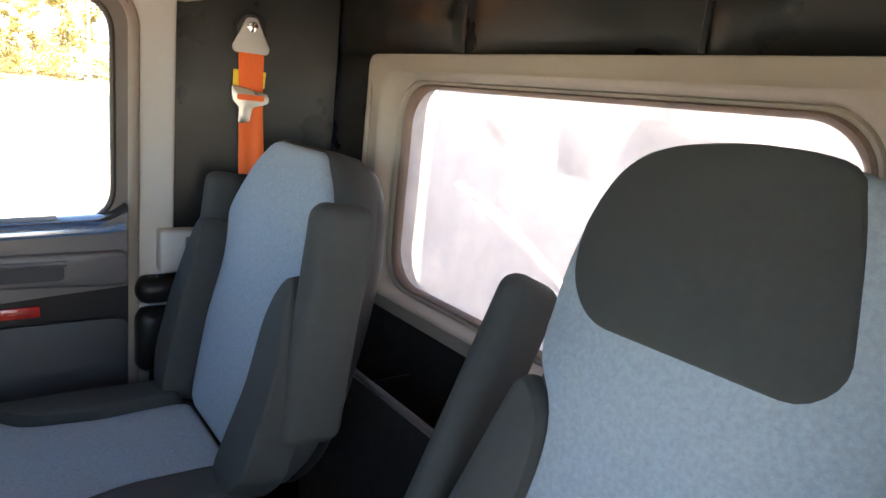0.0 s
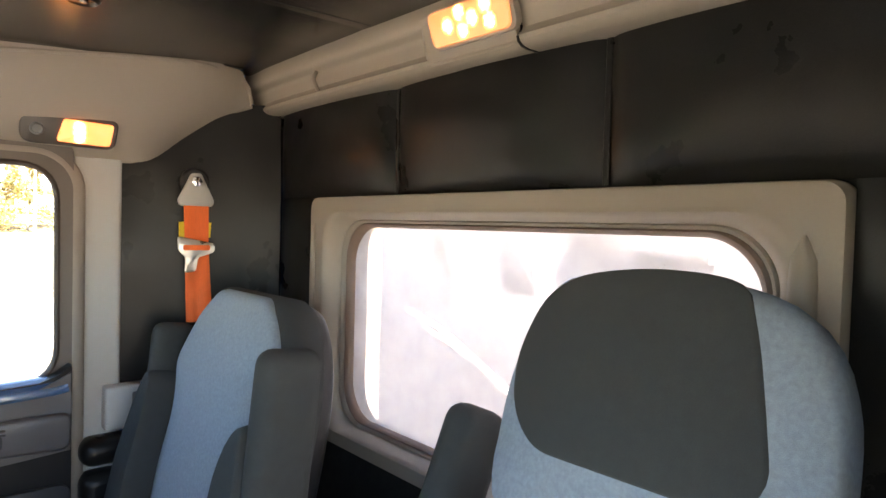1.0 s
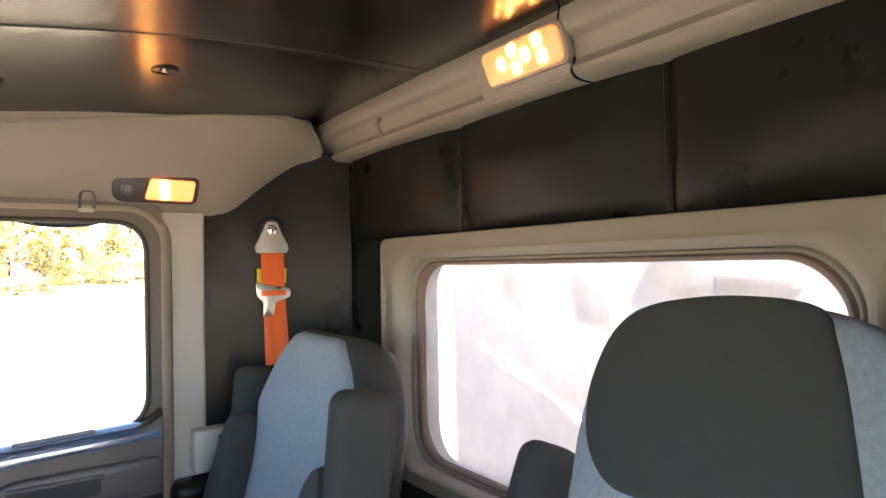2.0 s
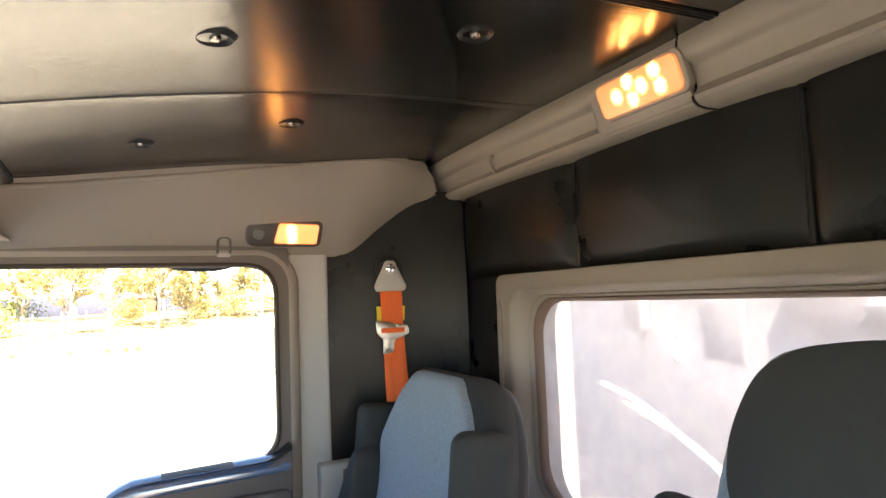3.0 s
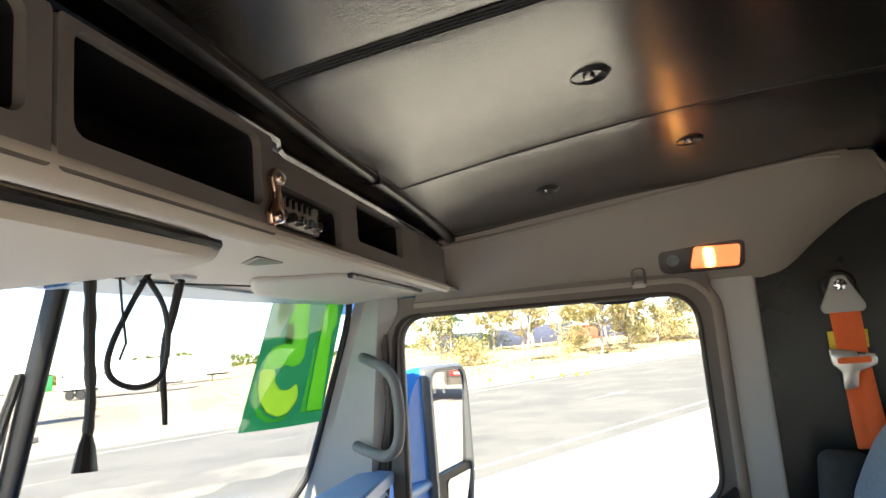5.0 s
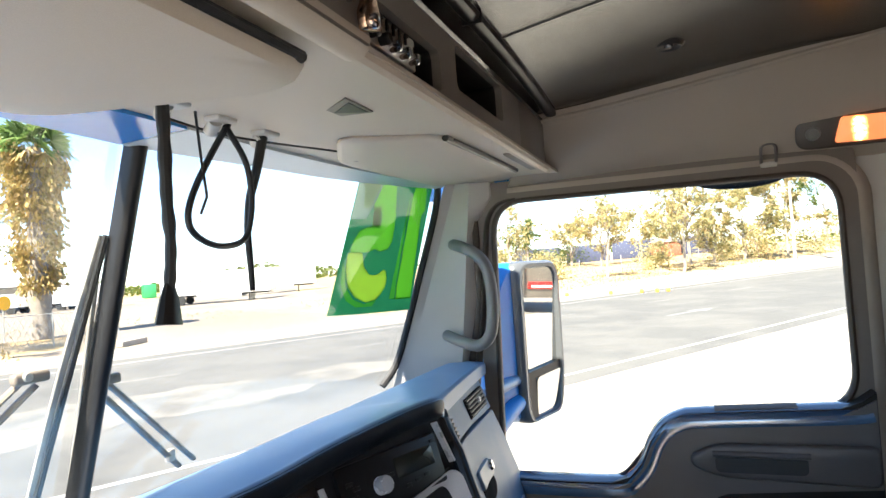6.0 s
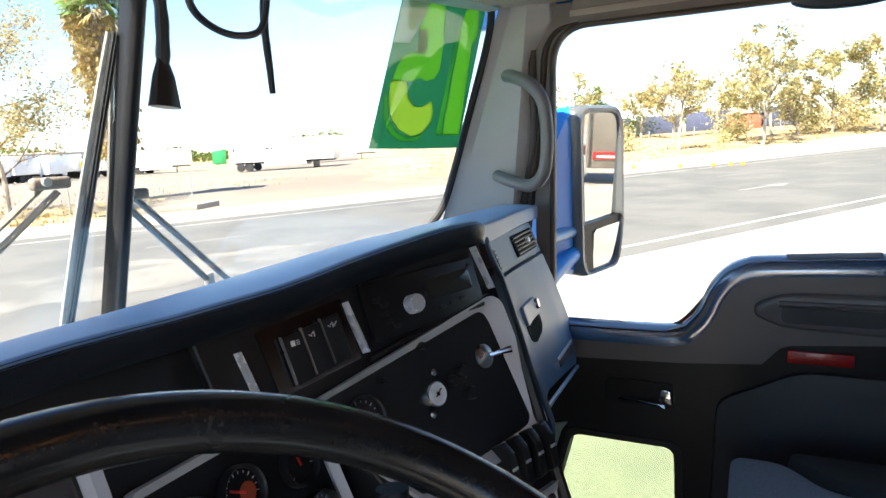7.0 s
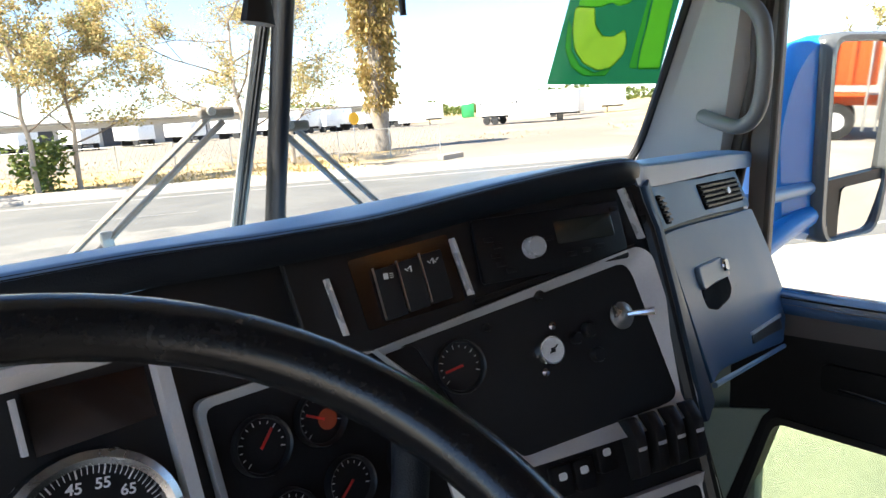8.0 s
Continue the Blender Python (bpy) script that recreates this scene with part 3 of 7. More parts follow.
def make_door(sgn):
    """Door with a stepped window sill, seals, a small lower window, armrest, latch and reflector."""
    num = "1" if sgn > 0 else "2"
    d = thing("door_" + num, "closed cab door with a stepped sill and dark plastic lining", "door", kind="structure")
    sill = [(0.47, 0.803), (0.21, 0.806), (0.165, 0.822), (0.135, 0.858), (0.115, 0.905), (0.085, 0.945), (0.045, 0.966), (0.0, 0.972), (-0.27, 0.985)]
    hole = round_poly([(0.505, 0.24), (0.425, 0.530), (0.188, 0.530), (0.182, 0.24)], 0.025)
    # lining polygon joined to the lower window's hole by a slit
    ring = hole[::-1]
    k = min(range(len(ring)), key=lambda i: (ring[i][0] - 0.30) ** 2 + (ring[i][1] - 0.24) ** 2)
    ring = ring[k:] + ring[:k]
    poly = sill + [(-0.31, 1.0), (-0.338, 1.02), (-0.338, 0.045), (ring[0][0], 0.045)] + ring + [ring[0], (ring[0][0] + 0.0005, 0.045), (0.52, 0.045), (0.52, 0.68), (0.47, 0.70)]
    bm = prism(poly, 0.843, 0.90, "x")
    if sgn < 0:
        bm.transform(Matrix.Diagonal((-1, 1, 1, 1)))
    part("lining", bm, DARK, d, "black lower door lining", smooth=25)

    def mir(bm):
        if sgn < 0:
            bm.transform(Matrix.Diagonal((-1, 1, 1, 1)))
        return bm
    # rounded sill cap that follows the step
    line = smooth_path([V(0, y, z) for y, z in sill] + [V(0, -0.325, 0.992)], 4)
    rings = []
    for i, p in enumerate(line):
        dv = (line[min(i + 1, len(line) - 1)] - line[max(i - 1, 0)]).normalized()
        up = V(0, dv.z, -dv.y)
        up = up if up.z > 0 or dv.z > 0.9 else -up
        rings.append([V(x, p.y, p.z) + up * k for x, k in ((0.904, 0.003), (0.885, 0.007), (0.862, 0.0065), (0.846, 0.001), (0.837, -0.009), (0.833, -0.022), (0.838, -0.038), (0.902, -0.03))])
    part("sill_cap", mir(loft(rings)), SILLPLASTIC, d, "smooth dark sill edge with sky blue painted in")
    upper = [(y, z - 0.012) for y, z in sill] + [(-0.31, 0.99), (-0.335, 1.005), (-0.335, 0.822), (-0.2, 0.812), (-0.04, 0.798), (-0.02, 0.79), (0.013, 0.752), (0.17, 0.738), (0.47, 0.725)]
    part("upper_lining", mir(prism(upper, 0.836, 0.846, "x")), DOOR, d, "grey plastic upper lining")
    part("sill_slot", mir(sheet(lambda u, v: V(0.850 + 0.026 * v, -0.028 - 0.165 * u, 0.9725 + 0.0485 * (0.028 + 0.165 * u) + 0.0035 + 0.006 * v ** 0.5), 6, 4, 0.001)), TAUPE, d, "shallow taupe tray in the sill")
    # upper window surround and seals
    glass_line = round_poly([(0.480, 0.80), (0.462, 1.494), (-0.312, 1.489), (-0.314, 0.975), (0.07, 0.968), (0.13, 0.87), (0.19, 0.80)], [0.02, 0.085, 0.085, 0.085, 0.05, 0.05, 0.04], 7)
    outer = round_poly([(0.515, 0.76), (0.512, 1.545), (-0.346, 1.545), (-0.346, 0.93), (0.06, 0.93), (0.11, 0.83), (0.17, 0.76)], [0.02, 0.04, 0.03, 0.02, 0.04, 0.04, 0.03], 7)
    part("window_frame", mir(frame_of(outer, glass_line, 0.884, 0.922, "x", -0.0)), TAUPE, d, "dark taupe window frame")
    part("window_gasket", mir(tube([V(0.886, y, z) for y, z in glass_line], 0.007, 8, True)), BROWNSEAL, d, "thin brown gasket")
    gl = part("pane", mir(prism(glass_line, 0.915, 0.919, "x")), SIDEGLASS, d)
    gl.visible_shadow = False
    pp = part("lower_pane", mir(prism(round_poly([(0.492, 0.23), (0.492, 0.54), (0.175, 0.54), (0.17, 0.23)], 0.02), 0.905, 0.909, "x")), PEEPGLASS, d, "green tinted lower pane")
    pp.visible_shadow = False
    so, si = matched(round_poly([(0.518, 0.225), (0.434, 0.545), (0.172, 0.545), (0.166, 0.225)], 0.03), hole)
    part("lower_seal", mir(frame_of(so, si, 0.838, 0.90, "x")), RUBBER, d)
    part("corner_trim", mir(prism(round_poly([(0.432, 0.560), (0.57, 0.52), (0.59, 0.26), (0.535, 0.26), (0.450, 0.535)], 0.008), 0.834, 0.842, "x", 0.002)), KICK, d, "corner trim with the green pane's light in its colour")
    part("skin_rear", mir(B((0.935, 0.0, 0.62), (0.02, 0.3, 0.3))), BLUE, d, "blue painted outer skin")
    # raised armrest and lining relief
    part("armrest", mir(prism(round_poly([(-0.335, 0.826), (-0.335, 0.915), (-0.02, 0.91), (0.03, 0.885), (0.03, 0.86), (-0.02, 0.838)], 0.025, 4), 0.821, 0.838, "x", 0.009, 3)), DOOR, d, "dark taupe plastic armrest")
    part("pull_pocket", mir(prism(rrect(-0.20, 0.850, -0.02, 0.888, 0.012), 0.8195, 0.823, "x")), PADGREY, d, "dark pull pocket")
    part("pull_lip", mir(tube([V(0.820, -0.015 - 0.19 * i / 8, 0.890) for i in range(9)], 0.007, 8)), DOOR, d)
    part("lower_pad", mir(prism(round_poly([(-0.335, 0.745), (-0.06, 0.745), (0.10, 0.66), (0.12, 0.16), (-0.335, 0.16)], 0.03), 0.828, 0.845, "x", 0.006, 2)), PADGREY, d, "dark grey lower lining pad")
    part("reflector", mir(B((0.836, -0.093, 0.776), (0.014, 0.118, 0.026), 0.003)), REFLECTOR, d, "red rectangular reflector")
    lt = part("latch", mir(prism(rrect(0.188, 0.628, 0.343, 0.685, 0.012), 0.836, 0.845, "x")), GAUGEBACK, d, "recessed inner latch with a chrome lever")
    part("lever", mir(tube(smooth_path([V(0.832, 0.31, 0.640), V(0.826, 0.26, 0.640), V(0.824, 0.222, 0.638), V(0.822, 0.205, 0.632)]), 0.0035, 8)), CHROME, lt, "chrome lever rod")
    part("lever_paddle", mir(prism(round_poly([(0.188, 0.640), (0.192, 0.672), (0.214, 0.676), (0.222, 0.655), (0.214, 0.636)], 0.006), 0.822, 0.834, "x", 0.002, 2)), CHROME, lt, "bright lever paddle")
    return d


make_door(1)
driver_door = make_door(-1)
# the driver's door stands wide open on its front hinge
driver_door["label"] = "cab door standing wide open on its hinge"
driver_door.matrix_basis = pose(-0.93, 0.49, 0) @ pose(0, 0, 0, 0, 0, -72) @ pose(0.93, -0.49, 0)

# ==== windscreen ====


def ws(x, z):
    """Depth of the windscreen at x, z: two panes swept back from the centre post."""
    a = abs(x)
    y = 0.818 - 0.03 * a / 0.3 if a < 0.3 else 0.788 - 0.02 * (a - 0.3) / 0.25 - 0.30 * max(0, a - 0.42) ** 1.5
    return y - 0.25 * (z - 1.25)


for sgn in (1, -1):
    win = thing("window_front_right" if sgn > 0 else "window_front_left", "half of a split windscreen in a black rubber seal", "windscreen", kind="structure")

    def wf(u, v, sgn=sgn):
        z = 0.96 + 0.62 * v
        x = 0.012 + (0.80 + 0.05 * v - 0.012) * u
        return V(sgn * x, ws(x, z) + 0.006, z)
    pn = part("pane", sheet(wf, 24, 8, 0.004), WINDSCREEN, win)
    pn.visible_shadow = False
    rim = smooth_path([V(sgn * x, ws(x, z) - 0.004, z) for x, z in ((0.75, 1.05), (0.787, 1.10), (0.805, 1.2), (0.824, 1.35), (0.838, 1.48), (0.828, 1.548), (0.77, 1.56), (0.5, 1.558), (0.25, 1.556), (0.02, 1.555))], 5)
    part("seal", tube(rim, 0.009, 8), RUBBER, win)
    # pillar trim between windscreen and door window
    rings = []
    for z in [0.9 + i * 0.06 for i in range(9)] + [1.42, 1.45, 1.48, 1.51, 1.55, 1.60]:
        x0 = 0.786 + 0.13 * (z - 1.05)
        k = 0.052 * min(1, max(0, (z - 1.41) / 0.09)) ** 2
        pts = [V(x0, ws(x0, z) - 0.008, z), V(x0 + 0.02, ws(x0, z) - 0.03, z), V(0.838 + 0.03 * (z - 1.05), 0.56 - 0.10 * (z - 1.05), z), V(0.868 + 0.02 * (z - 1.05), 0.517 + 0.24 * max(0, 1.24 - z) - k, z), V(0.90, 0.508 + 0.24 * max(0, 1.24 - z) - k, z), V(0.945, 0.56 + 0.2 * max(0, 1.15 - z), z), V(x0 + 0.08, ws(x0, z) + 0.02, z)]
        rings.append([V(sgn * p.x, p.y, p.z) for p in pts])
    pil = thing("pillar_front", "grey plastic windscreen pillar trim", "pillar", kind="structure")
    part("cover", loft(rings), PILLAR, pil)
    part("trim_strip", loft([[V(sgn * x, y + 0.20 * max(0.0, 1.24 - z), z) for x, y in ((0.876, 0.502), (0.872, 0.508), (0.872, 0.516), (0.876, 0.522), (0.93, 0.522), (0.93, 0.502))] for z in (0.90, 1.05, 1.2, 1.26, 1.42, 1.45)]), BROWNSEAL, pil, "dark brown trim strip")
    seal = smooth_path([V(sgn * 0.886, y, z) for y, z in ((0.560, 0.88), (0.540, 1.0), (0.523, 1.1), (0.507, 1.2), (0.494, 1.3), (0.486, 1.38), (0.476, 1.45), (0.447, 1.488), (0.40, 1.498))], 6)
    part("door_seal", tube(seal, lambda t: 0.017 - 0.009 * min(1, max(0, (t - 0.7) / 0.3)), 12, flat=0.45), BROWNSEAL, pil, "dark brown door seal")

post = thing("centre_post", "black centre post between the two windscreen panes", "post", kind="structure")
part("bar", loft([[V(dx + 0.039 * (z - 1.28), ws(0, z) - dy, z) for dx, dy in [(-0.0125, -0.002)] + [(-0.0125 * math.cos(math.pi * i / 10), 0.010 + 0.014 * math.sin(math.pi * i / 10)) for i in range(11)] + [(0.0125, -0.002)]] for z in (0.98, 1.15, 1.35, 1.58)]), DARK, post)
part("outer_strip", loft([[V(dx + 0.039 * (z - 1.28), ws(0, z) + dy, z) for dx, dy in ((-0.012, 0.002), (-0.012, 0.006), (0.012, 0.006), (0.012, 0.002))] for z in (0.98, 1.15, 1.35, 1.58)]), DARK, post, "black outer strip")

# ==== seats ====


def seat_back_map(cx, y0, z0, lean):
    """Places (a, b, d): a across, b up the back from its foot, d forward of the back."""
    c, s = math.cos(lean), math.sin(lean)
    return lambda a, b, d: V(cx + a, y0 - b * s + d * c, z0 + b * c + d * s)


def mirrored(pts):
    return pts + [(-a, b) for a, b in reversed(pts)]


def make_seat(name, label, cx, y0, z0, lean, back, panel, patch, bolster, bulge, arm, cushion_z):
    t = thing(name, label, "seat", group="cab seats")
    m = seat_back_map(cx, y0, z0, lean)
    body = round_poly(mirrored(back), 0.06, 6)
    part("backrest", pad(body, lambda a, b, d: m(a, b, d - 0.10), 0.09, 0.006, ((0.90, 0.0), (0.97, 0.1), (1.0, 0.3), (1.0, 0.62), (0.99, 0.8), (0.96, 0.93), (0.9, 1.0), (0.6, 1.0), (0.2, 1.0))), CHARCOAL, t, "charcoal fabric backrest with side bolsters")
    part("back_shell", pad(body, lambda a, b, d: m(a * 0.98, b * 0.985, -0.085 - d), 0.035, 0.0), DARK, t, "black plastic back shell")
    out = round_poly(panel + ([(-0.13, 0.0), (-0.14, 0.15), (-0.16, 0.26), (-0.205, 0.33), (-0.207, 0.46)] + [(-a, b) for a, b in reversed(panel[:5])] if patch else [(-a, b) for a, b in reversed(panel)]), 0.028, 5)
    if patch:
        # the headrest bows forward; panel and patch share one surface
        def bow(a, b):
            return (0.022 - 0.04 * min(1, (a / 0.19) ** 2)) * min(1, max(0, (b - 0.40) / 0.12))
        fine = resample(out, 90)
        part("centre_panel", pad(fine, lambda a, b, d: m(a, b, d - 0.072 + bow(a, b)), 0.072, 0.0, ((0.985, 0.0), (1.0, 0.25), (1.0, 0.7), (0.99, 0.85), (0.97, 0.95), (0.94, 1.0), (0.8, 1.0), (0.65, 1.0), (0.5, 1.0), (0.35, 1.0), (0.2, 1.0), (0.06, 1.0))), FABRIC, t, "blue-grey woven centre panel")
        po = resample(round_poly(patch, 0.05, 8), 80)
        part("headrest_patch", pad(po, lambda a, b, d: m(a, b, d - 0.004 + bow(a, b)), 0.0075, 0.0, ((1.0, 0.0), (1.0, 0.6), (0.985, 0.9), (0.96, 1.0), (0.8, 1.0), (0.65, 1.0), (0.5, 1.0), (0.35, 1.0), (0.2, 1.0), (0.06, 1.0))), CHARCOAL, t, "dark charcoal headrest patch")
    else:
        part("centre_panel", pad(out, lambda a, b, d: m(a, b, d - 0.022), 0.026, 0.014), FABRIC, t, "blue-grey woven centre panel")
    for sg in (-1, 1):
        o = round_poly([(sg * a, b * (0.72 if patch and sg < 0 else 1)) for a, b in bolster], 0.03, 5)
        part("bolster", pad(o, lambda a, b, d: m(a, b, d - 0.014), bulge, 0.004), CHARCOAL, t, "padded charcoal side bolster")
    for ax, ay, az, length, w, th, tilt in arm:
        mm = Matrix.Rotation(tilt, 3, "X")
        part("armrest", B((ax, ay, az), (w, th, length), 0.03, 5, mm), CHARCOAL, t, "charcoal armrest folded upright")
    co = round_poly([(-0.25, 0.0), (-0.265, 0.25), (-0.265, 0.49), (0.265, 0.49), (0.265, 0.25), (0.25, 0.0)], 0.05, 5)
    part("cushion", pad(co, lambda a, b, d: V(cx + a, y0 + b - 0.02, cushion_z - 0.16 + d), 0.145, 0.004), CHARCOAL, t, "charcoal cushion")
    ci = round_poly([(-0.16, 0.0), (-0.155, 0.2), (-0.18, 0.33), (-0.262, 0.40), (-0.262, 0.485), (0.262, 0.485), (0.262, 0.40), (0.18, 0.33), (0.155, 0.2), (0.16, 0.0)], 0.03, 5)
    part("cushion_panel", pad(ci, lambda a, b, d: V(cx + a, y0 + b, cushion_z - 0.02 + d), 0.018, 0.006), FABRIC, t, "blue-grey woven cushion panel")
    for sg in (-1, 1):
        cb = round_poly([(sg * a, b) for a, b in ((0.155, 0.03), (0.25, 0.0), (0.262, 0.25), (0.258, 0.40), (0.235, 0.385), (0.17, 0.32), (0.145, 0.2))], 0.03, 5)
        part("cushion_bolster", pad(cb, lambda a, b, d: V(cx + a, y0 + b - 0.01, cushion_z - 0.03 + d), 0.05, 0.006), CHARCOAL, t, "raised charcoal cushion side")
    part("piping", B((cx - 0.16, y0 + 0.01, cushion_z - 0.035), (0.08, 0.03, 0.012), 0.004), FABRIC, t)
    part("pedestal", prism(round_poly([(y0 + 0.04, 0.05), (y0 + 0.08, cushion_z - 0.14), (y0 + 0.38, cushion_z - 0.14), (y0 + 0.42, 0.05)], 0.03), cx - 0.19, cx + 0.19, "x", 0.01), DARK, t, "black seat base")
    return t


make_seat("passenger_seat", "passenger seat in blue-grey and charcoal fabric with an upright armrest", 0.44, -0.42, 0.60, 0.245,
          [(0.15, 0.648), (0.20, 0.612), (0.242, 0.55), (0.272, 0.46), (0.285, 0.32), (0.28, 0.1), (0.2, -0.02)],
          [(0.115, 0.640), (0.178, 0.592), (0.222, 0.53), (0.262, 0.458), (0.225, 0.40), (0.205, 0.34), (0.21, 0.2), (0.18, 0.06), (0.16, 0.0)], None,
          [(0.17, 0.0), (0.24, -0.01), (0.305, 0.06), (0.315, 0.22), (0.288, 0.36), (0.262, 0.432), (0.226, 0.405), (0.205, 0.34), (0.21, 0.2), (0.185, 0.08)], 0.078,
          [(0.135, -0.508, 0.94, 0.43, 0.06, 0.118, 0.10), (0.745, -0.52, 0.925, 0.39, 0.055, 0.10, 0.10)], 0.61)
make_seat("driver_seat", "driver seat in blue-grey and charcoal fabric with a dark headrest patch", -0.455, -0.45, 0.60, 0.32,
          [(0.11, 0.725), (0.155, 0.66), (0.172, 0.5), (0.18, 0.42), (0.222, 0.3), (0.24, 0.1), (0.2, -0.02)],
          [(0.09, 0.757), (0.148, 0.744), (0.182, 0.71), (0.203, 0.65), (0.208, 0.58), (0.202, 0.50), (0.188, 0.460), (0.14, 0.415), (0.125, 0.36), (0.125, 0.30), (0.135, 0.15), (0.13, 0.0)],
          [(0.190, 0.585), (0.196, 0.65), (0.163, 0.718), (0.10, 0.747), (0.0, 0.759), (-0.07, 0.759), (-0.108, 0.753), (-0.128, 0.69), (-0.143, 0.62), (-0.155, 0.56), (-0.128, 0.524), (0.0, 0.524), (0.11, 0.522), (0.156, 0.545)],
          [(0.11, 0.0), (0.20, -0.01), (0.235, 0.06), (0.225, 0.22), (0.20, 0.35), (0.182, 0.445), (0.13, 0.405), (0.118, 0.33), (0.125, 0.15)], 0.032,
          [(-0.150, -0.605, 0.85, 0.52, 0.06, 0.112, 0.40)], 0.60)

# storage tray behind the seats
tray = thing("storage_tray", "dark plastic storage tray under the rear window", "storage tray")
part("front_panel", B((0.0, -0.69, 0.44), (1.1, 0.014, 0.60), 0.004), CARPET, tray)
part("top_edge", tube([V(-0.55 + 0.11 * i, -0.69, 0.742) for i in range(11)], 0.009, 8), DOOR, tray, "grey rolled edge")
part("bottom", B((0.0, -0.77, 0.60), (1.1, 0.15, 0.012)), DARK, tray)
for x in (-0.3, 0.33):
    part("divider", B((x, -0.77, 0.66), (0.012, 0.15, 0.10), 0.003), DARK, tray)

# ==== dashboard ====


def basis(o, u, v):
    u = Vector(u).normalized()
    v = Vector(v)
    v = (v - u * v.dot(u)).normalized()
    m = Matrix((u, v, u.cross(v))).transposed().to_4x4()
    m.translation = o
    return m


# the driver-facing panel; its origin is the radio's knob, x runs along it, y up it, z out of it
PM = basis((0.064, 0.413, 1.055), (0.949, -0.316, 0), (0.1075, 0.323, 0.940))
# the instrument cluster behind the wheel
CM = basis((-0.29, 0.478, 0.98), (1, 0, 0), (0, 0.33, 0.944))


def words(name, text, size, mat, parent, m, bold=0.0, label=""):
    """Lettering as a thin mesh, centred on m."""
    cu = bpy.data.curves.new(name, "FONT")
    cu.body, cu.size, cu.align_x, cu.align_y, cu.extrude, cu.offset = text, size, "CENTER", "CENTER", size * 0.02, bold
    tmp = new("tmp", cu)
    me = bpy.data.meshes.new_from_object(tmp.evaluated_get(bpy.context.evaluated_depsgraph_get()))
    bpy.data.objects.remove(tmp)
    bpy.data.curves.remove(cu)
    me.transform(m)
    me.materials.clear()
    me.materials.append(mat)
    ob = new(name, me)
    ob.parent = parent
    if label:
        ob["label"] = label
    return ob


dash = thing("dashboard", "black truck dashboard with a padded top and a grey glove box", "dashboard")
brow = [(-0.90, 0.51, 1.10), (-0.60, 0.51, 1.113), (-0.36, 0.503, 1.116), (-0.28, 0.498, 1.115), (-0.22, 0.491, 1.113), (-0.165, 0.483, 1.113), (-0.11, 0.472, 1.114), (-0.06, 0.461, 1.118), (0.0, 0.449, 1.124), (0.07, 0.426, 1.132), (0.15, 0.400, 1.139), (0.205, 0.383, 1.140), (0.237, 0.386, 1.134), (0.28, 0.402, 1.126), (0.40, 0.428, 1.117), (0.60, 0.464, 1.106), (0.745, 0.489, 1.097), (0.87, 0.510, 1.088)]
bp = smooth_path([V(*p) for p in brow], 6)


def topf(u, v):
    k = u * (len(bp) - 1)
    i = min(int(k), len(bp) - 2)
    a = bp[i].lerp(bp[i + 1], k - i)
    x = a.x * (1 - 0.04 * v)
    far = V(x, max(a.y + 0.10, 0.615), 1.103 - 0.012 * max(0.0, (x - 0.2) / 0.6))
    b = V(a.x * 0.92, ws(min(abs(a.x * 0.92), 0.8), 1.05) + 0.015, 1.0)
    w = v / 0.7
    if w <= 1:
        p = a.lerp(far, w)
        p.z += 0.004 * math.sin(math.pi * w) - 0.010 * max(0.0, w - 0.8) / 0.2
        return p
    far.z -= 0.010
    return far.lerp(b, (w - 1) / (1 / 0.7 - 1))


# the blue of pad and crest is painted sky reflection
part("top_pad", sheet(topf, 100, 24, 0.012), DASHTOP, dash, "padded dark top with the sky's blue painted in")
# soft brow that rolls over the panel edge
brow_rings, crest_rings = [], []
for i, p in enumerate(bp):
    d = (bp[min(i + 1, len(bp) - 1)] - bp[max(i - 1, 0)]).normalized()
    back = V(d.y, -d.x, 0).normalized()
    back = back if back.y < 0 else -back
    f = 1 - ease01((p.x - 0.205) / 0.03)
    nose = [(-0.014, -0.001), (-0.005, 0.0012), (0.0005, 0.0004), (0.0040, -0.0025), (0.0052, -0.012 + 0.008 * f), (0.0040, -0.030 + 0.025 * f), (-0.014, -0.032 + 0.025 * f)]
    crest_rings.append([p + back * a + V(0, 0, b) for a, b in nose])
    if p.x < 0.236:
        lip = [(-0.014, -0.005), (0.002, -0.0008), (0.0050, -0.0035), (0.0065, -0.0090), (0.0060, -0.017), (0.0025, -0.026), (-0.004, -0.033), (-0.06, -0.034), (-0.06, -0.008)]
        brow_rings.append([p + back * a + V(0, 0, b) for a, b in lip])
part("crest", loft(crest_rings), DASHTOP, dash, "rounded crest of the dash top in the same painted sky blue")
part("brow", loft(brow_rings), BROW, dash, "soft rolled edge")

# passenger side: vent strip, glove box
GN = V(0.1904, -1.0, 0.3143).normalized()


def gface(x, z, d=0.0):
    """The passenger face: a plane leaning back, its inner edge bent round towards the driver."""
    bend = max(0.0, (0.45 - x) / 0.145) ** 2 * (0.007 + 0.06 * (1.09 - z))
    return V(x, 0.3341 + 0.1904 * x + 0.3143 * (z - 1) - bend - 0.9 * max(0.0, 0.80 - z) ** 2, z) + GN * d


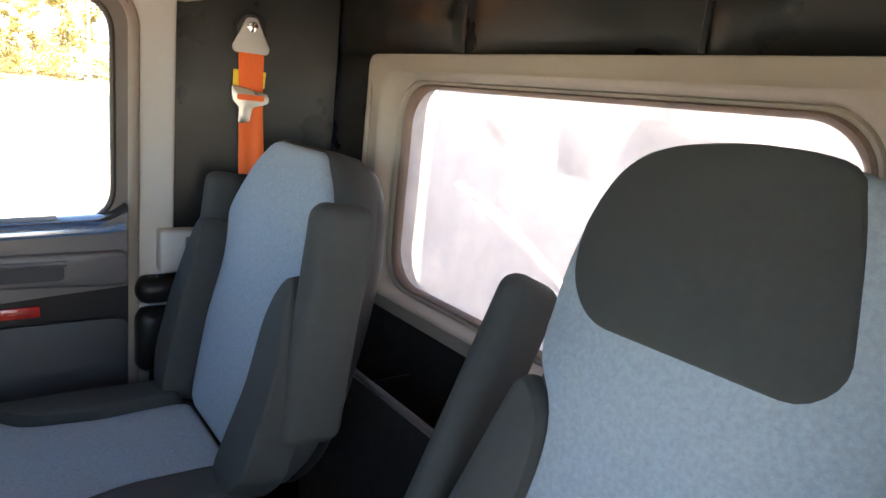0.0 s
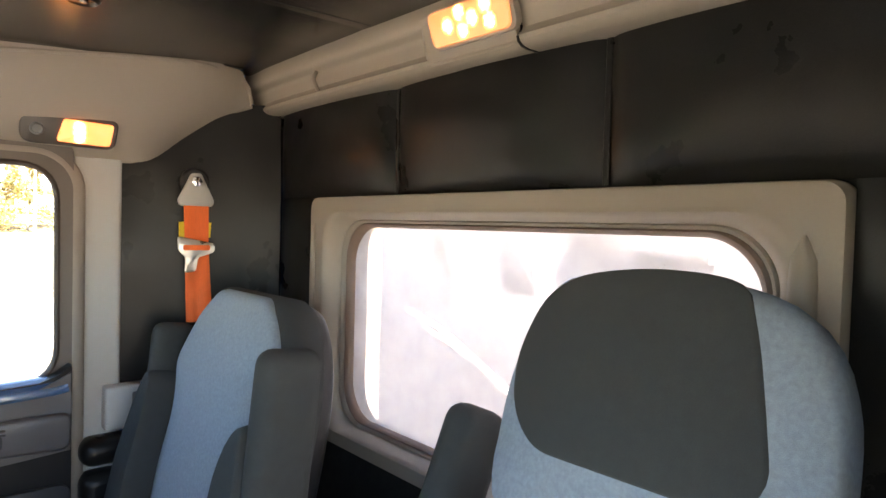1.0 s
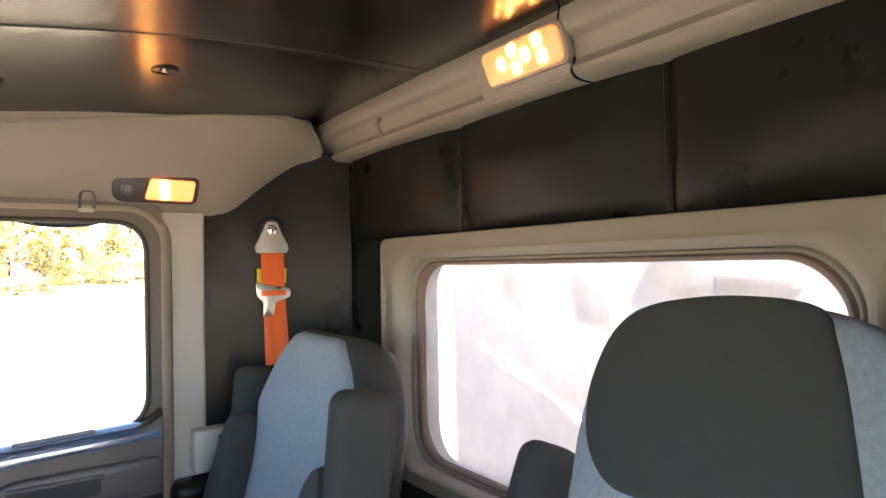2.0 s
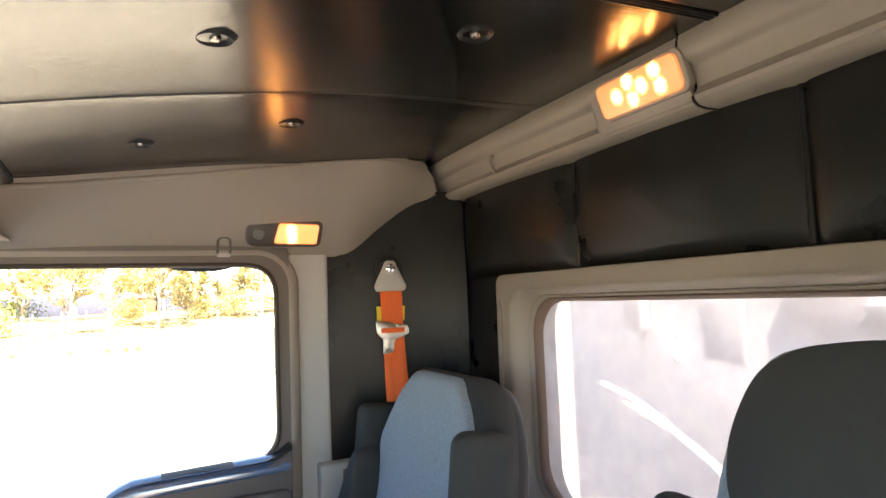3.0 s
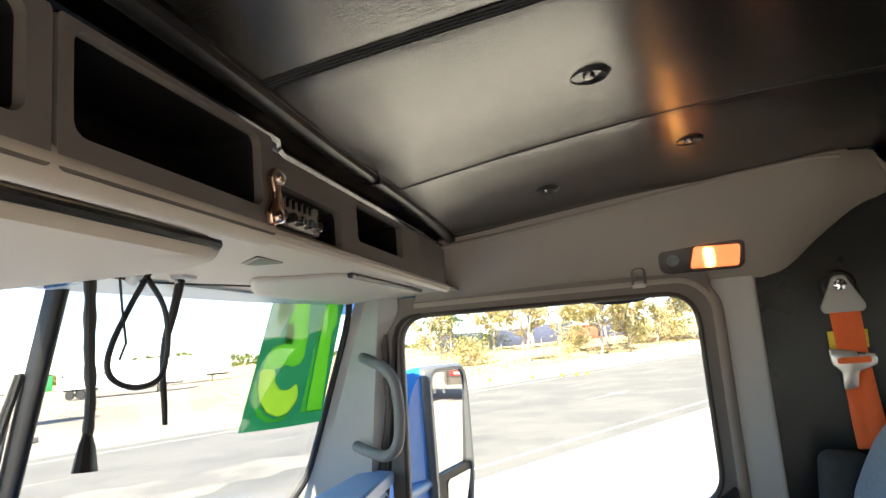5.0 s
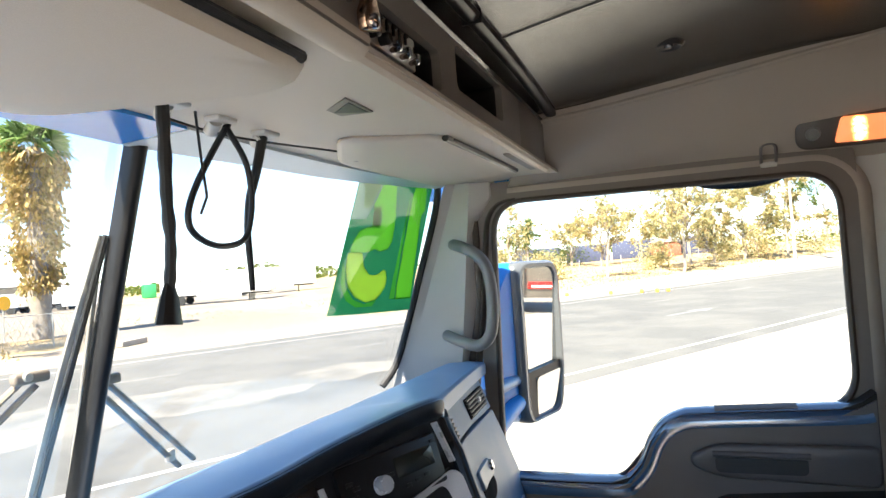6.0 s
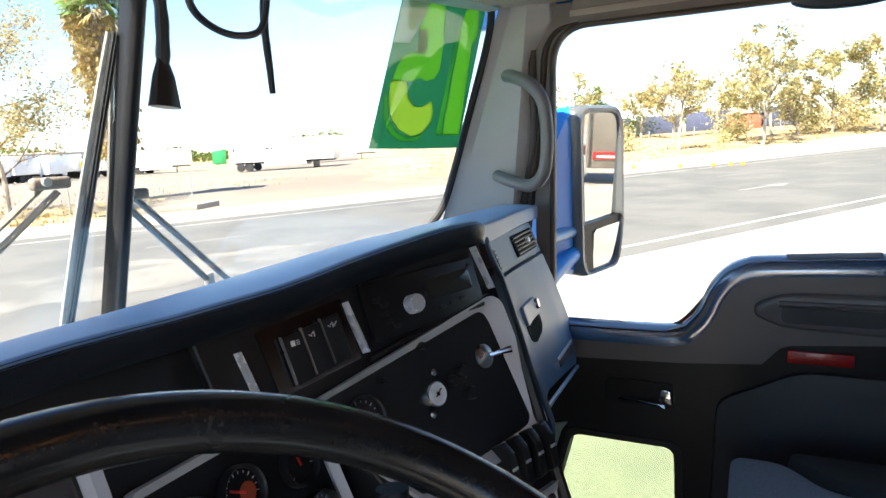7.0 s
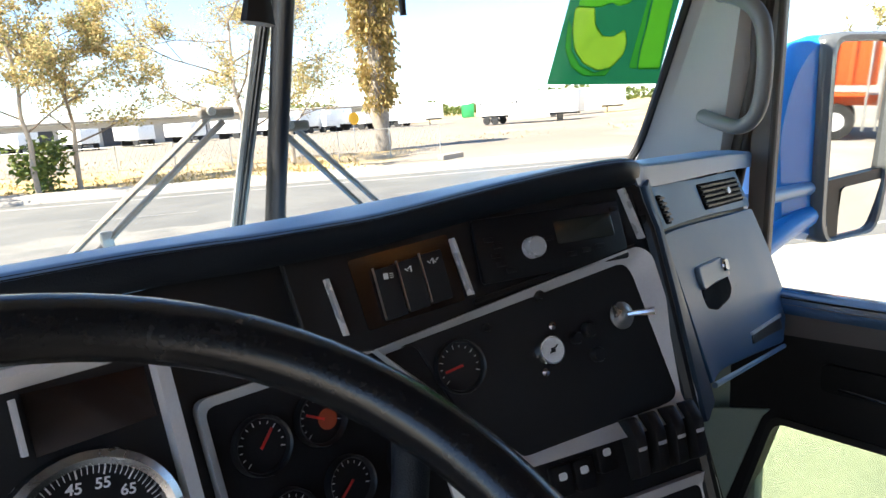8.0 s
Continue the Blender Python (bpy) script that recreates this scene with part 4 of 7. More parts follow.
def gslab(name, pts, d, thick, mat, parent, label="", r=0.0):
    """A soft-edged plate that follows the passenger face; pts are its corners in x and z."""
    o = resample(round_poly(pts, r, 4) if r else pts, 96)
    ca, cb = sum(p[0] for p in o) / len(o), sum(p[1] for p in o) / len(o)

    def at(a, b, e, h):
        l = max(1e-6, math.hypot(a - ca, b - cb))
        k = max(0.0, 1 - e / l)
        return gface(ca + (a - ca) * k, cb + (b - cb) * k, d + thick * h)
    rings = [[at(a, b, e, h) for a, b in o] for e, h in ((0, -1.0), (0, 0.4), (0.0012, 0.8), (0.003, 1.0))]
    rings += [[gface(ca + (a - ca) * k, cb + (b - cb) * k, d + thick) for a, b in o] for k in (0.85, 0.7, 0.55, 0.4, 0.25, 0.1, 0.01)]
    return part(name, loft(rings, False), mat, parent, label)


part("passenger_face", sheet(lambda u, v: gface(0.29 + 0.55 * u - 0.06 * v * u, 1.088 - 0.035 * u - (0.255 + 0.05 * u) * v, -0.016), 24, 18, 0.004), DARK, dash, "black gap behind the glove box")
strip = gslab("vent_strip", [(0.300, 1.091), (0.53, 1.076), (0.775, 1.060), (0.812, 0.9875), (0.55, 1.0125), (0.303, 1.034)], -0.002, 0.006, DASH, dash, "grey vent strip", 0.004)
glove = gslab("glove_box", [(0.304, 1.029), (0.55, 1.0075), (0.814, 0.9825), (0.842, 0.93), (0.862, 0.886), (0.882, 0.81), (0.876, 0.775), (0.765, 0.737), (0.53, 0.786), (0.308, 0.833)], -0.002, 0.007, DASH, dash, "grey glove box lid", 0.006)


def vent(tl, tr, br, bl):
    fr = gslab("vent", [tl, tr, br, bl], 0.004, 0.002, VENTBLACK, strip, "black slatted air vent", 0.004)
    a, b, c, e = (Vector(q) for q in (tl, tr, br, bl))
    for i in range(5):
        k = 0.13 + 0.185 * i
        l, r = a.lerp(e, k).lerp(b.lerp(c, k), 0.03), a.lerp(e, k).lerp(b.lerp(c, k), 0.97)
        part("slat", loft([[gface(q.x, q.y + h, d) for h, d in ((-0.0022, 0.005), (-0.0016, 0.0092), (0.0010, 0.0096), (0.0024, 0.006))] for q in [l.lerp(r, j / 4) for j in range(5)]]), DARK, fr)
    if (b - a).length > 0.1:
        q = (a + c) / 2 + Vector((0.022, 0))
        part("tab", prism(rrect(-0.009, -0.006, 0.009, 0.006, 0.003, 3), 0.004, 0.013, "z", 0.002, 2, Matrix.Translation(gface(q.x, q.y)) @ GN.to_track_quat("Z", "Y").to_matrix().to_4x4()), SILVER, fr, "pale thumb tab")


vent((0.520, 1.066), (0.757, 1.050), (0.772, 1.004), (0.535, 1.023))
vent((0.322, 1.077), (0.347, 1.075), (0.362, 1.033), (0.336, 1.036))
gslab("latch_well", [(0.405, 0.930), (0.548, 0.918), (0.558, 0.893), (0.530, 0.882), (0.460, 0.883), (0.412, 0.900)], 0.004, 0.0022, VENTBLACK, glove, "dark latch recess", 0.012)
latch = gslab("latch", [(0.402, 0.960), (0.535, 0.948), (0.553, 0.914), (0.407, 0.926)], 0.005, 0.006, LATCHGREY, glove, "grey paddle latch", 0.010)
part("lock", lathe([(0, 0.004), (0.0095, 0.004), (0.0115, 0.0), (0.0115, -0.004)], 16, Matrix.Translation(gface(0.530, 0.935, 0.012)) @ GN.to_track_quat("Z", "Y").to_matrix().to_4x4()), CHROME, latch, "round chrome lock")
gslab("badge", [(0.590, 0.804), (0.792, 0.774), (0.784, 0.757), (0.582, 0.792)], 0.004, 0.003, DARK, glove, "small dark plate", 0.003)
gslab("badge_edge", [(0.588, 0.810), (0.798, 0.781), (0.796, 0.776), (0.587, 0.805)], 0.004, 0.005, SILVER, glove, "thin bright strip")
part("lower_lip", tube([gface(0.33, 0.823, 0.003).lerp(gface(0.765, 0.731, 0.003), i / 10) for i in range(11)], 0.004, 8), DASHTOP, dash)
part("knee_panel", loft([[V(0.26, 0.335, 0.86), V(0.26, 0.37, 0.70), V(0.28, 0.55, 0.66), V(0.28, 0.6, 0.86)], [V(0.82, 0.47, 0.76), V(0.82, 0.53, 0.68), V(0.82, 0.62, 0.66), V(0.82, 0.66, 0.76)]]), DARK, dash, "dark panel under the glove box")
part("firewall", B((0.0, 0.93, 0.45), (1.8, 0.03, 0.8)), DARK, dash)
HEIGHTS = (0.054, 0.035, 0.015, 0.0, -0.08, -0.15, -0.24, -0.34)
part("edge_pillar", loft([[PM @ V(a, b, d) for a, d in ((0.160, -0.05), (0.160, 0.002 - 0.008 * ease01((b + 0.02) / 0.07)), (0.165, 0.008 - 0.012 * ease01((b + 0.02) / 0.07)), (0.171, 0.008 - 0.012 * ease01((b + 0.02) / 0.07)), (0.175, 0.004 - 0.011 * ease01((b + 0.02) / 0.07)), (0.176, -0.05))] for b in HEIGHTS]), DARK, dash, "black vertical edge strip")
part("corner_round", loft([[PM @ V(0.177, b, -0.04), PM @ V(0.1775, b, -0.010 * ease01((b + 0.02) / 0.07)), PM @ V(0.183, b, 0.003 - 0.012 * ease01((b + 0.02) / 0.07)), PM @ V(0.190, b, -0.001 - 0.010 * ease01((b + 0.02) / 0.07)), gface(0.296, 1.055 + 0.94 * b, 0.003).lerp(PM @ V(0.190, b, -0.001), 0.4) + V(0.003, -0.003, 0), gface(0.297, 1.055 + 0.94 * b, 0.002), gface(0.299, 1.055 + 0.94 * b, -0.02)] for b in (0.054, 0.035, 0.015, 0.0, -0.08, -0.15, -0.2, -0.236)]), material("dark blue grey corner", (0.026, 0.055, 0.095), 0.4, var=0.1, scale=6, grain=0.12, grain_scale=900, spec=0.35), dash, "rounded dark corner beside the glove box")


def pslab(name, a0, b0, a1, b1, lo, hi, mat, parent, label="", r=0.004, bev=0.0015, m=None):
    return part(name, prism(rrect(a0, b0, a1, b1, r, 4), lo, hi, "z", bev, 2, PM if m is None else m), mat, parent, label)


stack = part("centre_panel_body", prism(round_poly([(-0.27, 0.036), (-0.15, 0.042), (-0.06, 0.056), (0.17, 0.066), (0.19, -0.34), (-0.05, -0.34), (-0.10, -0.20), (-0.15, -0.078), (-0.255, -0.068)], 0.006), -0.12, -0.006, "z", 0.002, 1, PM), DARK, dash, "black centre stack")
for a, b0, b1, sl in ((-0.229, -0.054, 0.003, 0.010), (-0.0905, -0.038, 0.024, 0.010), (0.1415, -0.010, 0.053, 0.013)):
    part("trim_bar", loft([[PM @ V(a + k * sl + da, b1 + (b0 - b1) * k, d) for da, d in ((-0.0028, -0.006), (-0.0016, 0.004), (0.0016, 0.004), (0.0028, -0.006))] for k in (0.0, 0.5, 1.0)]), BRIGHT, stack, "bright silver bar")
part("wood_inlay", prism(round_poly([(-0.205, 0.018), (-0.094, 0.030), (-0.088, -0.042), (-0.196, -0.054)], 0.003), -0.008, -0.003, "z", 0, 1, PM), WOOD, stack, "dark glossy wood veneer")
for i in range(3):
    a = -0.1815 + 0.0255 * i
    b = 0.004 + 0.004 * i
    sw = part("rocker_switch", prism(round_poly([(a, b), (a + 0.0235, b + 0.003), (a + 0.0275, b - 0.049), (a + 0.004, b - 0.052)], 0.002), -0.004, 0.004, "z", 0.0012, 2, PM), DARK, stack, "black rocker switch with a pale symbol")
    part("switch_divider", loft([[PM @ V(a - 0.001 + k * 0.0045 + da, b + 0.002 - 0.052 * k, d) for da, d in ((-0.0006, 0.0), (-0.0005, 0.0045), (0.0005, 0.0045), (0.0006, 0.0))] for k in (0.0, 1.0)]), STEEL, stack, "thin pale divider")
    c = PM @ Matrix.Translation((a + 0.0125, b - 0.008, 0.0045))
    bars = bmesh.new()
    if i == 0:
        box(bars, (-0.002, 0, 0), (0.005, 0.006, 0.0006))
        for k in (-1, 0, 1):
            box(bars, (0.004, k * 0.002, 0), (0.004, 0.0009, 0.0006))
    else:
        for k in range(2 + 2 * (i - 1)):
            box(bars, (-0.005 + 0.0032 * k, 0.001 if k % 2 else -0.001, 0), (0.0042, 0.0011, 0.0006), m=Matrix.Rotation(0.7 if k % 2 else -0.7, 3, "Z"))
        box(bars, (0.0, -0.0005, 0), (0.0013, 0.006, 0.0006))
    bars.transform(c)
    part("symbol", bars, WHITE, sw, "pale printed symbol", 0)
radio = pslab("radio", -0.066, -0.030, 0.128, 0.040, -0.004, 0.003, GAUGEBACK, stack, "black single slot radio", 0.004)
pslab("display", 0.034, -0.001, 0.114, 0.026, 0.002, 0.004, material("grey display", (0.022, 0.025, 0.02), 0.25, var=0.1), radio, "unlit grey display")
part("knob", lathe([(0.012, 0.0), (0.012, 0.012), (0.0105, 0.015), (0.0, 0.0155)], 28, PM @ Matrix.Translation((0, 0, 0.003))), BRIGHT, radio, "round brushed silver knob")
for k, (a, b) in enumerate(((-0.05, 0.016), (-0.04, 0.008), (-0.045, -0.002), (-0.04, -0.012), (-0.03, -0.02), (0.024, 0.008), (0.12, 0.03), (0.05, -0.014), (0.07, -0.012), (0.09, -0.010))):
    pslab("key", a - 0.006, b - 0.0025, a + 0.006, b + 0.0025, 0.002, 0.0045, DARK, radio, "", 0.001, 0.0005)
part("radio_rail", tube([PM @ V(-0.08 + 0.22 * i / 6, -0.046 + 0.028 * i / 6, 0.0) for i in range(7)], 0.0035, 6), DARK, stack)
# silver-edged gauge panel
bz_o = round_poly([(-0.195, -0.073), (0.140, -0.018), (0.158, -0.030), (0.176, -0.214), (0.150, -0.224), (-0.060, -0.224)], [0.004, 0.012, 0.012, 0.014, 0.014, 0.004], 5)
bz_i = round_poly([(-0.184, -0.080), (0.113, -0.040), (0.122, -0.046), (0.150, -0.190), (0.142, -0.198), (-0.055, -0.212)], [0.004, 0.010, 0.010, 0.010, 0.010, 0.004], 5)
bezel = part("gauge_bezel", frame_of(*matched(bz_o, bz_i, 48), -0.02, 0.006, "z", 0.016), SILVER, stack, "satin silver gauge panel surround")
bezel.data.transform(PM)
part("gauge_panel", prism(bz_i, -0.03, -0.010, "z", 0, 1, PM), GAUGEBACK, stack, "black gauge panel")


def gauge(m, a, b, r, needle, parent, ring=DARK, face=GAUGEBACK, marks=True, name="gauge", label="round dial with a red needle"):
    """A round dial: ring, face, ticks and needle."""
    g = part(name, lathe([(r * 0.86, 0.002), (r * 0.9, 0.010), (r * 0.97, 0.012), (r, 0.009), (r * 1.02, 0.0)], 32, m @ Matrix.Translation((a, b, -0.004))), ring, parent, label)
    part("face", lathe([(0.0, 0.0035), (r * 0.88, 0.0035), (r * 0.88, 0.0)], 28, m @ Matrix.Translation((a, b, -0.004))), face, g)
    if marks:
        ticks = bmesh.new()
        for k in range(13):
            an = radians(220 - 20 * k)
            box(ticks, (r * 0.74 * math.cos(an), r * 0.74 * math.sin(an), 0.004), (r * (0.16 if k % 3 == 0 else 0.09), r * 0.03, 0.0005), m=Matrix.Rotation(an, 3, "Z"))
        ticks.transform(m @ Matrix.Translation((a, b, -0.004)))
        part("scale", ticks, WHITE, g, "white scale marks", 0)
    an = radians(needle)
    nd = B((r * 0.25 * math.cos(an), r * 0.25 * math.sin(an), 0.006), (r * 0.75, r * 0.09, 0.0012), m=Matrix.Rotation(an, 3, "Z"))
    nd.transform(m @ Matrix.Translation((a, b, -0.004)))
    part("needle", nd, RED, g, "red needle", 0)
    return g


gauge(PM @ Matrix.Translation((0, 0, -0.006)), -0.108, -0.108, 0.028, 190, stack)
air = part("air_gauge", lathe([(0.0165, -0.01), (0.0165, 0.006), (0.015, 0.009), (0.0, 0.009)], 28, PM @ Matrix.Translation((-0.002, -0.113, -0.004))), CHROME, stack, "small white air gauge in a chrome ring")
part("face", lathe([(0.0, 0.0098), (0.0135, 0.0098), (0.0135, 0.009)], 24, PM @ Matrix.Translation((-0.002, -0.113, -0.004))), WHITE, air, "white dial")
nb = B((0.001, 0.001, 0.0102), (0.014, 0.0014, 0.0006), m=Matrix.Rotation(0.6, 3, "Z"))
box(nb, (0, 0, 0.0102), (0.005, 0.005, 0.0006))
nb.transform(PM @ Matrix.Translation((-0.002, -0.113, -0.004)))
part("needle", nb, DARK, air, "dark needle", 0)
for a, b in ((0.008, -0.088), (-0.012, -0.135)):
    part("ear", lathe([(0.0045, 0), (0.0045, 0.006), (0.0, 0.007)], 12, PM @ Matrix.Translation((a, b, -0.008))), CHROME, air)
for a, b, r in ((0.035, -0.107, 0.007), (0.054, -0.101, 0.009), (0.058, -0.130, 0.009), (0.0, -0.052, 0.005), (-0.07, -0.075, 0.004)):
    part("knob", lathe([(r, -0.004), (r, 0.008), (r * 0.8, 0.011), (0, 0.011)], 16, PM @ Matrix.Translation((a, b, -0.008))), DARK, stack, "small black push knob")
key = part("ignition_switch", lathe([(0.016, -0.004), (0.016, 0.004), (0.012, 0.007), (0.006, 0.009), (0, 0.009)], 20, PM @ Matrix.Translation((0.104, -0.094, -0.008))), STEEL, stack, "metal lever switch")
part("lever", tube([PM @ V(0.106, -0.094, 0.004), PM @ V(0.118, -0.0945, 0.016), PM @ V(0.128, -0.095, 0.024)], lambda t: 0.003 + 0.002 * t, 8), CHROME, key, "chrome lever")
# lower switch row
for i in range(4):
    a = 0.074 + 0.0275 * i
    pd = part("paddle_switch", prism(round_poly([(-0.208, -0.012), (-0.204, 0.010), (-0.225, 0.020), (-0.268, 0.014), (-0.275, -0.012)], 0.005), a - 0.0075, a + 0.0075, "x", 0.002, 2, PM), DARK, stack, "black paddle switch")
    pslab("plate", a - 0.006, -0.240, a + 0.006, -0.232, 0.014, 0.0185, SILVER, pd, "pale mark", 0.002, 0.0005)
for a, b in ((0.037, -0.236), (0.005, -0.246), (-0.022, -0.246)):
    bt = pslab("push_button", a - 0.012, b - 0.018, a + 0.012, b + 0.014, -0.008, 0.004, GAUGEBACK, stack, "square black button with a pale symbol", 0.003)
    pslab("symbol", a - 0.005, b - 0.001, a + 0.005, b + 0.007, 0.003, 0.0046, WHITE, bt, "pale symbol", 0.0025, 0.0)
lo_o, lo_i = matched(rrect(-0.06, -0.345, 0.176, -0.288, 0.012, 4), rrect(-0.05, -0.345, 0.158, -0.302, 0.008, 4), 40)
lb = part("lower_bezel", frame_of(lo_o, lo_i, -0.02, 0.004, "z", 0.010), SILVER, stack, "satin silver lower surround")
lb.data.transform(PM)

# instrument cluster
cluster = part("instrument_panel", prism(round_poly([(-0.42, 0.108), (0.13, 0.108), (0.14, 0.008), (0.235, 0.002), (0.25, -0.25), (-0.42, -0.25)], 0.01), -0.08, -0.012, "z", 0, 1, CM), DARK, dash, "black instrument cluster")
for a0, a1, b0, b1, w in ((-0.023, -0.025, 0.05, -0.14, 0.0065), (-0.1265, -0.127, 0.050, 0.008, 0.002)):
    part("trim_bar", loft([[CM @ V(a + da, b, d) for da, d in ((-w, -0.012), (-w * 0.8, 0.004), (w * 0.8, 0.004), (w, -0.012))] for a, b in ((a0, b0), (a1, b1))]), SILVER, cluster, "satin silver bar")
part("wood_inlay", prism([(-0.12, 0.052), (-0.034, 0.046), (-0.034, 0.004), (-0.12, 0.004)], -0.014, -0.010, "z", 0, 1, CM), WOOD, cluster, "dark glossy wood veneer")
part("top_band", loft([[CM @ V(a, b, d) for b, d in ((0.056, -0.01), (0.066, 0.004), (0.072, 0.004), (0.078, -0.01))] for a in (-0.30, -0.13, -0.04)]), SILVER, cluster, "pale band along the top")
c2o = round_poly([(-0.006, 0.005), (0.226, 0.000), (0.238, -0.2), (-0.006, -0.2)], 0.012, 4)
c2i = round_poly([(0.002, -0.004), (0.219, -0.009), (0.228, -0.195), (0.002, -0.195)], 0.010, 4)
gb = part("gauge_bezel", frame_of(c2o, c2i, -0.02, 0.002, "z", 0.008), SILVER, cluster, "satin silver gauge panel surround")
gb.data.transform(CM)
part("gauge_panel", prism(c2i, -0.03, -0.010, "z", 0, 1, CM), GAUGEBACK, cluster, "black gauge panel")
CG = CM @ Matrix.Translation((0, 0, -0.006))
gauge(CG, 0.042, -0.052, 0.027, 45, cluster)
amber = gauge(CG, 0.103, -0.050, 0.026, 150, cluster, label="round dial with a dull amber reflection")
# amber sun reflection on the dial, drawn as a faintly glowing disc
part("reflection_spot", lathe([(0.0, 0.0045), (0.010, 0.0045), (0.010, 0.0)], 18, CG @ Matrix.Translation((0.110, -0.053, -0.004))), glow("amber dial reflection", (0.8, 0.12, 0.03), 0.012), amber, "dull amber reflection as a glowing disc")
gauge(CG, 0.115, -0.118, 0.026, 215, cluster)
gauge(CG, 0.050, -0.122, 0.026, 60, cluster)
gauge(CG, 0.183, -0.060, 0.025, 100, cluster)
gauge(CG, 0.188, -0.122, 0.026, 140, cluster, face=material("pale dial", (0.10, 0.10, 0.105), 0.4), label="round dial with a pale grey face")
# speedometer
SP = CM @ Matrix.Translation((-0.100, -0.068, -0.006))
sp = part("speedometer", lathe([(0.052, -0.002), (0.055, 0.010), (0.060, 0.013), (0.066, 0.010), (0.068, -0.004)], 48, SP), SPEEDRING, cluster, "speedometer with a bright metal ring")
part("face", lathe([(0.0, 0.0), (0.054, 0.0), (0.054, -0.004)], 40, SP), GAUGEBACK, sp)
tk = bmesh.new()
for k in range(61):
    an = radians(225 - 4.5 * k)
    big = k % 5 == 0
    box(tk, (0.0505 * math.cos(an), 0.0505 * math.sin(an), 0.0006), (0.007 if big else 0.0045, 0.0012 if big else 0.0006, 0.0004), m=Matrix.Rotation(an, 3, "Z"))
tk.transform(SP)
part("scale", tk, WHITE, sp, "white scale marks", 0)
for n, an in (("35", 123), ("45", 95), ("55", 67), ("65", 39)):
    words("numeral", n, 0.0115, WHITE, sp, SP @ Matrix.Translation((0.0405 * math.cos(radians(an)), 0.0405 * math.sin(radians(an)), 0.0008)) @ Matrix.Rotation(radians(-14), 4, "Z"), 0.0002)
words("unit", "MPH", 0.0055, WHITE, sp, SP @ Matrix.Translation((0.004, 0.016, 0.0008)))

# steering wheel and column
wheel = thing("steering_wheel", "black leather steering wheel worn shiny on its rim", "steering wheel")
WC, WA = V(-0.4865, 0.1284, 1.0), 1.007
WN = V(0, -math.cos(WA), math.sin(WA))
WU = V(0, math.sin(WA), math.cos(WA))
LEATHER = material("worn black leather", (0.014, 0.0135, 0.0135), 0.24, var=0.15, scale=30, grain=0.04, grain_scale=300)
part("rim", tube([WC + V(1, 0, 0) * 0.235 * math.cos(2 * math.pi * i / 84) + WU * 0.235 * math.sin(2 * math.pi * i / 84) for i in range(84)], 0.0172, 16, True), LEATHER, wheel)
WM = basis(WC - WN * 0.05, (1, 0, 0), WU)
part("hub", lathe([(0.085, -0.03), (0.085, 0.0), (0.07, 0.022), (0.0, 0.03)], 32, WM), DARK, wheel, "round black hub")
for an in (-20, 200, 250, 290):
    dv = V(1, 0, 0) * math.cos(radians(an)) + WU * math.sin(radians(an))
    part("spoke", tube(smooth_path([WC - WN * 0.045 + dv * 0.07, WC - WN * 0.03 + dv * 0.15, WC + dv * 0.225]), 0.016, 10, flat=0.5), DARK, wheel)
column = thing("steering_column", "black steering column with a control stalk", "steering column")
part("cover", tube([WC - WN * 0.08, WC - WN * 0.25, WC - WN * 0.42], 0.06, 16), DARK, column)
part("stalk", tube(smooth_path([V(-0.43, 0.20, 0.885), V(-0.32, 0.24, 0.895), V(-0.262, 0.257, 0.925), V(-0.243, 0.262, 0.965), V(-0.236, 0.265, 1.004)]), 0.0125, 12), BROW, column, "dark control stalk")

# ==== overhead console ====
console = thing("overhead_console", "taupe plastic overhead console with open bins", "console")


def ring_face(name, x0, x1, z0, z1, hx0, hx1, hz0, hz1, y, parent, depth=0.012):
    """Console front with a hole, and the dark bin behind it."""
    o, i = matched(rrect(x0, z0, x1, z1, 0.006, 4), rrect(hx0, hz0, hx1, hz1, 0.012, 5), 60)
    f = part(name, frame_of([(a, b) for a, b in o], [(a, b) for a, b in i], y, y + depth, "y"), CONSOLE, parent)
    part("bin", frame_of([(a, b) for a, b in matched(rrect(hx0 - 0.003, hz0 - 0.003, hx1 + 0.003, hz1 + 0.003, 0.012, 5), rrect(hx0, hz0, hx1, hz1, 0.012, 5), 60)[0]], matched(rrect(hx0 - 0.003, hz0 - 0.003, hx1 + 0.003, hz1 + 0.003, 0.012, 5), rrect(hx0, hz0, hx1, hz1, 0.012, 5), 60)[1], y + depth, y + 0.10, "y"), GAUGEBACK, f, "dark open bin")
    part("bin_back", B(((hx0 + hx1) / 2, y + 0.104, (hz0 + hz1) / 2), (hx1 - hx0 + 0.02, 0.008, hz1 - hz0 + 0.02)), GAUGEBACK, f)
    return f


FY = 0.288


ring_face("driver_bin", -0.475, -0.182, 1.538, 1.652, -0.462, -0.208, 1.566, 1.645, FY - 0.022, console, depth=0.010)
ring_face("driver_bin", -0.85, -0.48, 1.538, 1.652, -0.80, -0.50, 1.566, 1.645, FY - 0.022, console, depth=0.010)
part("bin_side", B((-0.187, FY - 0.004, 1.595), (0.010, 0.03, 0.112), 0.003), CONSOLE, console)
ring_face("radio_bay", -0.178, 0.098, 1.545, 1.652, -0.150, 0.066, 1.559, 1.613, FY, console)
ring_face("side_bin", 0.098, 0.50, 1.545, 1.655, 0.130, 0.375, 1.580, 1.643, FY, console)
part("end_panel", B((0.62, FY + 0.02, 1.60), (0.236, 0.04, 0.11), 0.006), CONSOLE, console)
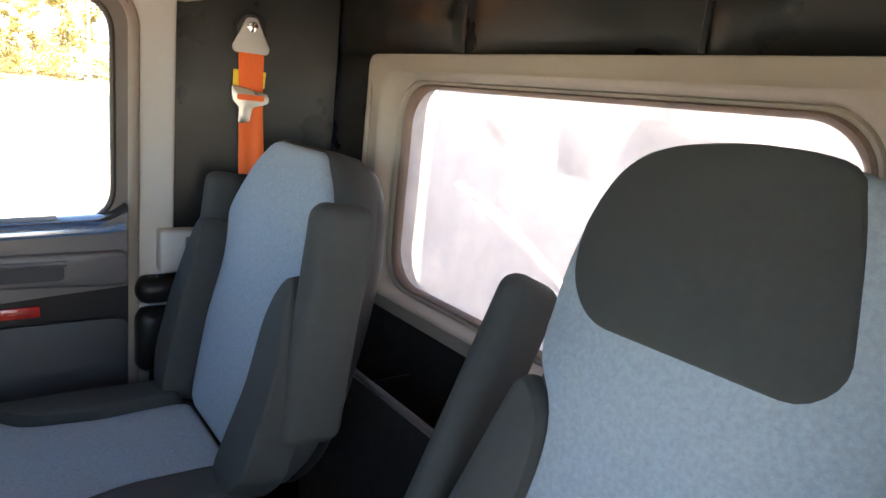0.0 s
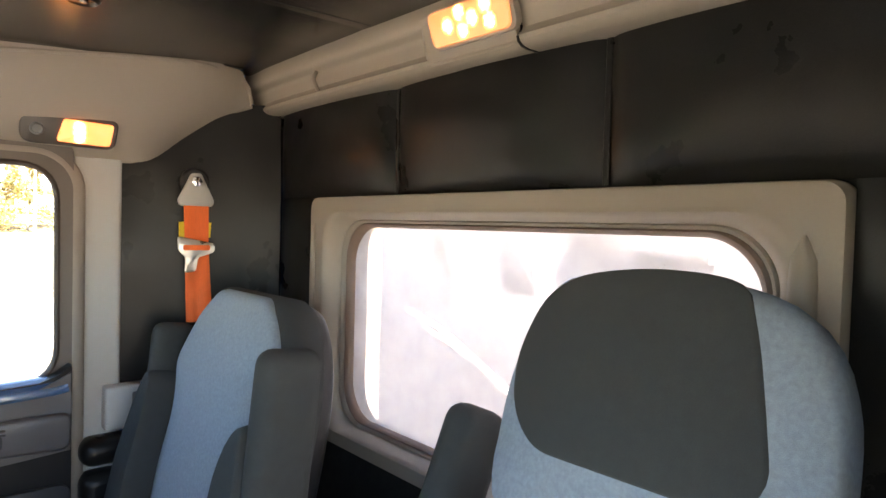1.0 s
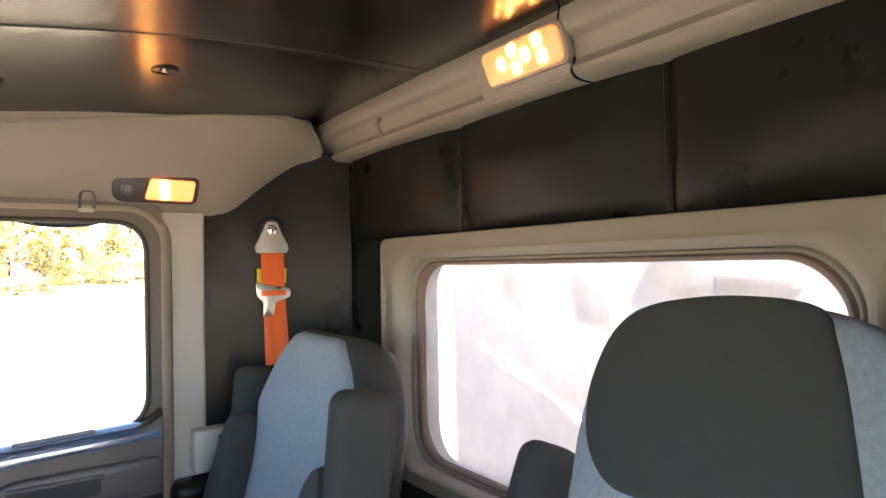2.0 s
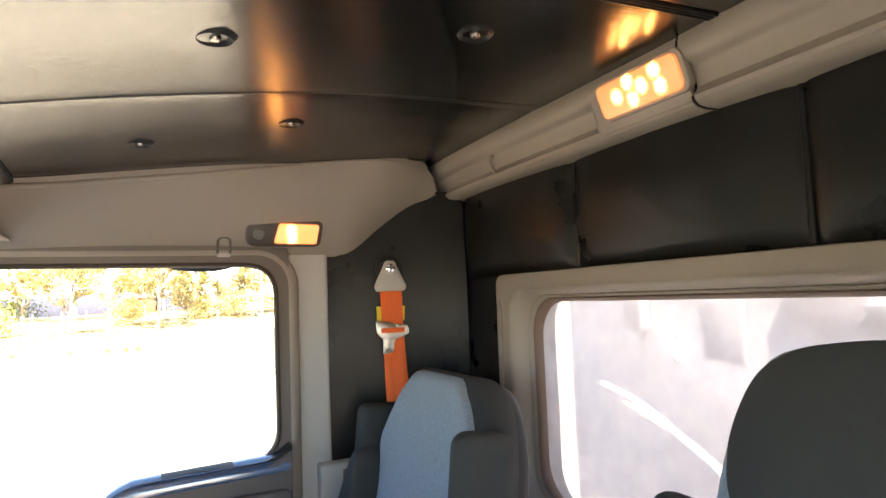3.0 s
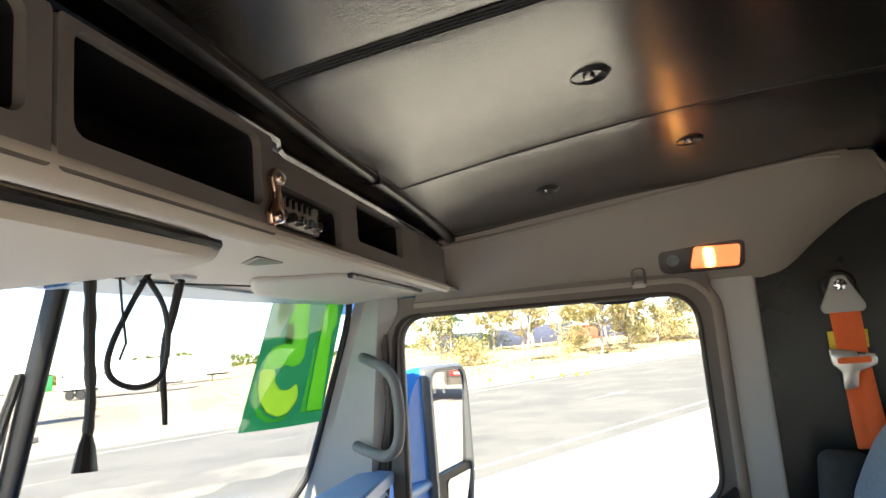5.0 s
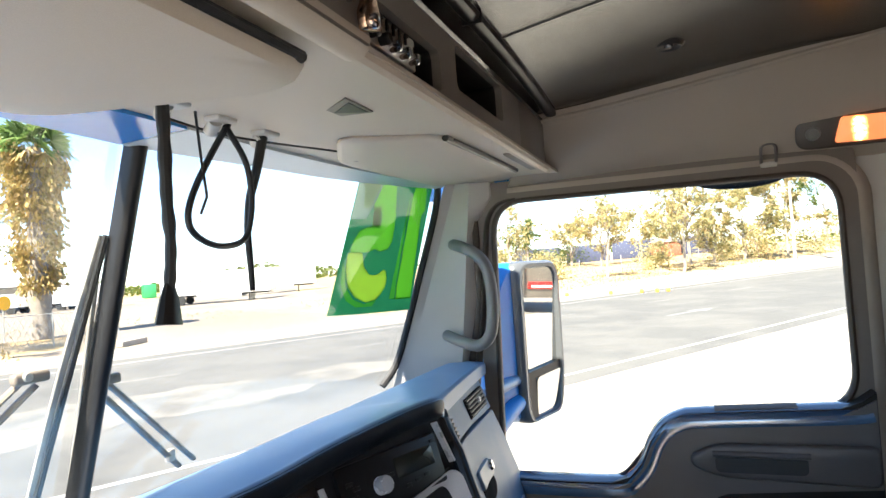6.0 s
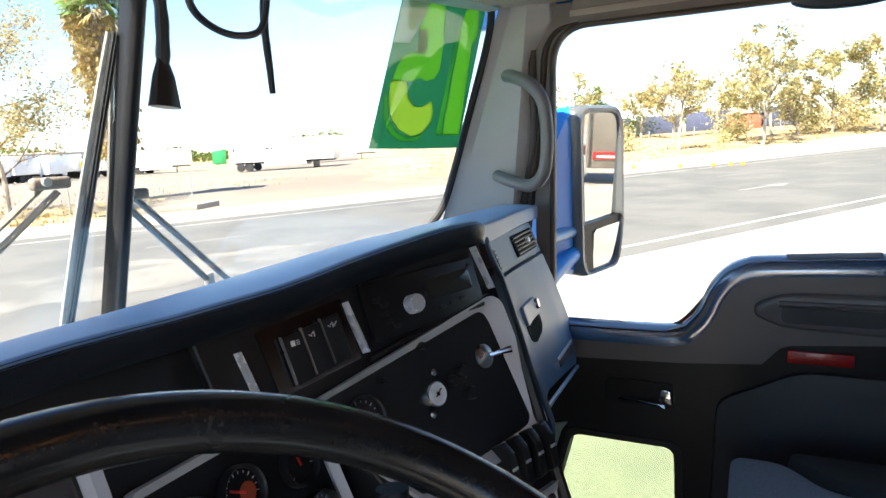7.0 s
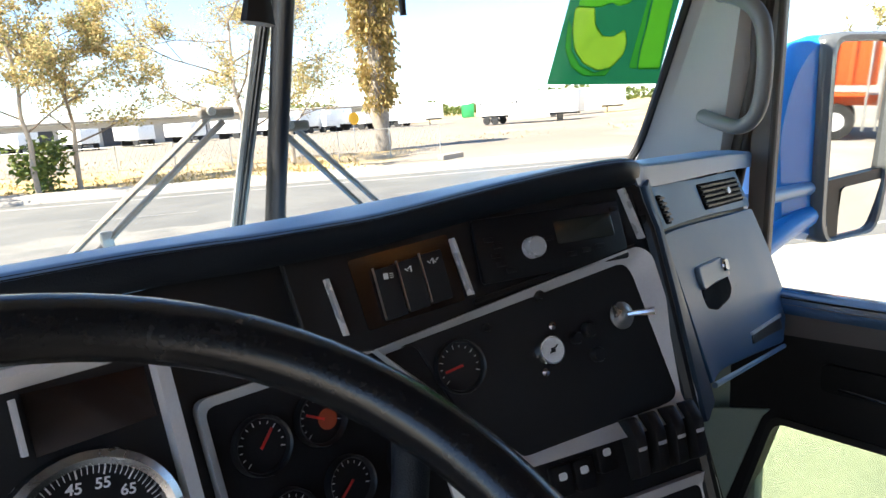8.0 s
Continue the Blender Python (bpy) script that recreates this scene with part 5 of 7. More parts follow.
part("under_cover", sheet(lambda u, v: V(-0.88 + 1.745 * u, FY - 0.006 + (0.345 - 0.035 * ease01((u - 0.85) / 0.15)) * v, 1.553 + 0.002 * math.sin(9 * v)), 40, 14, 0.005), UNDER, console, "taupe underside, bounced light in its colour")
part("lower_lip", tube([V(-0.165 + i * 0.092, FY + 0.008, 1.549) for i in range(11)], 0.011, 10), UNDER, console, "rounded lower edge in the lightened taupe")
part("driver_lip", tube([V(-0.86 + i * 0.0678, FY - 0.006, 1.545) for i in range(11)], 0.017, 12), UNDER, console, "rounded lower edge")
part("top_gloss", sheet(lambda u, v: V(-0.86 + 1.6 * u, FY - 0.004 - 0.020 * ease01((-0.12 - (-0.86 + 1.6 * u)) / 0.05) + 0.034 * v, 1.653 + 0.034 * v), 60, 6, 0.006), material("gloss black plastic", (0.012, 0.012, 0.012), 0.08, var=0.2, scale=6), console, "glossy black cover above the bins")
part("top_edge", tube([V(-0.85 + 0.1 * i, FY + 0.002, 1.654) for i in range(15)], 0.004, 8), SILVER, console, "pale top edge")
crail = [V(x, FY - 0.020 - 0.03 * max(0, -x), zc(x, 0.27) - 0.001) for x in [-0.84 + 0.105 * i for i in range(16)]]
part("ceiling_rail", tube(crail, 0.013, 10, flat=0.8), DARK, console, "black rail under the headliner")
part("rail_joint", B((0.155, FY - 0.020, zc(0.155, 0.27) - 0.001), (0.004, 0.030, 0.025)), GAUGEBACK, console)
for x0, x1, mat, label in ((-0.80, -0.02, BLUE, "blue painted windscreen header"), (-0.015, 0.83, material("pale blue grey header trim", (0.42, 0.48, 0.50), 0.4, var=0.1, scale=6), "pale windscreen header trim")):
    def strip_at(u, v):
        x = x0 + (x1 - x0) * u
        back = 0.620 - 0.05 * abs(x / 0.8) ** 3
        return V(x, back + (ws(min(abs(x), 0.83), 1.55) - 0.002 - back) * v, 1.5495 - 0.005 * v)
    part("header", sheet(strip_at, 24, 4, 0.006), mat, console, label)
part("triangle_vent", prism([(0.045, 0.472), (-0.02, 0.381), (0.058, 0.383)], 1.5468, 1.5495, "z", 0.0), TAUPE, console, "shallow triangular recess")
# shade in the recess, laid on as a thin dark triangle
part("vent_shadow", prism([(0.030, 0.425), (-0.004, 0.386), (0.053, 0.387)], 1.5460, 1.5475, "z", 0.0), GAUGEBACK, console, "flat dark patch for the shade in the recess")
# CB radio in its bay
cb = thing("cb_radio", "black CB radio with silver knobs in the console bay", "radio")
part("case", B((-0.075, FY + 0.06, 1.586), (0.140, 0.10, 0.040), 0.003), DARK, cb)
part("face", B((-0.075, FY + 0.008, 1.586), (0.138, 0.006, 0.038), 0.002), STEEL, cb, "grey metal face")
for i in range(5):
    part("knob", lathe([(0.0065, 0), (0.0065, 0.010), (0.005, 0.012), (0, 0.012)], 14, Matrix.Translation((-0.128 + 0.0255 * i, FY + 0.004, 1.5755)) @ Matrix.Rotation(radians(90), 4, "X")), CHROME if i > 1 else DARK, cb, "small round knob")
for i in range(7):
    mk = B((-0.132 + 0.016 * i, FY + 0.004, 1.5965), (0.0035, 0.003, 0.012))
    box(mk, (-0.129 + 0.016 * i, FY + 0.004, 1.6015), (0.008, 0.003, 0.0028))
    part("mark", mk, GAUGEBACK, cb, "", 0)
brk = thing("mounting_bracket", "shiny copper-tinted steel mounting bracket beside the radio", "bracket")
BRASS = material("coppery steel", (0.7, 0.48, 0.36), 0.25, metal=1.0, var=0.1, scale=30)
part("strap", prism(round_poly([(-0.206, 1.545), (-0.176, 1.553), (-0.178, 1.570), (-0.186, 1.588), (-0.172, 1.606), (-0.190, 1.614), (-0.204, 1.602), (-0.198, 1.580), (-0.210, 1.560)], 0.005), FY - 0.032, FY - 0.024, "y", 0.001), BRASS, brk)
for x, z in ((-0.189, 1.600), (-0.194, 1.556)):
    part("bolt", lathe([(0.007, 0), (0.007, 0.004), (0.004, 0.006), (0, 0.006)], 12, Matrix.Translation((x, FY - 0.032, z)) @ Matrix.Rotation(radians(90), 4, "X")), CHROME, brk)
# sun visors
for o, top, fall, thick, a, b, screw in (([(0.150, 0.492), (0.254, 0.362), (0.745, 0.352), (0.76, 0.56), (0.30, 0.575)], 1.5570, 0.06, 0.012, (0.27, 0.372), (0.72, 0.366), (0.30, 0.54)),
                            ([(-0.80, 0.57), (-0.80, 0.318), (-0.195, 0.318), (-0.170, 0.372), (-0.27, 0.572)], 1.540, 0.07, 0.026, (-0.78, 0.332), (-0.21, 0.332), (-0.30, 0.50))):
    vs = thing("sun_visor", "taupe padded sun visor folded up under the console", "sun visor", group="sun visors")

    def drop(y, top=top, fall=fall):
        return top - fall * (y - 0.35)
    fine = resample(round_poly(o, 0.035, 6), 70)
    part("board", pad(fine, lambda p, q, d: V(p, q, drop(q) - d), thick, 0.003, ((0.90, 0.0), (0.975, 0.1), (1.0, 0.35), (1.0, 0.6), (0.985, 0.85), (0.95, 1.0), (0.7, 1.0), (0.4, 1.0), (0.12, 1.0))), UNDER, vs)
    # dark rod along the hinge edge draws the shadow gap above the visor
    part("hinge", tube([V(a[0], a[1] - 0.012, drop(a[1]) - 0.010), V(b[0], b[1] - 0.012, drop(b[1]) - 0.010)], 0.006, 8), DARK, vs, "dark rod standing for the shadow gap at the hinge")
    part("screw", lathe([(0.006, -0.002), (0.006, 0.0012), (0, 0.0016)], 14, Matrix.Translation((screw[0], screw[1], drop(screw[1]) - thick + 0.0005)) @ Matrix.Rotation(math.pi, 4, "X")), DOOR, vs)

# ==== hanging cables ====
loopc = thing("hanging_cable", "black looped cable hanging from the windscreen header", "cable", group="cables on the header")
part("cord", tube(smooth_path([V(-0.006, 0.562, 1.548), V(-0.045, 0.563, 1.498), V(-0.082, 0.563, 1.443), V(-0.09, 0.563, 1.41), V(-0.07, 0.563, 1.391), V(-0.03, 0.563, 1.383), V(0.012, 0.563, 1.393), V(0.029, 0.563, 1.425), V(0.031, 0.562, 1.46), V(0.02, 0.561, 1.50), V(-0.018, 0.56, 1.54)], 8), 0.0042, 8), RUBBER, loopc)
strand = thing("hanging_cable", "thin black wire hanging from the windscreen header", "cable", group="cables on the header")
part("cord", tube(smooth_path([V(-0.072, 0.56, 1.548), V(-0.066, 0.56, 1.49), V(-0.060, 0.56, 1.447), V(-0.062, 0.56, 1.44), V(-0.072, 0.56, 1.422)], 5), 0.0018, 6), RUBBER, strand)
tail = thing("hanging_cable", "black cable with a slim plug hanging from a clamp", "cable", group="cables on the header")
part("cord", tube(smooth_path([V(0.078, 0.572, 1.543), V(0.062, 0.575, 1.49), V(0.048, 0.578, 1.45), V(0.040, 0.578, 1.41), V(0.040, 0.578, 1.38)], 6), lambda t: 0.0075 - 0.003 * t, 8), RUBBER, tail)
part("plug", tube([V(0.040, 0.578, 1.385), V(0.042, 0.578, 1.35), V(0.044, 0.579, 1.323)], lambda t: 0.005 - 0.001 * t, 8), DARK, tail)
tassel = thing("hanging_cable", "dark taped cable bundle with a flared end", "cable", group="cables on the header")
part("sleeve", tube(smooth_path([V(-0.165, 0.522, 1.545), V(-0.166, 0.521, 1.49), V(-0.168, 0.52, 1.43), V(-0.166, 0.52, 1.38), V(-0.172, 0.519, 1.335)], 10), lambda t: 0.0074 - 0.0016 * t + 0.0004 * math.sin(t * 23) + 0.0005 * math.sin(t * 41 + 1), 10), RUBBER, tassel)
part("end", tube([V(-0.172, 0.519, 1.34), V(-0.173, 0.519, 1.325), V(-0.176, 0.519, 1.297)], lambda t: 0.006 + 0.011 * t, 10, flat=0.6), DARK, tassel)
for x, y in ((-0.115, 0.565), (-0.022, 0.573), (0.080, 0.578)):
    cl = thing("cable_clamp", "grey plastic cable clamp under the header", "clamp", group="clamps on the header")
    part("foot", B((x, y - 0.01, 1.5485), (0.038, 0.026, 0.010), 0.004, 3), PILLAR, cl)
    part("barrel", tube([V(x - 0.006, y - 0.006, 1.545), V(x + 0.002, y + 0.010, 1.535)], 0.009, 12), PILLAR, cl)
wire = thing("header_wire", "thin dark wire running along the header", "cable")
part("cord", tube(smooth_path([V(-0.10, 0.59, 1.541), V(0.0, 0.588, 1.537), V(0.10, 0.572, 1.538), V(0.2, 0.55, 1.541), V(0.29, 0.52, 1.541)], 6), 0.0018, 6), RUBBER, wire)

# ==== right pillar grab handle, lamps, belt ====
grab = thing("grab_handle", "grey plastic grab handle on the windscreen pillar", "grab handle")
part("bar", tube(smooth_path([V(0.815, 0.550, 1.392), V(0.778, 0.523, 1.386), V(0.758, 0.478, 1.365), V(0.752, 0.448, 1.325), V(0.754, 0.441, 1.25), V(0.757, 0.451, 1.175), V(0.766, 0.485, 1.145), V(0.785, 0.54, 1.155), V(0.82, 0.585, 1.165)], 7), 0.0145, 12), HANDLE, grab)

LAMPBEZEL = material("dark taupe lamp plastic", (0.068, 0.057, 0.048), 0.35, var=0.08, scale=20)
dl = thing("door_lamp", "lit amber courtesy lamp in the door header", "lamp")
DLM = basis((0.853, -0.330, 1.572), (0, -1, -0.03), (-0.36, 0.0, 0.93))
part("bezel", prism(round_poly([(-0.098, -0.040), (0.100, -0.036), (0.102, 0.040), (-0.080, 0.040), (-0.100, 0.02)], [0.03, 0.022, 0.022, 0.03, 0.03], 6), -0.006, 0.010, "z", 0.005, 3, DLM), LAMPBEZEL, dl, "dark taupe bezel")
part("lens", prism(round_poly([(-0.026, -0.027), (0.086, -0.026), (0.090, 0.027), (-0.016, 0.027)], 0.008, 4), 0.008, 0.016, "z", 0.002, 2, DLM), lamp_lens("door lamp lens", [DLM @ V(0.016, 0.014, 0.016), DLM @ V(0.018, 0.0, 0.016), DLM @ V(0.020, -0.014, 0.016)], 0.021, (1.0, 0.50, 0.12), (1.0, 0.22, 0.05), 11.0, 0.26), dl, "ribbed glowing lens")
part("switch", lathe([(0.015, 0.008), (0.015, 0.011), (0.011, 0.014), (0.009, 0.012), (0.0, 0.012)], 20, DLM @ Matrix.Translation((-0.066, -0.004, 0))), HANDLE, dl, "round grey switch")
hk = thing("coat_hook", "taupe plastic coat hook over the door", "hook")
part("loop", tube(smooth_path([V(0.882, -0.165, 1.520), V(0.868, -0.166, 1.553), V(0.864, -0.180, 1.560), V(0.868, -0.194, 1.553), V(0.882, -0.195, 1.520)], 5), 0.0035, 8), DOOR, hk)
part("tip", B((0.886, -0.18, 1.516), (0.012, 0.034, 0.012), 0.003), PILLAR, hk)

rl = thing("rail_lamp", "lit clear reading lamp with warm bulbs on the rear rail", "lamp")
RLM = basis((-0.047, -0.757, 1.722), (-1, 0, 0), (0, 0.33, 0.94))
part("bezel", prism(rrect(-0.104, -0.036, 0.104, 0.036, 0.018), -0.01, 0.006, "z", 0.003, 2, RLM), BEIGE, rl)
SPOTS = [RLM @ V(a, b, 0.012) for a, b in ((0.0475, 0.017), (-0.014, 0.017), (0.014, 0.002), (0.052, -0.011), (-0.012, -0.013), (-0.047, 0.001))]
part("lens", prism(rrect(-0.095, -0.030, 0.095, 0.030, 0.014), 0.004, 0.012, "z", 0.003, 2, RLM), lamp_lens("reading lamp lens", SPOTS, 0.021, (1.0, 0.52, 0.16), (1.0, 0.27, 0.05), 11.0, 0.12), rl, "clear ribbed glowing lens")

belt = thing("seat_belt", "orange seat belt hanging from a grey anchor with its buckle", "seat belt")
BM = basis((0.845, -0.618, 1.47), (-0.16, -0.98, 0), (0, 0, 1))
part("boot", lathe([(0.0, 0.012), (0.03, 0.012), (0.036, 0.006), (0.038, -0.01)], 24, BM), RUBBER, belt, "black round boot")
part("anchor", prism(round_poly([(-0.013, 0.022), (0.013, 0.022), (0.020, 0.004), (0.046, -0.050), (0.040, -0.064), (-0.040, -0.064), (-0.046, -0.050), (-0.020, 0.004)], 0.009), 0.010, 0.026, "z", 0.004, 2, BM), PILLAR, belt, "grey belt anchor")
part("anchor_bolt", lathe([(0.014, 0.024), (0.014, 0.031), (0.010, 0.033), (0, 0.033)], 6, BM), CHROME, belt)
for k, (w, dz, sh) in enumerate(((0.031, 0.0, 0.0), (0.029, -0.006, 0.010))):
    part("webbing", sheet(lambda u, v, w=w, dz=dz, sh=sh: BM @ V((2 * u - 1) * w * (1 - 0.12 * v) + 0.008 * v + sh * v, -0.055 - 0.31 * v, 0.022 + dz + 0.006 * math.sin(6 * v + 3 * u) * v + 0.003 * math.sin(9 * u) * v), 12, 24, 0.002), ORANGE, belt, "orange webbing")
part("tag", prism([(-0.040, -0.105), (0.040, -0.105), (0.038, -0.145), (-0.040, -0.165)], 0.012, 0.015, "z", 0, 1, BM), YELLOW, belt, "yellow tag")
part("buckle", prism(round_poly([(-0.046, -0.142), (0.046, -0.160), (0.046, -0.182), (0.026, -0.190), (0.006, -0.196), (0.0, -0.232), (-0.028, -0.236), (-0.026, -0.196), (-0.044, -0.178)], 0.007), 0.028, 0.034, "z", 0.0015, 2, BM), STEEL, belt, "bright metal buckle tongue")
part("buckle_slot", prism(rrect(-0.032, -0.178, 0.034, -0.164, 0.004), 0.033, 0.0348, "z", 0, 1, BM), ORANGE, belt)

# ==== sign on the windscreen ====


def translucent(name, colour, amount=0.55):
    m = bpy.data.materials.new(name)
    m.use_nodes = True
    nt = m.node_tree
    b = nt.nodes["Principled BSDF"]
    b.inputs["Base Color"].default_value = (*colour, 1)
    b.inputs["Roughness"].default_value = 0.8
    b.inputs["Specular IOR Level"].default_value = 0.05
    tl = nt.nodes.new("ShaderNodeBsdfTranslucent")
    tl.inputs[0].default_value = (*colour, 1)
    mx = nt.nodes.new("ShaderNodeMixShader")
    mx.inputs[0].default_value = amount
    nt.links.new(b.outputs[0], mx.inputs[1])
    nt.links.new(tl.outputs[0], mx.inputs[2])
    nt.links.new(mx.outputs[0], nt.nodes["Material Output"].inputs[0])
    return m


sign = thing("window_sign", "green card with a reversed number 15 stuck inside the windscreen", "sign")
SA, SB, SC, SD = V(0.545, 0.765, 1.246), V(0.800, 0.676, 1.236), V(0.838, 0.602, 1.556), V(0.610, 0.690, 1.566)


def on_card(u, v, d=0.0):
    p = SA.lerp(SB, u).lerp(SD.lerp(SC, u), v)
    return p + V(-0.33, -0.93, -0.2) * (0.2 * d + 0.006 * math.sin(math.pi * u))


LIME = translucent("lime print", (0.12, 0.50, 0.025), 0.75)
PALE = translucent("yellow green print", (0.36, 0.62, 0.04), 0.75)


CUTS = []


def inside(p, poly):
    hit = False
    for i in range(len(poly)):
        (x1, y1), (x2, y2) = poly[i - 1], poly[i]
        if (y1 > p[1]) != (y2 > p[1]) and p[0] < (x2 - x1) * (p[1] - y1) / (y2 - y1) + x1:
            hit = not hit
    return hit


def card_shape(name, pts, d, mat, label):
    CUTS.append([tuple(p) for p in pts])
    bm = bmesh.new()
    fine = []
    for i in range(len(pts)):
        a, b = Vector(pts[i]), Vector(pts[(i + 1) % len(pts)])
        k = max(1, int((b - a).length / 0.05))
        fine += [a.lerp(b, j / k) for j in range(k)]
    bm.faces.new([bm.verts.new(on_card(p.x, p.y, d)) for p in fine])
    bmesh.ops.triangulate(bm, faces=bm.faces[:])
    return part(name, bm, mat, sign, label, 0)


# the digits as they show from inside: a reversed 5 beside a 1, each with a darker green edge
SHADE = translucent("mid green print", (0.05, 0.36, 0.03), 0.75)
card_shape("digit", round_poly([(0.3, 0.98), (0.46, 0.97), (0.54, 0.7), (0.56, 0.53), (0.52, 0.47), (0.42, 0.45), (0.36, 0.47), (0.27, 0.44), (0.08, 0.44), (0.09, 0.52), (0.14, 0.6), (0.25, 0.63), (0.35, 0.63), (0.36, 0.66), (0.33, 0.78), (0.23, 0.77), (0.26, 0.85)], 0.02, 3), 0.0016, LIME, "top of the reversed figure 5")
card_shape("digit_bowl", round_poly([(0.06, 0.44), (0.23, 0.44), (0.26, 0.35), (0.36, 0.28), (0.45, 0.28), (0.54, 0.33), (0.59, 0.25), (0.59, 0.18), (0.51, 0.1), (0.39, 0.08), (0.25, 0.12), (0.14, 0.2), (0.08, 0.32)], 0.03, 3), 0.0018, PALE, "pale bowl of the figure 5")
card_shape("digit_edge", [(0.03, 0.37), (0.07, 0.2), (0.16, 0.1), (0.28, 0.05), (0.47, 0.05), (0.51, 0.1), (0.37, 0.07), (0.23, 0.11), (0.12, 0.2), (0.08, 0.32)], 0.0013, SHADE, "green edge of the figure 5")
card_shape("digit", round_poly([(0.74, 0.95), (0.9, 0.97), (0.93, 0.9), (0.95, 0.78), (0.91, 0.74), (0.91, 0.7), (0.98, 0.09), (0.76, 0.09), (0.74, 0.2), (0.72, 0.88)], 0.015, 3), 0.0016, LIME, "reversed figure 1")
card_shape("digit_edge", [(0.69, 0.88), (0.68, 0.73), (0.67, 0.1), (0.75, 0.09), (0.73, 0.2), (0.7, 0.88)], 0.0013, SHADE, "green edge of the figure 1")
card_shape("corner_patch", [(0.01, 1.0), (0.32, 1.0), (0.3, 0.98), (0.26, 0.85), (0.18, 0.68), (0.01, 0.67)], 0.0011, translucent("faded green", (0.30, 0.42, 0.28), 0.75), "faded corner")
card_shape("corner_mark", [(0.07, 0.95), (0.29, 0.97), (0.23, 0.84), (0.19, 0.76), (0.12, 0.76)], 0.0015, translucent("faded yellow green", (0.36, 0.50, 0.27), 0.75), "faded yellow green mark")
# the card itself, thin film let in between the printed shapes
card = bmesh.new()
NU = 90
grid = [[card.verts.new(on_card(i / NU, j / NU)) for j in range(NU + 1)] for i in range(NU + 1)]
for i in range(NU):
    for j in range(NU):
        if not any(all(inside(((i + a) / NU, (j + b) / NU), c) for a, b in ((0, 0), (0, 1), (1, 0), (1, 1))) for c in CUTS):
            card.faces.new((grid[i][j], grid[i + 1][j], grid[i + 1][j + 1], grid[i][j + 1]))
part("card", card, translucent("green card", (0.022, 0.22, 0.075), 0.75), sign, "dark green film")

# ==== outside the cab ====
# mirror on the passenger side
mirror = thing("door_mirror", "blue painted truck mirror with an upper and a lower glass", "mirror")
MM = basis((1.482, 0.506, 1.065), (0.944, -0.33, 0), (0, 0, 1))
mo = round_poly([(-0.245, -0.23), (-0.272, 0.02), (-0.235, 0.17), (-0.15, 0.274), (0.13, 0.274), (0.16, 0.23), (0.155, -0.12), (0.125, -0.262), (-0.02, -0.285)], [0.04, 0.05, 0.09, 0.06, 0.04, 0.04, 0.04, 0.05, 0.06], 6)


def m_ring(k, d, dx=0.0):
    return [MM @ V(a * k + dx, b * k, d) for a, b in mo]


part("housing", loft([m_ring(0.93, 0.0), m_ring(0.985, -0.02), m_ring(1.0, -0.05), m_ring(0.96, -0.11), m_ring(0.85, -0.16), m_ring(0.6, -0.185)]), MIRRORBLUE, mirror, "glossy blue shell")
BEZEL = material("grey satin bezel plastic", (0.10, 0.105, 0.11), 0.22, var=0.08, scale=9, spec=0.7)
bo, bi = matched(round_poly([(-0.130, -0.27), (-0.130, 0.262), (-0.07, 0.276), (0.13, 0.274), (0.153, 0.22), (0.149, -0.12), (0.12, -0.266)], [0.06, 0.06, 0.05, 0.05, 0.05, 0.05, 0.05], 6), round_poly([(-0.080, -0.255), (-0.080, 0.246), (0.098, 0.246), (0.126, 0.20), (0.124, -0.12), (0.098, -0.246)], 0.03, 5), 72)
rings = [[MM @ V(a + (c - a) * k, b + (e - b) * k, h) for (a, b), (c, e) in zip(bo, bi)] for k, h in ((0.0, -0.04), (0.0, 0.004), (0.12, 0.016), (0.35, 0.024), (0.7, 0.022), (0.92, 0.014), (1.0, 0.004), (1.0, -0.03))]
part("bezel", loft(rings, False), BEZEL, mirror, "grey satin bezel")
part("upper_glass", prism(round_poly([(-0.086, -0.10), (-0.086, 0.252), (0.112, 0.252), (0.134, 0.2), (0.132, -0.085)], 0.012), 0.001, 0.005, "z", 0, 1, MM @ Matrix.Rotation(radians(2.3), 4, "X")), MIRROR, mirror)
part("lower_glass", prism(round_poly([(-0.034, -0.258), (-0.034, -0.122), (0.130, -0.112), (0.106, -0.250)], 0.02), 0.0, 0.004, "z", 0, 1, MM @ Matrix.Translation((0, -0.185, 0.009)) @ Matrix.Rotation(radians(3.5), 4, "X") @ Matrix.Translation((0, 0.185, 0))), MIRROR, mirror)
part("divider", prism([(-0.086, -0.126), (-0.086, -0.10), (0.134, -0.085), (0.132, -0.114)], 0.0, 0.014, "z", 0, 1, MM), DARK, mirror)
part("lower_mask", prism([(-0.086, -0.265), (-0.086, -0.122), (-0.034, -0.120), (-0.034, -0.262)], 0.0, 0.012, "z", 0, 1, MM), DARK, mirror, "dark panel beside the lower glass")
part("lamp_strip", prism(rrect(-0.068, 0.12, -0.045, 0.25, 0.006), 0.003, 0.008, "z", 0, 1, MM), material("amber strip", (0.9, 0.25, 0.05), 0.3), mirror, "amber marker strip")
part("arm", tube(smooth_path([V(1.42, 0.55, 0.948), V(1.20, 0.572, 0.952), V(1.05, 0.585, 0.955), V(0.95, 0.60, 0.955)]), 0.019, 12), DASHTOP, mirror, "blue-grey mirror arm")
part("brace", tube(smooth_path([V(1.44, 0.548, 0.885), V(1.25, 0.57, 0.855), V(0.95, 0.60, 0.78)]), 0.030, 12), MIRRORBLUE, mirror, "blue diagonal brace")
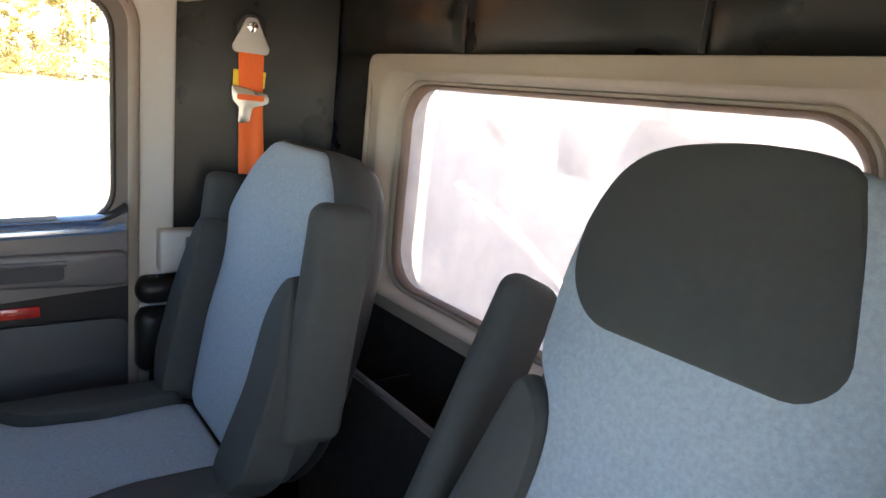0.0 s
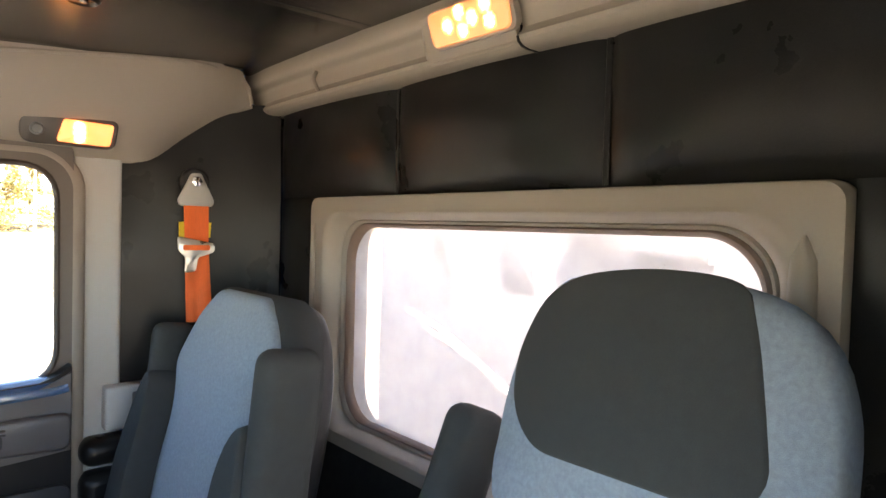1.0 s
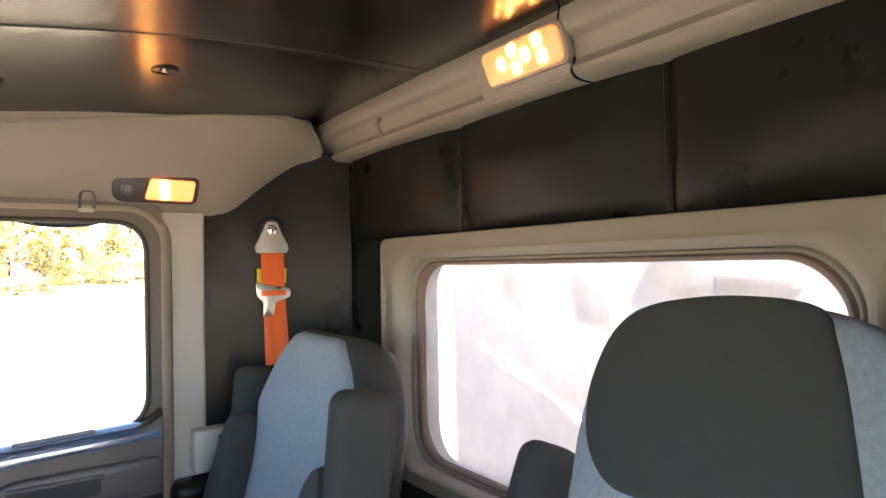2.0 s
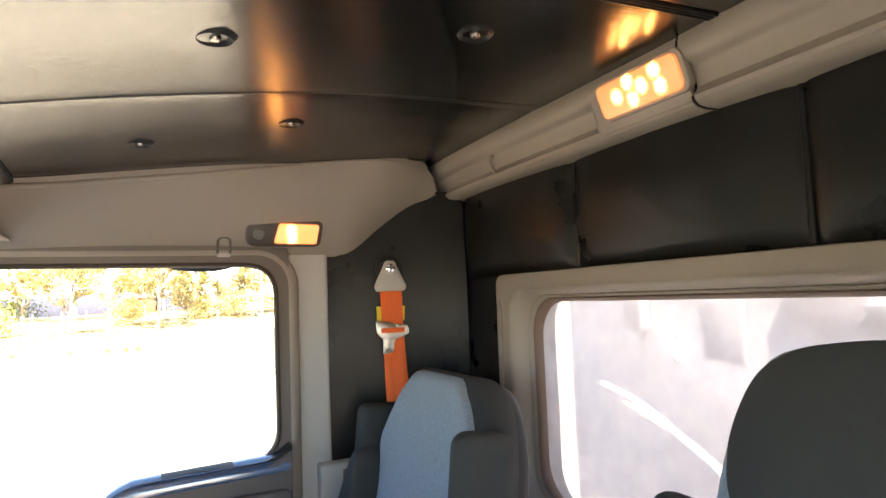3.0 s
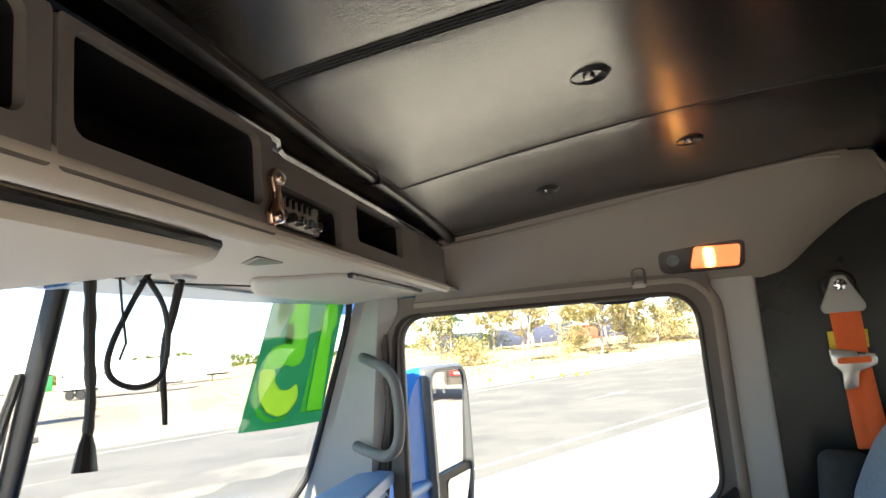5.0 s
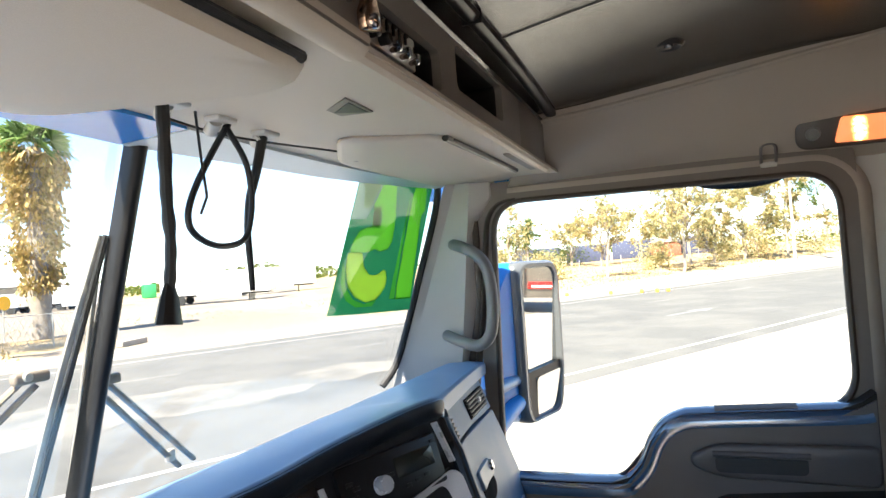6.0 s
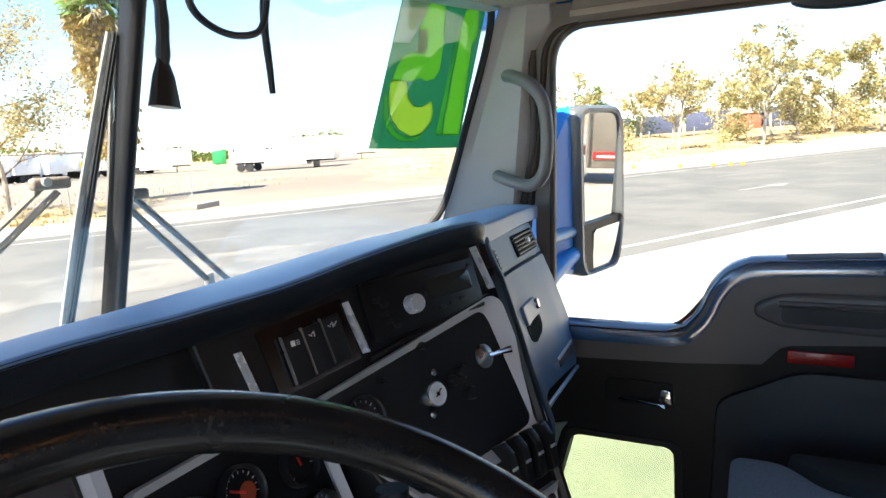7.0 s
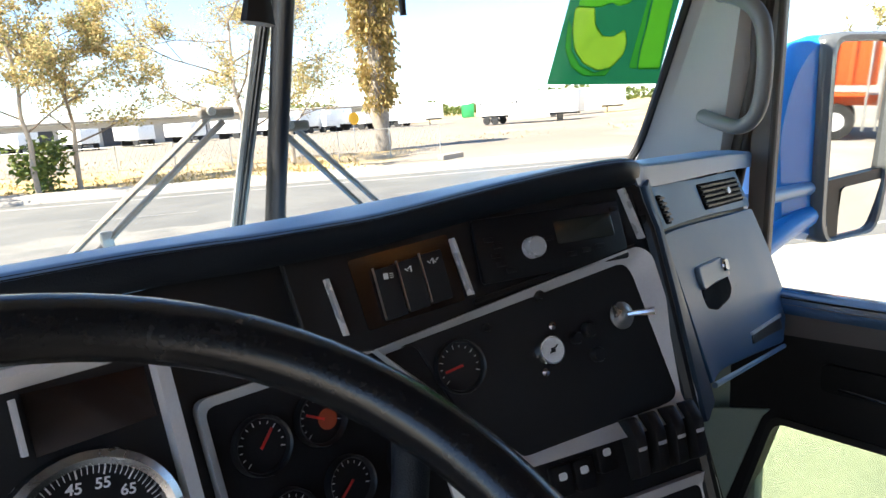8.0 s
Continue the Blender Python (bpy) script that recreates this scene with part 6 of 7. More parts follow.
part("stay", tube([V(1.118, 0.58, 0.96), V(1.116, 0.58, 1.10)], 0.0055, 8), RUBBER, mirror, "thin black stay")
part("mount", B((0.955, 0.63, 0.87), (0.04, 0.07, 0.20), 0.012, 3), DARK, mirror, "dark mounting foot")
spot = thing("look_down_mirror", "small oval convex mirror hung over the door window", "mirror")
SM = basis((1.06, -0.135, 1.515), (0, -1, 0), (-0.80, 0, -0.60))
dish = [(math.cos(math.pi * 2 * i / 28), math.sin(math.pi * 2 * i / 28)) for i in range(28)]
part("shell", loft([[SM @ V(0.108 * k * a, 0.052 * k * b, h) for a, b in dish] for k, h in ((1.0, 0.0), (0.97, -0.012), (0.8, -0.026), (0.4, -0.034))]), PADGREY, spot, "dark grey shell")
part("glass", loft([[SM @ V(0.104 * k * a, 0.049 * k * b, h) for a, b in dish] for k, h in ((1.0, 0.0), (0.98, 0.004), (0.75, 0.011), (0.4, 0.015), (0.05, 0.017))]), MIRROR, spot)
part("rim", tube([SM @ V(0.107 * a, 0.051 * b, 0.001) for a, b in dish], 0.004, 8, True), RUBBER, spot)
part("bracket", tube([V(1.07, -0.135, 1.535), V(1.03, -0.135, 1.60), V(0.95, -0.135, 1.62)], 0.010, 8), RUBBER, spot)
hood = thing("cab_nose", "blue painted cowl and sides of the truck ahead of the windscreen", "truck body", kind="structure")
part("cowl", sheet(lambda u, v: V(-0.95 + 1.9 * u, 0.88 - 0.16 * abs(2 * u - 1) ** 3 + 0.14 * v, 0.93 - 0.10 * v), 20, 5, 0.02), DARK, hood, "dark cowl under the wipers")
for sg in (1, -1):
    part("cowl_side", B((sg * 0.955, 0.72, 0.33), (0.03, 0.42, 0.70), 0.01), BLUE, hood)
part("header", sheet(lambda u, v: V(-0.9 + 1.8 * u, ws(min(0.85, abs(-0.9 + 1.8 * u)), 1.57) + 0.012 - 0.05 * v, 1.568 + 0.18 * v), 24, 4, 0.02), BLUE, hood, "blue painted roof front above the windscreen")
part("door_sill", B((0.93, 0.05, 0.06), (0.06, 0.9, 0.08), 0.01), DARK, hood)
part("nose", prism(round_poly([(1.02, -0.35), (1.02, 0.62), (1.5, 0.52), (2.0, 0.40), (2.1, -0.35)], 0.1), -0.55, 0.55, "x", 0.03, 3), BLUE, hood, "blue bonnet below the sight line")
part("chassis", B((0, -1.6, -0.55), (1.0, 7.0, 0.5), 0.05), DARK, hood, "dark chassis frame")
for sx in (-0.86, 0.86):
    for y in (1.3, -3.8):
        part("tyre", lathe([(0.3, -0.14), (0.5, -0.14), (0.53, -0.1), (0.53, 0.1), (0.5, 0.14), (0.3, 0.14)], 28, Matrix.Translation((sx, y, -0.77)) @ Matrix.Rotation(radians(90), 4, "Y")), RUBBER, hood)

# wipers
BLADE = material("dull steel blade", (0.46, 0.43, 0.385), 0.38, metal=0.4, var=0.15, scale=20)
ARMS = material("weathered wiper arm", (0.23, 0.19, 0.15), 0.45, metal=0.2, var=0.2, scale=20)
for side, top, low, joint, feet in ((-1, V(-0.010, 0.793, 1.416), V(-0.070, 0.904, 1.0), V(-0.085, 0.846, 1.229), ((-0.297, 0.91, 1.042), (-0.262, 0.91, 1.042))),
                                    (1, V(0.024, 0.815, 1.40), V(0.024, 0.912, 1.0), V(0.036, 0.850, 1.203), ((0.262, 0.90, 1.012), (0.225, 0.90, 1.010)))):
    wp = thing("wiper", "steel windscreen wiper parked upright with two arms", "wiper", group="windscreen wipers")
    part("blade", tube([top.lerp(low, i / 12) + V(0, 0.006 * math.sin(math.pi * i / 12), 0) for i in range(13)], 0.0062, 10, flat=0.6), BLADE, wp, "dull steel blade carrier")
    part("blade", tube([top.lerp(low, 0.05 + 0.9 * i / 12) + V(0.0135 * side * -1, 0.004, 0) for i in range(13)], 0.0048, 8, flat=0.6), BLADE, wp, "second steel strip of the blade")
    part("rubber", tube([top.lerp(low, i / 12) + V(0.0068 * side * -1, -0.004, 0) for i in range(13)], 0.0036, 6), RUBBER, wp)
    part("spine", tube([top.lerp(low, i / 12) + V(-0.002, -0.010, 0) for i in range(13)], 0.003, 6), RUBBER, wp, "black spine strip")
    part("joint", B(joint + V(0, 0.002, -0.002), (0.052, 0.014, 0.016), 0.005, 3), ARMS, wp, "hinge block of the arms")
    part("joint_pin", tube([joint + V(-0.010, -0.010, 0.0), joint + V(-0.010, 0.012, 0.0)], 0.006, 10), BLADE, wp)
    part("clip", B(joint.lerp(Vector(feet[1]), 0.86), (0.016, 0.012, 0.022), 0.003), BLADE, wp, "small grey nozzle clip")
    for k, f in enumerate(feet):
        part("arm", tube([joint + V(0.012 * k * side * -1, 0.008, -0.014 * k), Vector(f)], 0.0066, 8, flat=0.7), ARMS, wp, "slim bronze-grey arm")

# body behind the cab, seen through the dusty glass
body = thing("truck_body", "pale grey truck body behind the cab", "truck body")
KERBHOSE = material("faded grey hose", (0.55, 0.55, 0.57), 0.6, var=0.1, scale=6)
PALEGREY = material("pale grey paint", (0.46, 0.46, 0.49), 0.5, var=0.15, scale=1.5)
part("box", B((0.1, -2.95, 0.9), (2.7, 2.6, 2.4), 0.02), PALEGREY, body)
FITTING = material("grey body fitting", (0.26, 0.26, 0.29), 0.5, var=0.15, scale=4)
for i in range(4):
    part("seam", B((-1.05 + 0.68 * i, -1.6505, 0.9), (0.02, 0.003, 2.3)), FITTING, body, "panel seam")
for x, z, w, h, dp in ((0.99, 1.305, 0.09, 0.13, 0.05), (0.04, 1.307, 0.22, 0.04, 0.05), (0.26, 1.31, 0.26, 0.11, 0.015), (0.62, 1.245, 0.16, 0.19, 0.012)):
    part("fitting", B((x, -1.65 + dp / 2, z), (w, dp, h), 0.006), FITTING, body, "grey fitting on the body face")
for k, (r, pts) in enumerate(((0.013, ((0.92, 1.07), (0.75, 1.03), (0.59, 0.96), (0.415, 0.873), (0.28, 0.76), (0.22, 0.52))), (0.010, ((0.86, 1.01), (0.70, 0.965), (0.54, 0.895), (0.37, 0.80), (0.25, 0.68), (0.20, 0.52))))):
    part("hose", tube(smooth_path([V(x, -1.40 - 0.04 * k, z) for x, z in pts], 8), r, 8), KERBHOSE, body, "pale curved air hose")

# ==== road and ground ====
RD, RN = V(0.857, -0.515, 0), V(0.515, 0.857, 0)
G0 = -1.3


def ease(t):
    t = min(1.0, max(0.0, t))
    return t * t * (3 - 2 * t)


def rise(s, n):
    """The bank beyond the road climbs to the right."""
    return min(3.2, max(0.0, 0.03 * (s - 22))) * ease((n - 26.5) / 10) if n > 26.5 else 0.0


def road(s, n, z=0.0):
    """A point along (s) and across (n) the road."""
    return RD * s + RN * n + V(0, 0, G0 + rise(s, n) + z)


def sn(x, y):
    return RD.x * x + RD.y * y, RN.x * x + RN.y * y


def ground_at(x, y):
    s, n = sn(x, y)
    return G0 + rise(s, n)


def ground_mat(name, c1, c2, scale, rough=0.95):
    m = material(name, c1, rough, var=0.3, scale=scale, grain=0.4, grain_scale=25)
    nt = m.node_tree
    b = nt.nodes["Principled BSDF"]
    old = b.inputs["Base Color"].links[0].from_socket
    nz = nt.nodes.new("ShaderNodeTexNoise")
    nz.inputs["Scale"].default_value, nz.inputs["Detail"].default_value = scale * 0.35, 9
    tc = nt.nodes.new("ShaderNodeTexCoord")
    nt.links.new(tc.outputs["Object"], nz.inputs["Vector"])
    mr = nt.nodes.new("ShaderNodeMapRange")
    mr.inputs[1].default_value, mr.inputs[2].default_value = 0.45, 0.6
    nt.links.new(nz.outputs[0], mr.inputs[0])
    mx = nt.nodes.new("ShaderNodeMix")
    mx.data_type = "RGBA"
    nt.links.new(mr.outputs[0], mx.inputs[0])
    nt.links.new(old, mx.inputs[6])
    mx.inputs[7].default_value = (*c2, 1)
    nt.links.new(mx.outputs[2], b.inputs["Base Color"])
    return m


DRY = ground_mat("dry grass ground", (0.36, 0.25, 0.11), (0.30, 0.235, 0.15), 0.5)
ASPHALT = ground_mat("worn asphalt", (0.09, 0.087, 0.083), (0.112, 0.107, 0.10), 1.2)
LOT = ground_mat("pale lot surface", (0.205, 0.168, 0.128), (0.165, 0.135, 0.105), 0.15)
SHOULDER = ground_mat("pale gravel shoulder", (0.36, 0.325, 0.28), (0.29, 0.265, 0.23), 0.9)
KERB = material("concrete", (0.32, 0.28, 0.235), 0.9, var=0.2, scale=2, grain=0.3, grain_scale=60)
LINE = material("road paint", (0.36, 0.35, 0.33), 0.7, var=0.35, scale=3)
FADED = material("worn road paint", (0.19, 0.185, 0.175), 0.8, var=0.4, scale=4)


def gmesh(u, v):
    """One ground sheet, finer near the road."""
    s = -60 + 260 * u if 0 < u < 1 else (-1600 if u == 0 else 1600)
    n = 26.3 + 90 * v ** 2 if 0 < v < 1 else (-1600 if v == 0 else 1600)
    return road(s, n, -0.02)


struct("ground", sheet(gmesh, 40, 30), DRY, "dry yellow grass and bare ground", "ground")
struct("shoulder", sheet(lambda u, v: road(-120 + 300 * u, -30 + 38.6 * v, 0.0), 30, 10), SHOULDER, "pale dusty gravel shoulder", "ground")
struct("road", sheet(lambda u, v: road(-300 + 700 * u, 8.6 + 17.6 * v, 0.004), 40, 8), ASPHALT, "worn grey asphalt road", "road")
struct("pavement", prism([(26.2, -1.3), (26.3, -1.15), (29.0, -1.13), (29.0, -1.3)], -120, 24, "x", 0, 1, Matrix(((0.857, 0.515, 0, 0), (-0.515, 0.857, 0, 0), (0, 0, 1, 0), (0, 0, 0, 1)))), KERB, "pale concrete kerb and pavement", "pavement")
struct("verge", sheet(lambda u, v: road(24 + 180 * u, 26.2 + 6 * v, 0.015), 30, 6), KERB, "bright dusty verge", "ground")
struct("lot", sheet(lambda u, v: road(-150 + (172 + 40 * v) * u, 44 + 90 * v, 0.006), 20, 12), LOT, "pale asphalt truck lot", "ground")
struct("driveway", sheet(lambda u, v: road(7 + 16 * u + 6 * (1 - v) * (2 * u - 1), 26.2 + 18 * v, 0.012 if v > 0.02 else 0.006), 10, 8), LOT, "pale asphalt driveway", "pavement")
WORN = ground_mat("pale worn asphalt", (0.155, 0.145, 0.13), (0.105, 0.10, 0.093), 1.6)


def worn(u, v):
    """A pale broken-up strip of the near lane, ragged along both sides and running out to the right."""
    s = -60 + 74 * u
    wide = 1.9 * (1 - 0.85 * ease((s - 2) / 12)) + 0.25 * math.sin(s * 1.7) + 0.18 * math.sin(s * 4.3 + 1)
    return road(s, 15.0 + 0.2 * math.sin(s * 0.9) + wide * (2 * v - 1), 0.008)


struct("road_patch", sheet(worn, 240, 4), WORN, "pale broken strip worn into the asphalt", "road")
lines = thing("road_markings", "white painted road lines and arrows", "road marking", kind="structure")
part("edge_line", sheet(lambda u, v: road(-120 + 340 * u, 9.32 + 0.14 * v, 0.009), 40, 1), LINE, lines)
part("far_line", sheet(lambda u, v: road(-120 + 340 * u, 24.6 + 0.14 * v, 0.009), 40, 1), LINE, lines)
for i in range(22):
    s = -70 + 9 * i
    part("lane_dash", sheet(lambda u, v, s=s: road(s + 3 * u, 19.6 + 0.12 * v, 0.009), 2, 1), FADED, lines)
for s0 in (23, 44):
    ar = bmesh.new()
    ar.faces.new([ar.verts.new(road(s0 + a, 14.6 + b, 0.010)) for a, b in ((0, -0.12), (2.2, -0.12), (2.2, -0.5), (3.6, 0.0), (2.2, 0.5), (2.2, 0.12), (0, 0.12))])
    part("arrow", ar, FADED, lines, "", 0)

# ==== trees ====


def leaf_mat(name, cols, trans=0.35):
    m = bpy.data.materials.new(name)
    m.use_nodes = True
    nt = m.node_tree
    b = nt.nodes["Principled BSDF"]
    geo = nt.nodes.new("ShaderNodeNewGeometry")
    cr = nt.nodes.new("ShaderNodeValToRGB")
    cr.color_ramp.interpolation = "LINEAR"
    for i, c in enumerate(cols):
        e = cr.color_ramp.elements[i] if i < 2 else cr.color_ramp.elements.new(i / (len(cols) - 1))
        e.position, e.color = i / (len(cols) - 1), (*c, 1)
    nt.links.new(geo.outputs["Random Per Island"], cr.inputs[0])
    nt.links.new(cr.outputs[0], b.inputs["Base Color"])
    b.inputs["Roughness"].default_value = 0.6
    tl = nt.nodes.new("ShaderNodeBsdfTranslucent")
    nt.links.new(cr.outputs[0], tl.inputs[0])
    mx = nt.nodes.new("ShaderNodeMixShader")
    mx.inputs[0].default_value = trans
    nt.links.new(b.outputs[0], mx.inputs[1])
    nt.links.new(tl.outputs[0], mx.inputs[2])
    nt.links.new(mx.outputs[0], nt.nodes["Material Output"].inputs[0])
    return m


AUTUMN = leaf_mat("autumn leaves", [(0.20, 0.22, 0.09), (0.40, 0.34, 0.15), (0.55, 0.44, 0.20), (0.36, 0.24, 0.12)], 0.5)
GREEN = leaf_mat("green leaves", [(0.05, 0.09, 0.02), (0.10, 0.14, 0.03), (0.16, 0.18, 0.04)])
OLIVE = leaf_mat("olive leaves", [(0.24, 0.24, 0.10), (0.42, 0.36, 0.16), (0.55, 0.45, 0.22)], 0.5)
GOLD = leaf_mat("golden vine leaves", [(0.20, 0.17, 0.06), (0.40, 0.30, 0.10), (0.48, 0.34, 0.14), (0.26, 0.19, 0.09)])
FROND = leaf_mat("palm fronds", [(0.06, 0.12, 0.03), (0.12, 0.20, 0.05), (0.18, 0.26, 0.08)])
BARK = material("pale bark", (0.36, 0.30, 0.24), 0.9, var=0.35, scale=6, grain=0.6, grain_scale=40, stretch=(1, 1, 0.3))
TWIG = material("dark twig bark", (0.17, 0.135, 0.105), 0.9, var=0.3, scale=6, grain=0.4, grain_scale=40)
GREYBARK = material("grey palm trunk", (0.24, 0.21, 0.18), 0.95, var=0.4, scale=5, grain=0.6, grain_scale=30)


def leaves(centres, rng, size, count, spread):
    """Small leaf blades scattered round twig ends."""
    vs, fs = [], []
    for _ in range(count):
        c = centres[rng.randrange(len(centres))]
        p = c + V(rng.gauss(0, spread), rng.gauss(0, spread), rng.gauss(0, spread * 0.8))
        a = V(rng.uniform(-1, 1), rng.uniform(-1, 1), rng.uniform(-0.7, 0.7)).normalized()
        b = a.cross(V(rng.uniform(-1, 1), rng.uniform(-1, 1), rng.uniform(-1, 1))).normalized()
        k = size * rng.uniform(0.6, 1.3)
        i = len(vs)
        vs += [p - a * k, p + b * k * 0.55, p + a * k, p - b * k * 0.55]
        fs.append((i, i + 1, i + 2, i + 3))
    return vs, fs


def rod(vs, fs, pts, radii, n=4):
    """Adds a thin tapering stick to lists of corners and faces."""
    base = len(vs)
    d = (pts[-1] - pts[0]).normalized()
    a = d.cross(V(0.3, 0.5, 0.81) if abs(d.z) < 0.95 else V(1, 0, 0)).normalized()
    b = d.cross(a)
    for p, r in zip(pts, radii):
        vs += [p + a * r * math.cos(2 * math.pi * k / n) + b * r * math.sin(2 * math.pi * k / n) for k in range(n)]
    for i in range(len(pts) - 1):
        for k in range(n):
            fs.append((base + i * n + k, base + i * n + (k + 1) % n, base + (i + 1) * n + (k + 1) % n, base + (i + 1) * n + k))


def grow(vs, fs, tips, rng, p, d, length, r, level):
    """A limb that bends upward and forks into thinner ones."""
    pts, cur = [p], d
    for _ in range(3):
        cur = (cur + V(rng.gauss(0, 0.16), rng.gauss(0, 0.16), 0.05 + rng.gauss(0, 0.08))).normalized()
        pts.append(pts[-1] + cur * length / 3)
    rod(vs, fs, pts, [r, r * 0.8, r * 0.62, r * 0.45], 5 if level > 1 else 3)
    if level == 0:
        tips += pts[1:]
        return
    for k in range(4 if level > 1 else 3):
        q = rng.uniform(0.25, 1.0) if k else 1.0
        i = min(2, int(q * 3))
        s = pts[i].lerp(pts[i + 1], q * 3 - i)
        side = V(rng.gauss(0, 1), rng.gauss(0, 1), rng.gauss(0, 0.6)).normalized()
        grow(vs, fs, tips, rng, s, (cur + side * rng.uniform(0.45, 0.95)).normalized(), length * rng.uniform(0.5, 0.72), max(0.006, r * 0.5), level - 1)


def tree(x, y, height, spread, seed, mat, count=2600, size=0.11, name="tree", label="slender street tree with sparse yellowing leaves", base=0.3, trunk=0.12, parent_mat=BARK, rise=0.5):
    """Tapered trunk, limbs that fork three times and a loose crown of leaf clumps."""
    rng = random.Random(seed)
    z0 = ground_at(x, y) - 0.1
    t = thing(name, label, "tree")
    lean = V(rng.uniform(-0.06, 0.06), rng.uniform(-0.06, 0.06), 1)
    spine = [V(x, y, z0) + lean * height * 0.8 * k / 8 + V(rng.gauss(0, 0.06), rng.gauss(0, 0.06), 0) * k * 0.5 for k in range(9)]
    part("trunk", tube(smooth_path(spine, 3), lambda q: trunk * (1 - 0.85 * q) + 0.01, 8), parent_mat, t, "pale bark trunk")
    vs, fs, tips = [], [], []
    for k in range(9):
        q = base + (0.97 - base) * (k + 0.7 * rng.random()) / 9
        i = min(7, int(q * 8))
        s = spine[i].lerp(spine[i + 1], q * 8 - i)
        an = k * 2.4 + rng.uniform(-0.5, 0.5)
        ln = spread * (0.75 - 0.35 * q) * rng.uniform(0.7, 1.2)
        d = V(math.cos(an), math.sin(an), rng.uniform(rise, rise + 0.8)).normalized()
        grow(vs, fs, tips, rng, s, d, ln, trunk * 0.5 * (1 - 0.55 * q), 2)
    me = bpy.data.meshes.new("limbs")
    me.from_pydata(vs, [], fs)
    me.materials.append(TWIG)
    lo = new("limbs", me)
    lo.parent = t
    lo["label"] = "forking limbs and twigs"
    vs, fs = leaves(tips, rng, size, count, 0.10 + spread * 0.022)
    me = bpy.data.meshes.new("crown")
    me.from_pydata(vs, [], fs)
    me.materials.append(mat)
    ob = new("crown", me)
    ob.parent = t
    ob["label"] = "sparse crown of small leaves"
    return t


tree(5.1, 32.5, 11.5, 5.2, 3, AUTUMN, 15000, 0.080, base=0.26, rise=0.15)
tree(6.9, 33.2, 9.5, 5.0, 5, AUTUMN, 13000, 0.080, base=0.24, rise=0.05)
tree(15.6, 33.6, 11.5, 7.0, 8, AUTUMN, 16000, 0.078, base=0.20, rise=-0.1, trunk=0.16)
tree(18.6, 34.2, 10.5, 6.0, 9, AUTUMN, 6000, 0.078, base=0.22, rise=0.1, trunk=0.15)
tree(-2.5, 33.0, 9.5, 4.2, 28, AUTUMN, 8000, 0.10, rise=0.2)
for k, (x, y, h, sp, m, c) in enumerate(((62, 16.0, 7.4, 4.0, OLIVE, 900), (59, 6.3, 8.0, 3.4, OLIVE, 700), (64.3, -0.3, 10.0, 4.8, OLIVE, 2300), (71, -1.0, 9.0, 4.0, AUTUMN, 2300), (79, -7.0, 9.0, 4.6, OLIVE, 3800),
                                          (84, -12.0, 10.5, 5.0, AUTUMN, 4200), (104, -20.0, 15, 6.5, GREEN, 5200), (98, -26.0, 13, 6.0, OLIVE, 4600), (88, 10.0, 7.0, 5.5, AUTUMN, 3000), (94, 15.0, 6.0, 5.0, OLIVE, 2600), (92, 5.0, 6.5, 5.0, OLIVE, 2600), (96, 22.0, 7.5, 4.5, GREEN, 3000), (112, -34, 14, 6.5, AUTUMN, 4200), (110, 1, 8.5, 5.0, OLIVE, 3200), (75, -3.5, 5.0, 2.8, AUTUMN, 2200))):
    tree(x, y, h, sp * 0.95, 40 + k, m, int(c * 0.9), 0.19, label="roadside tree with thin olive and yellow leaves", base=0.18, trunk=0.16)


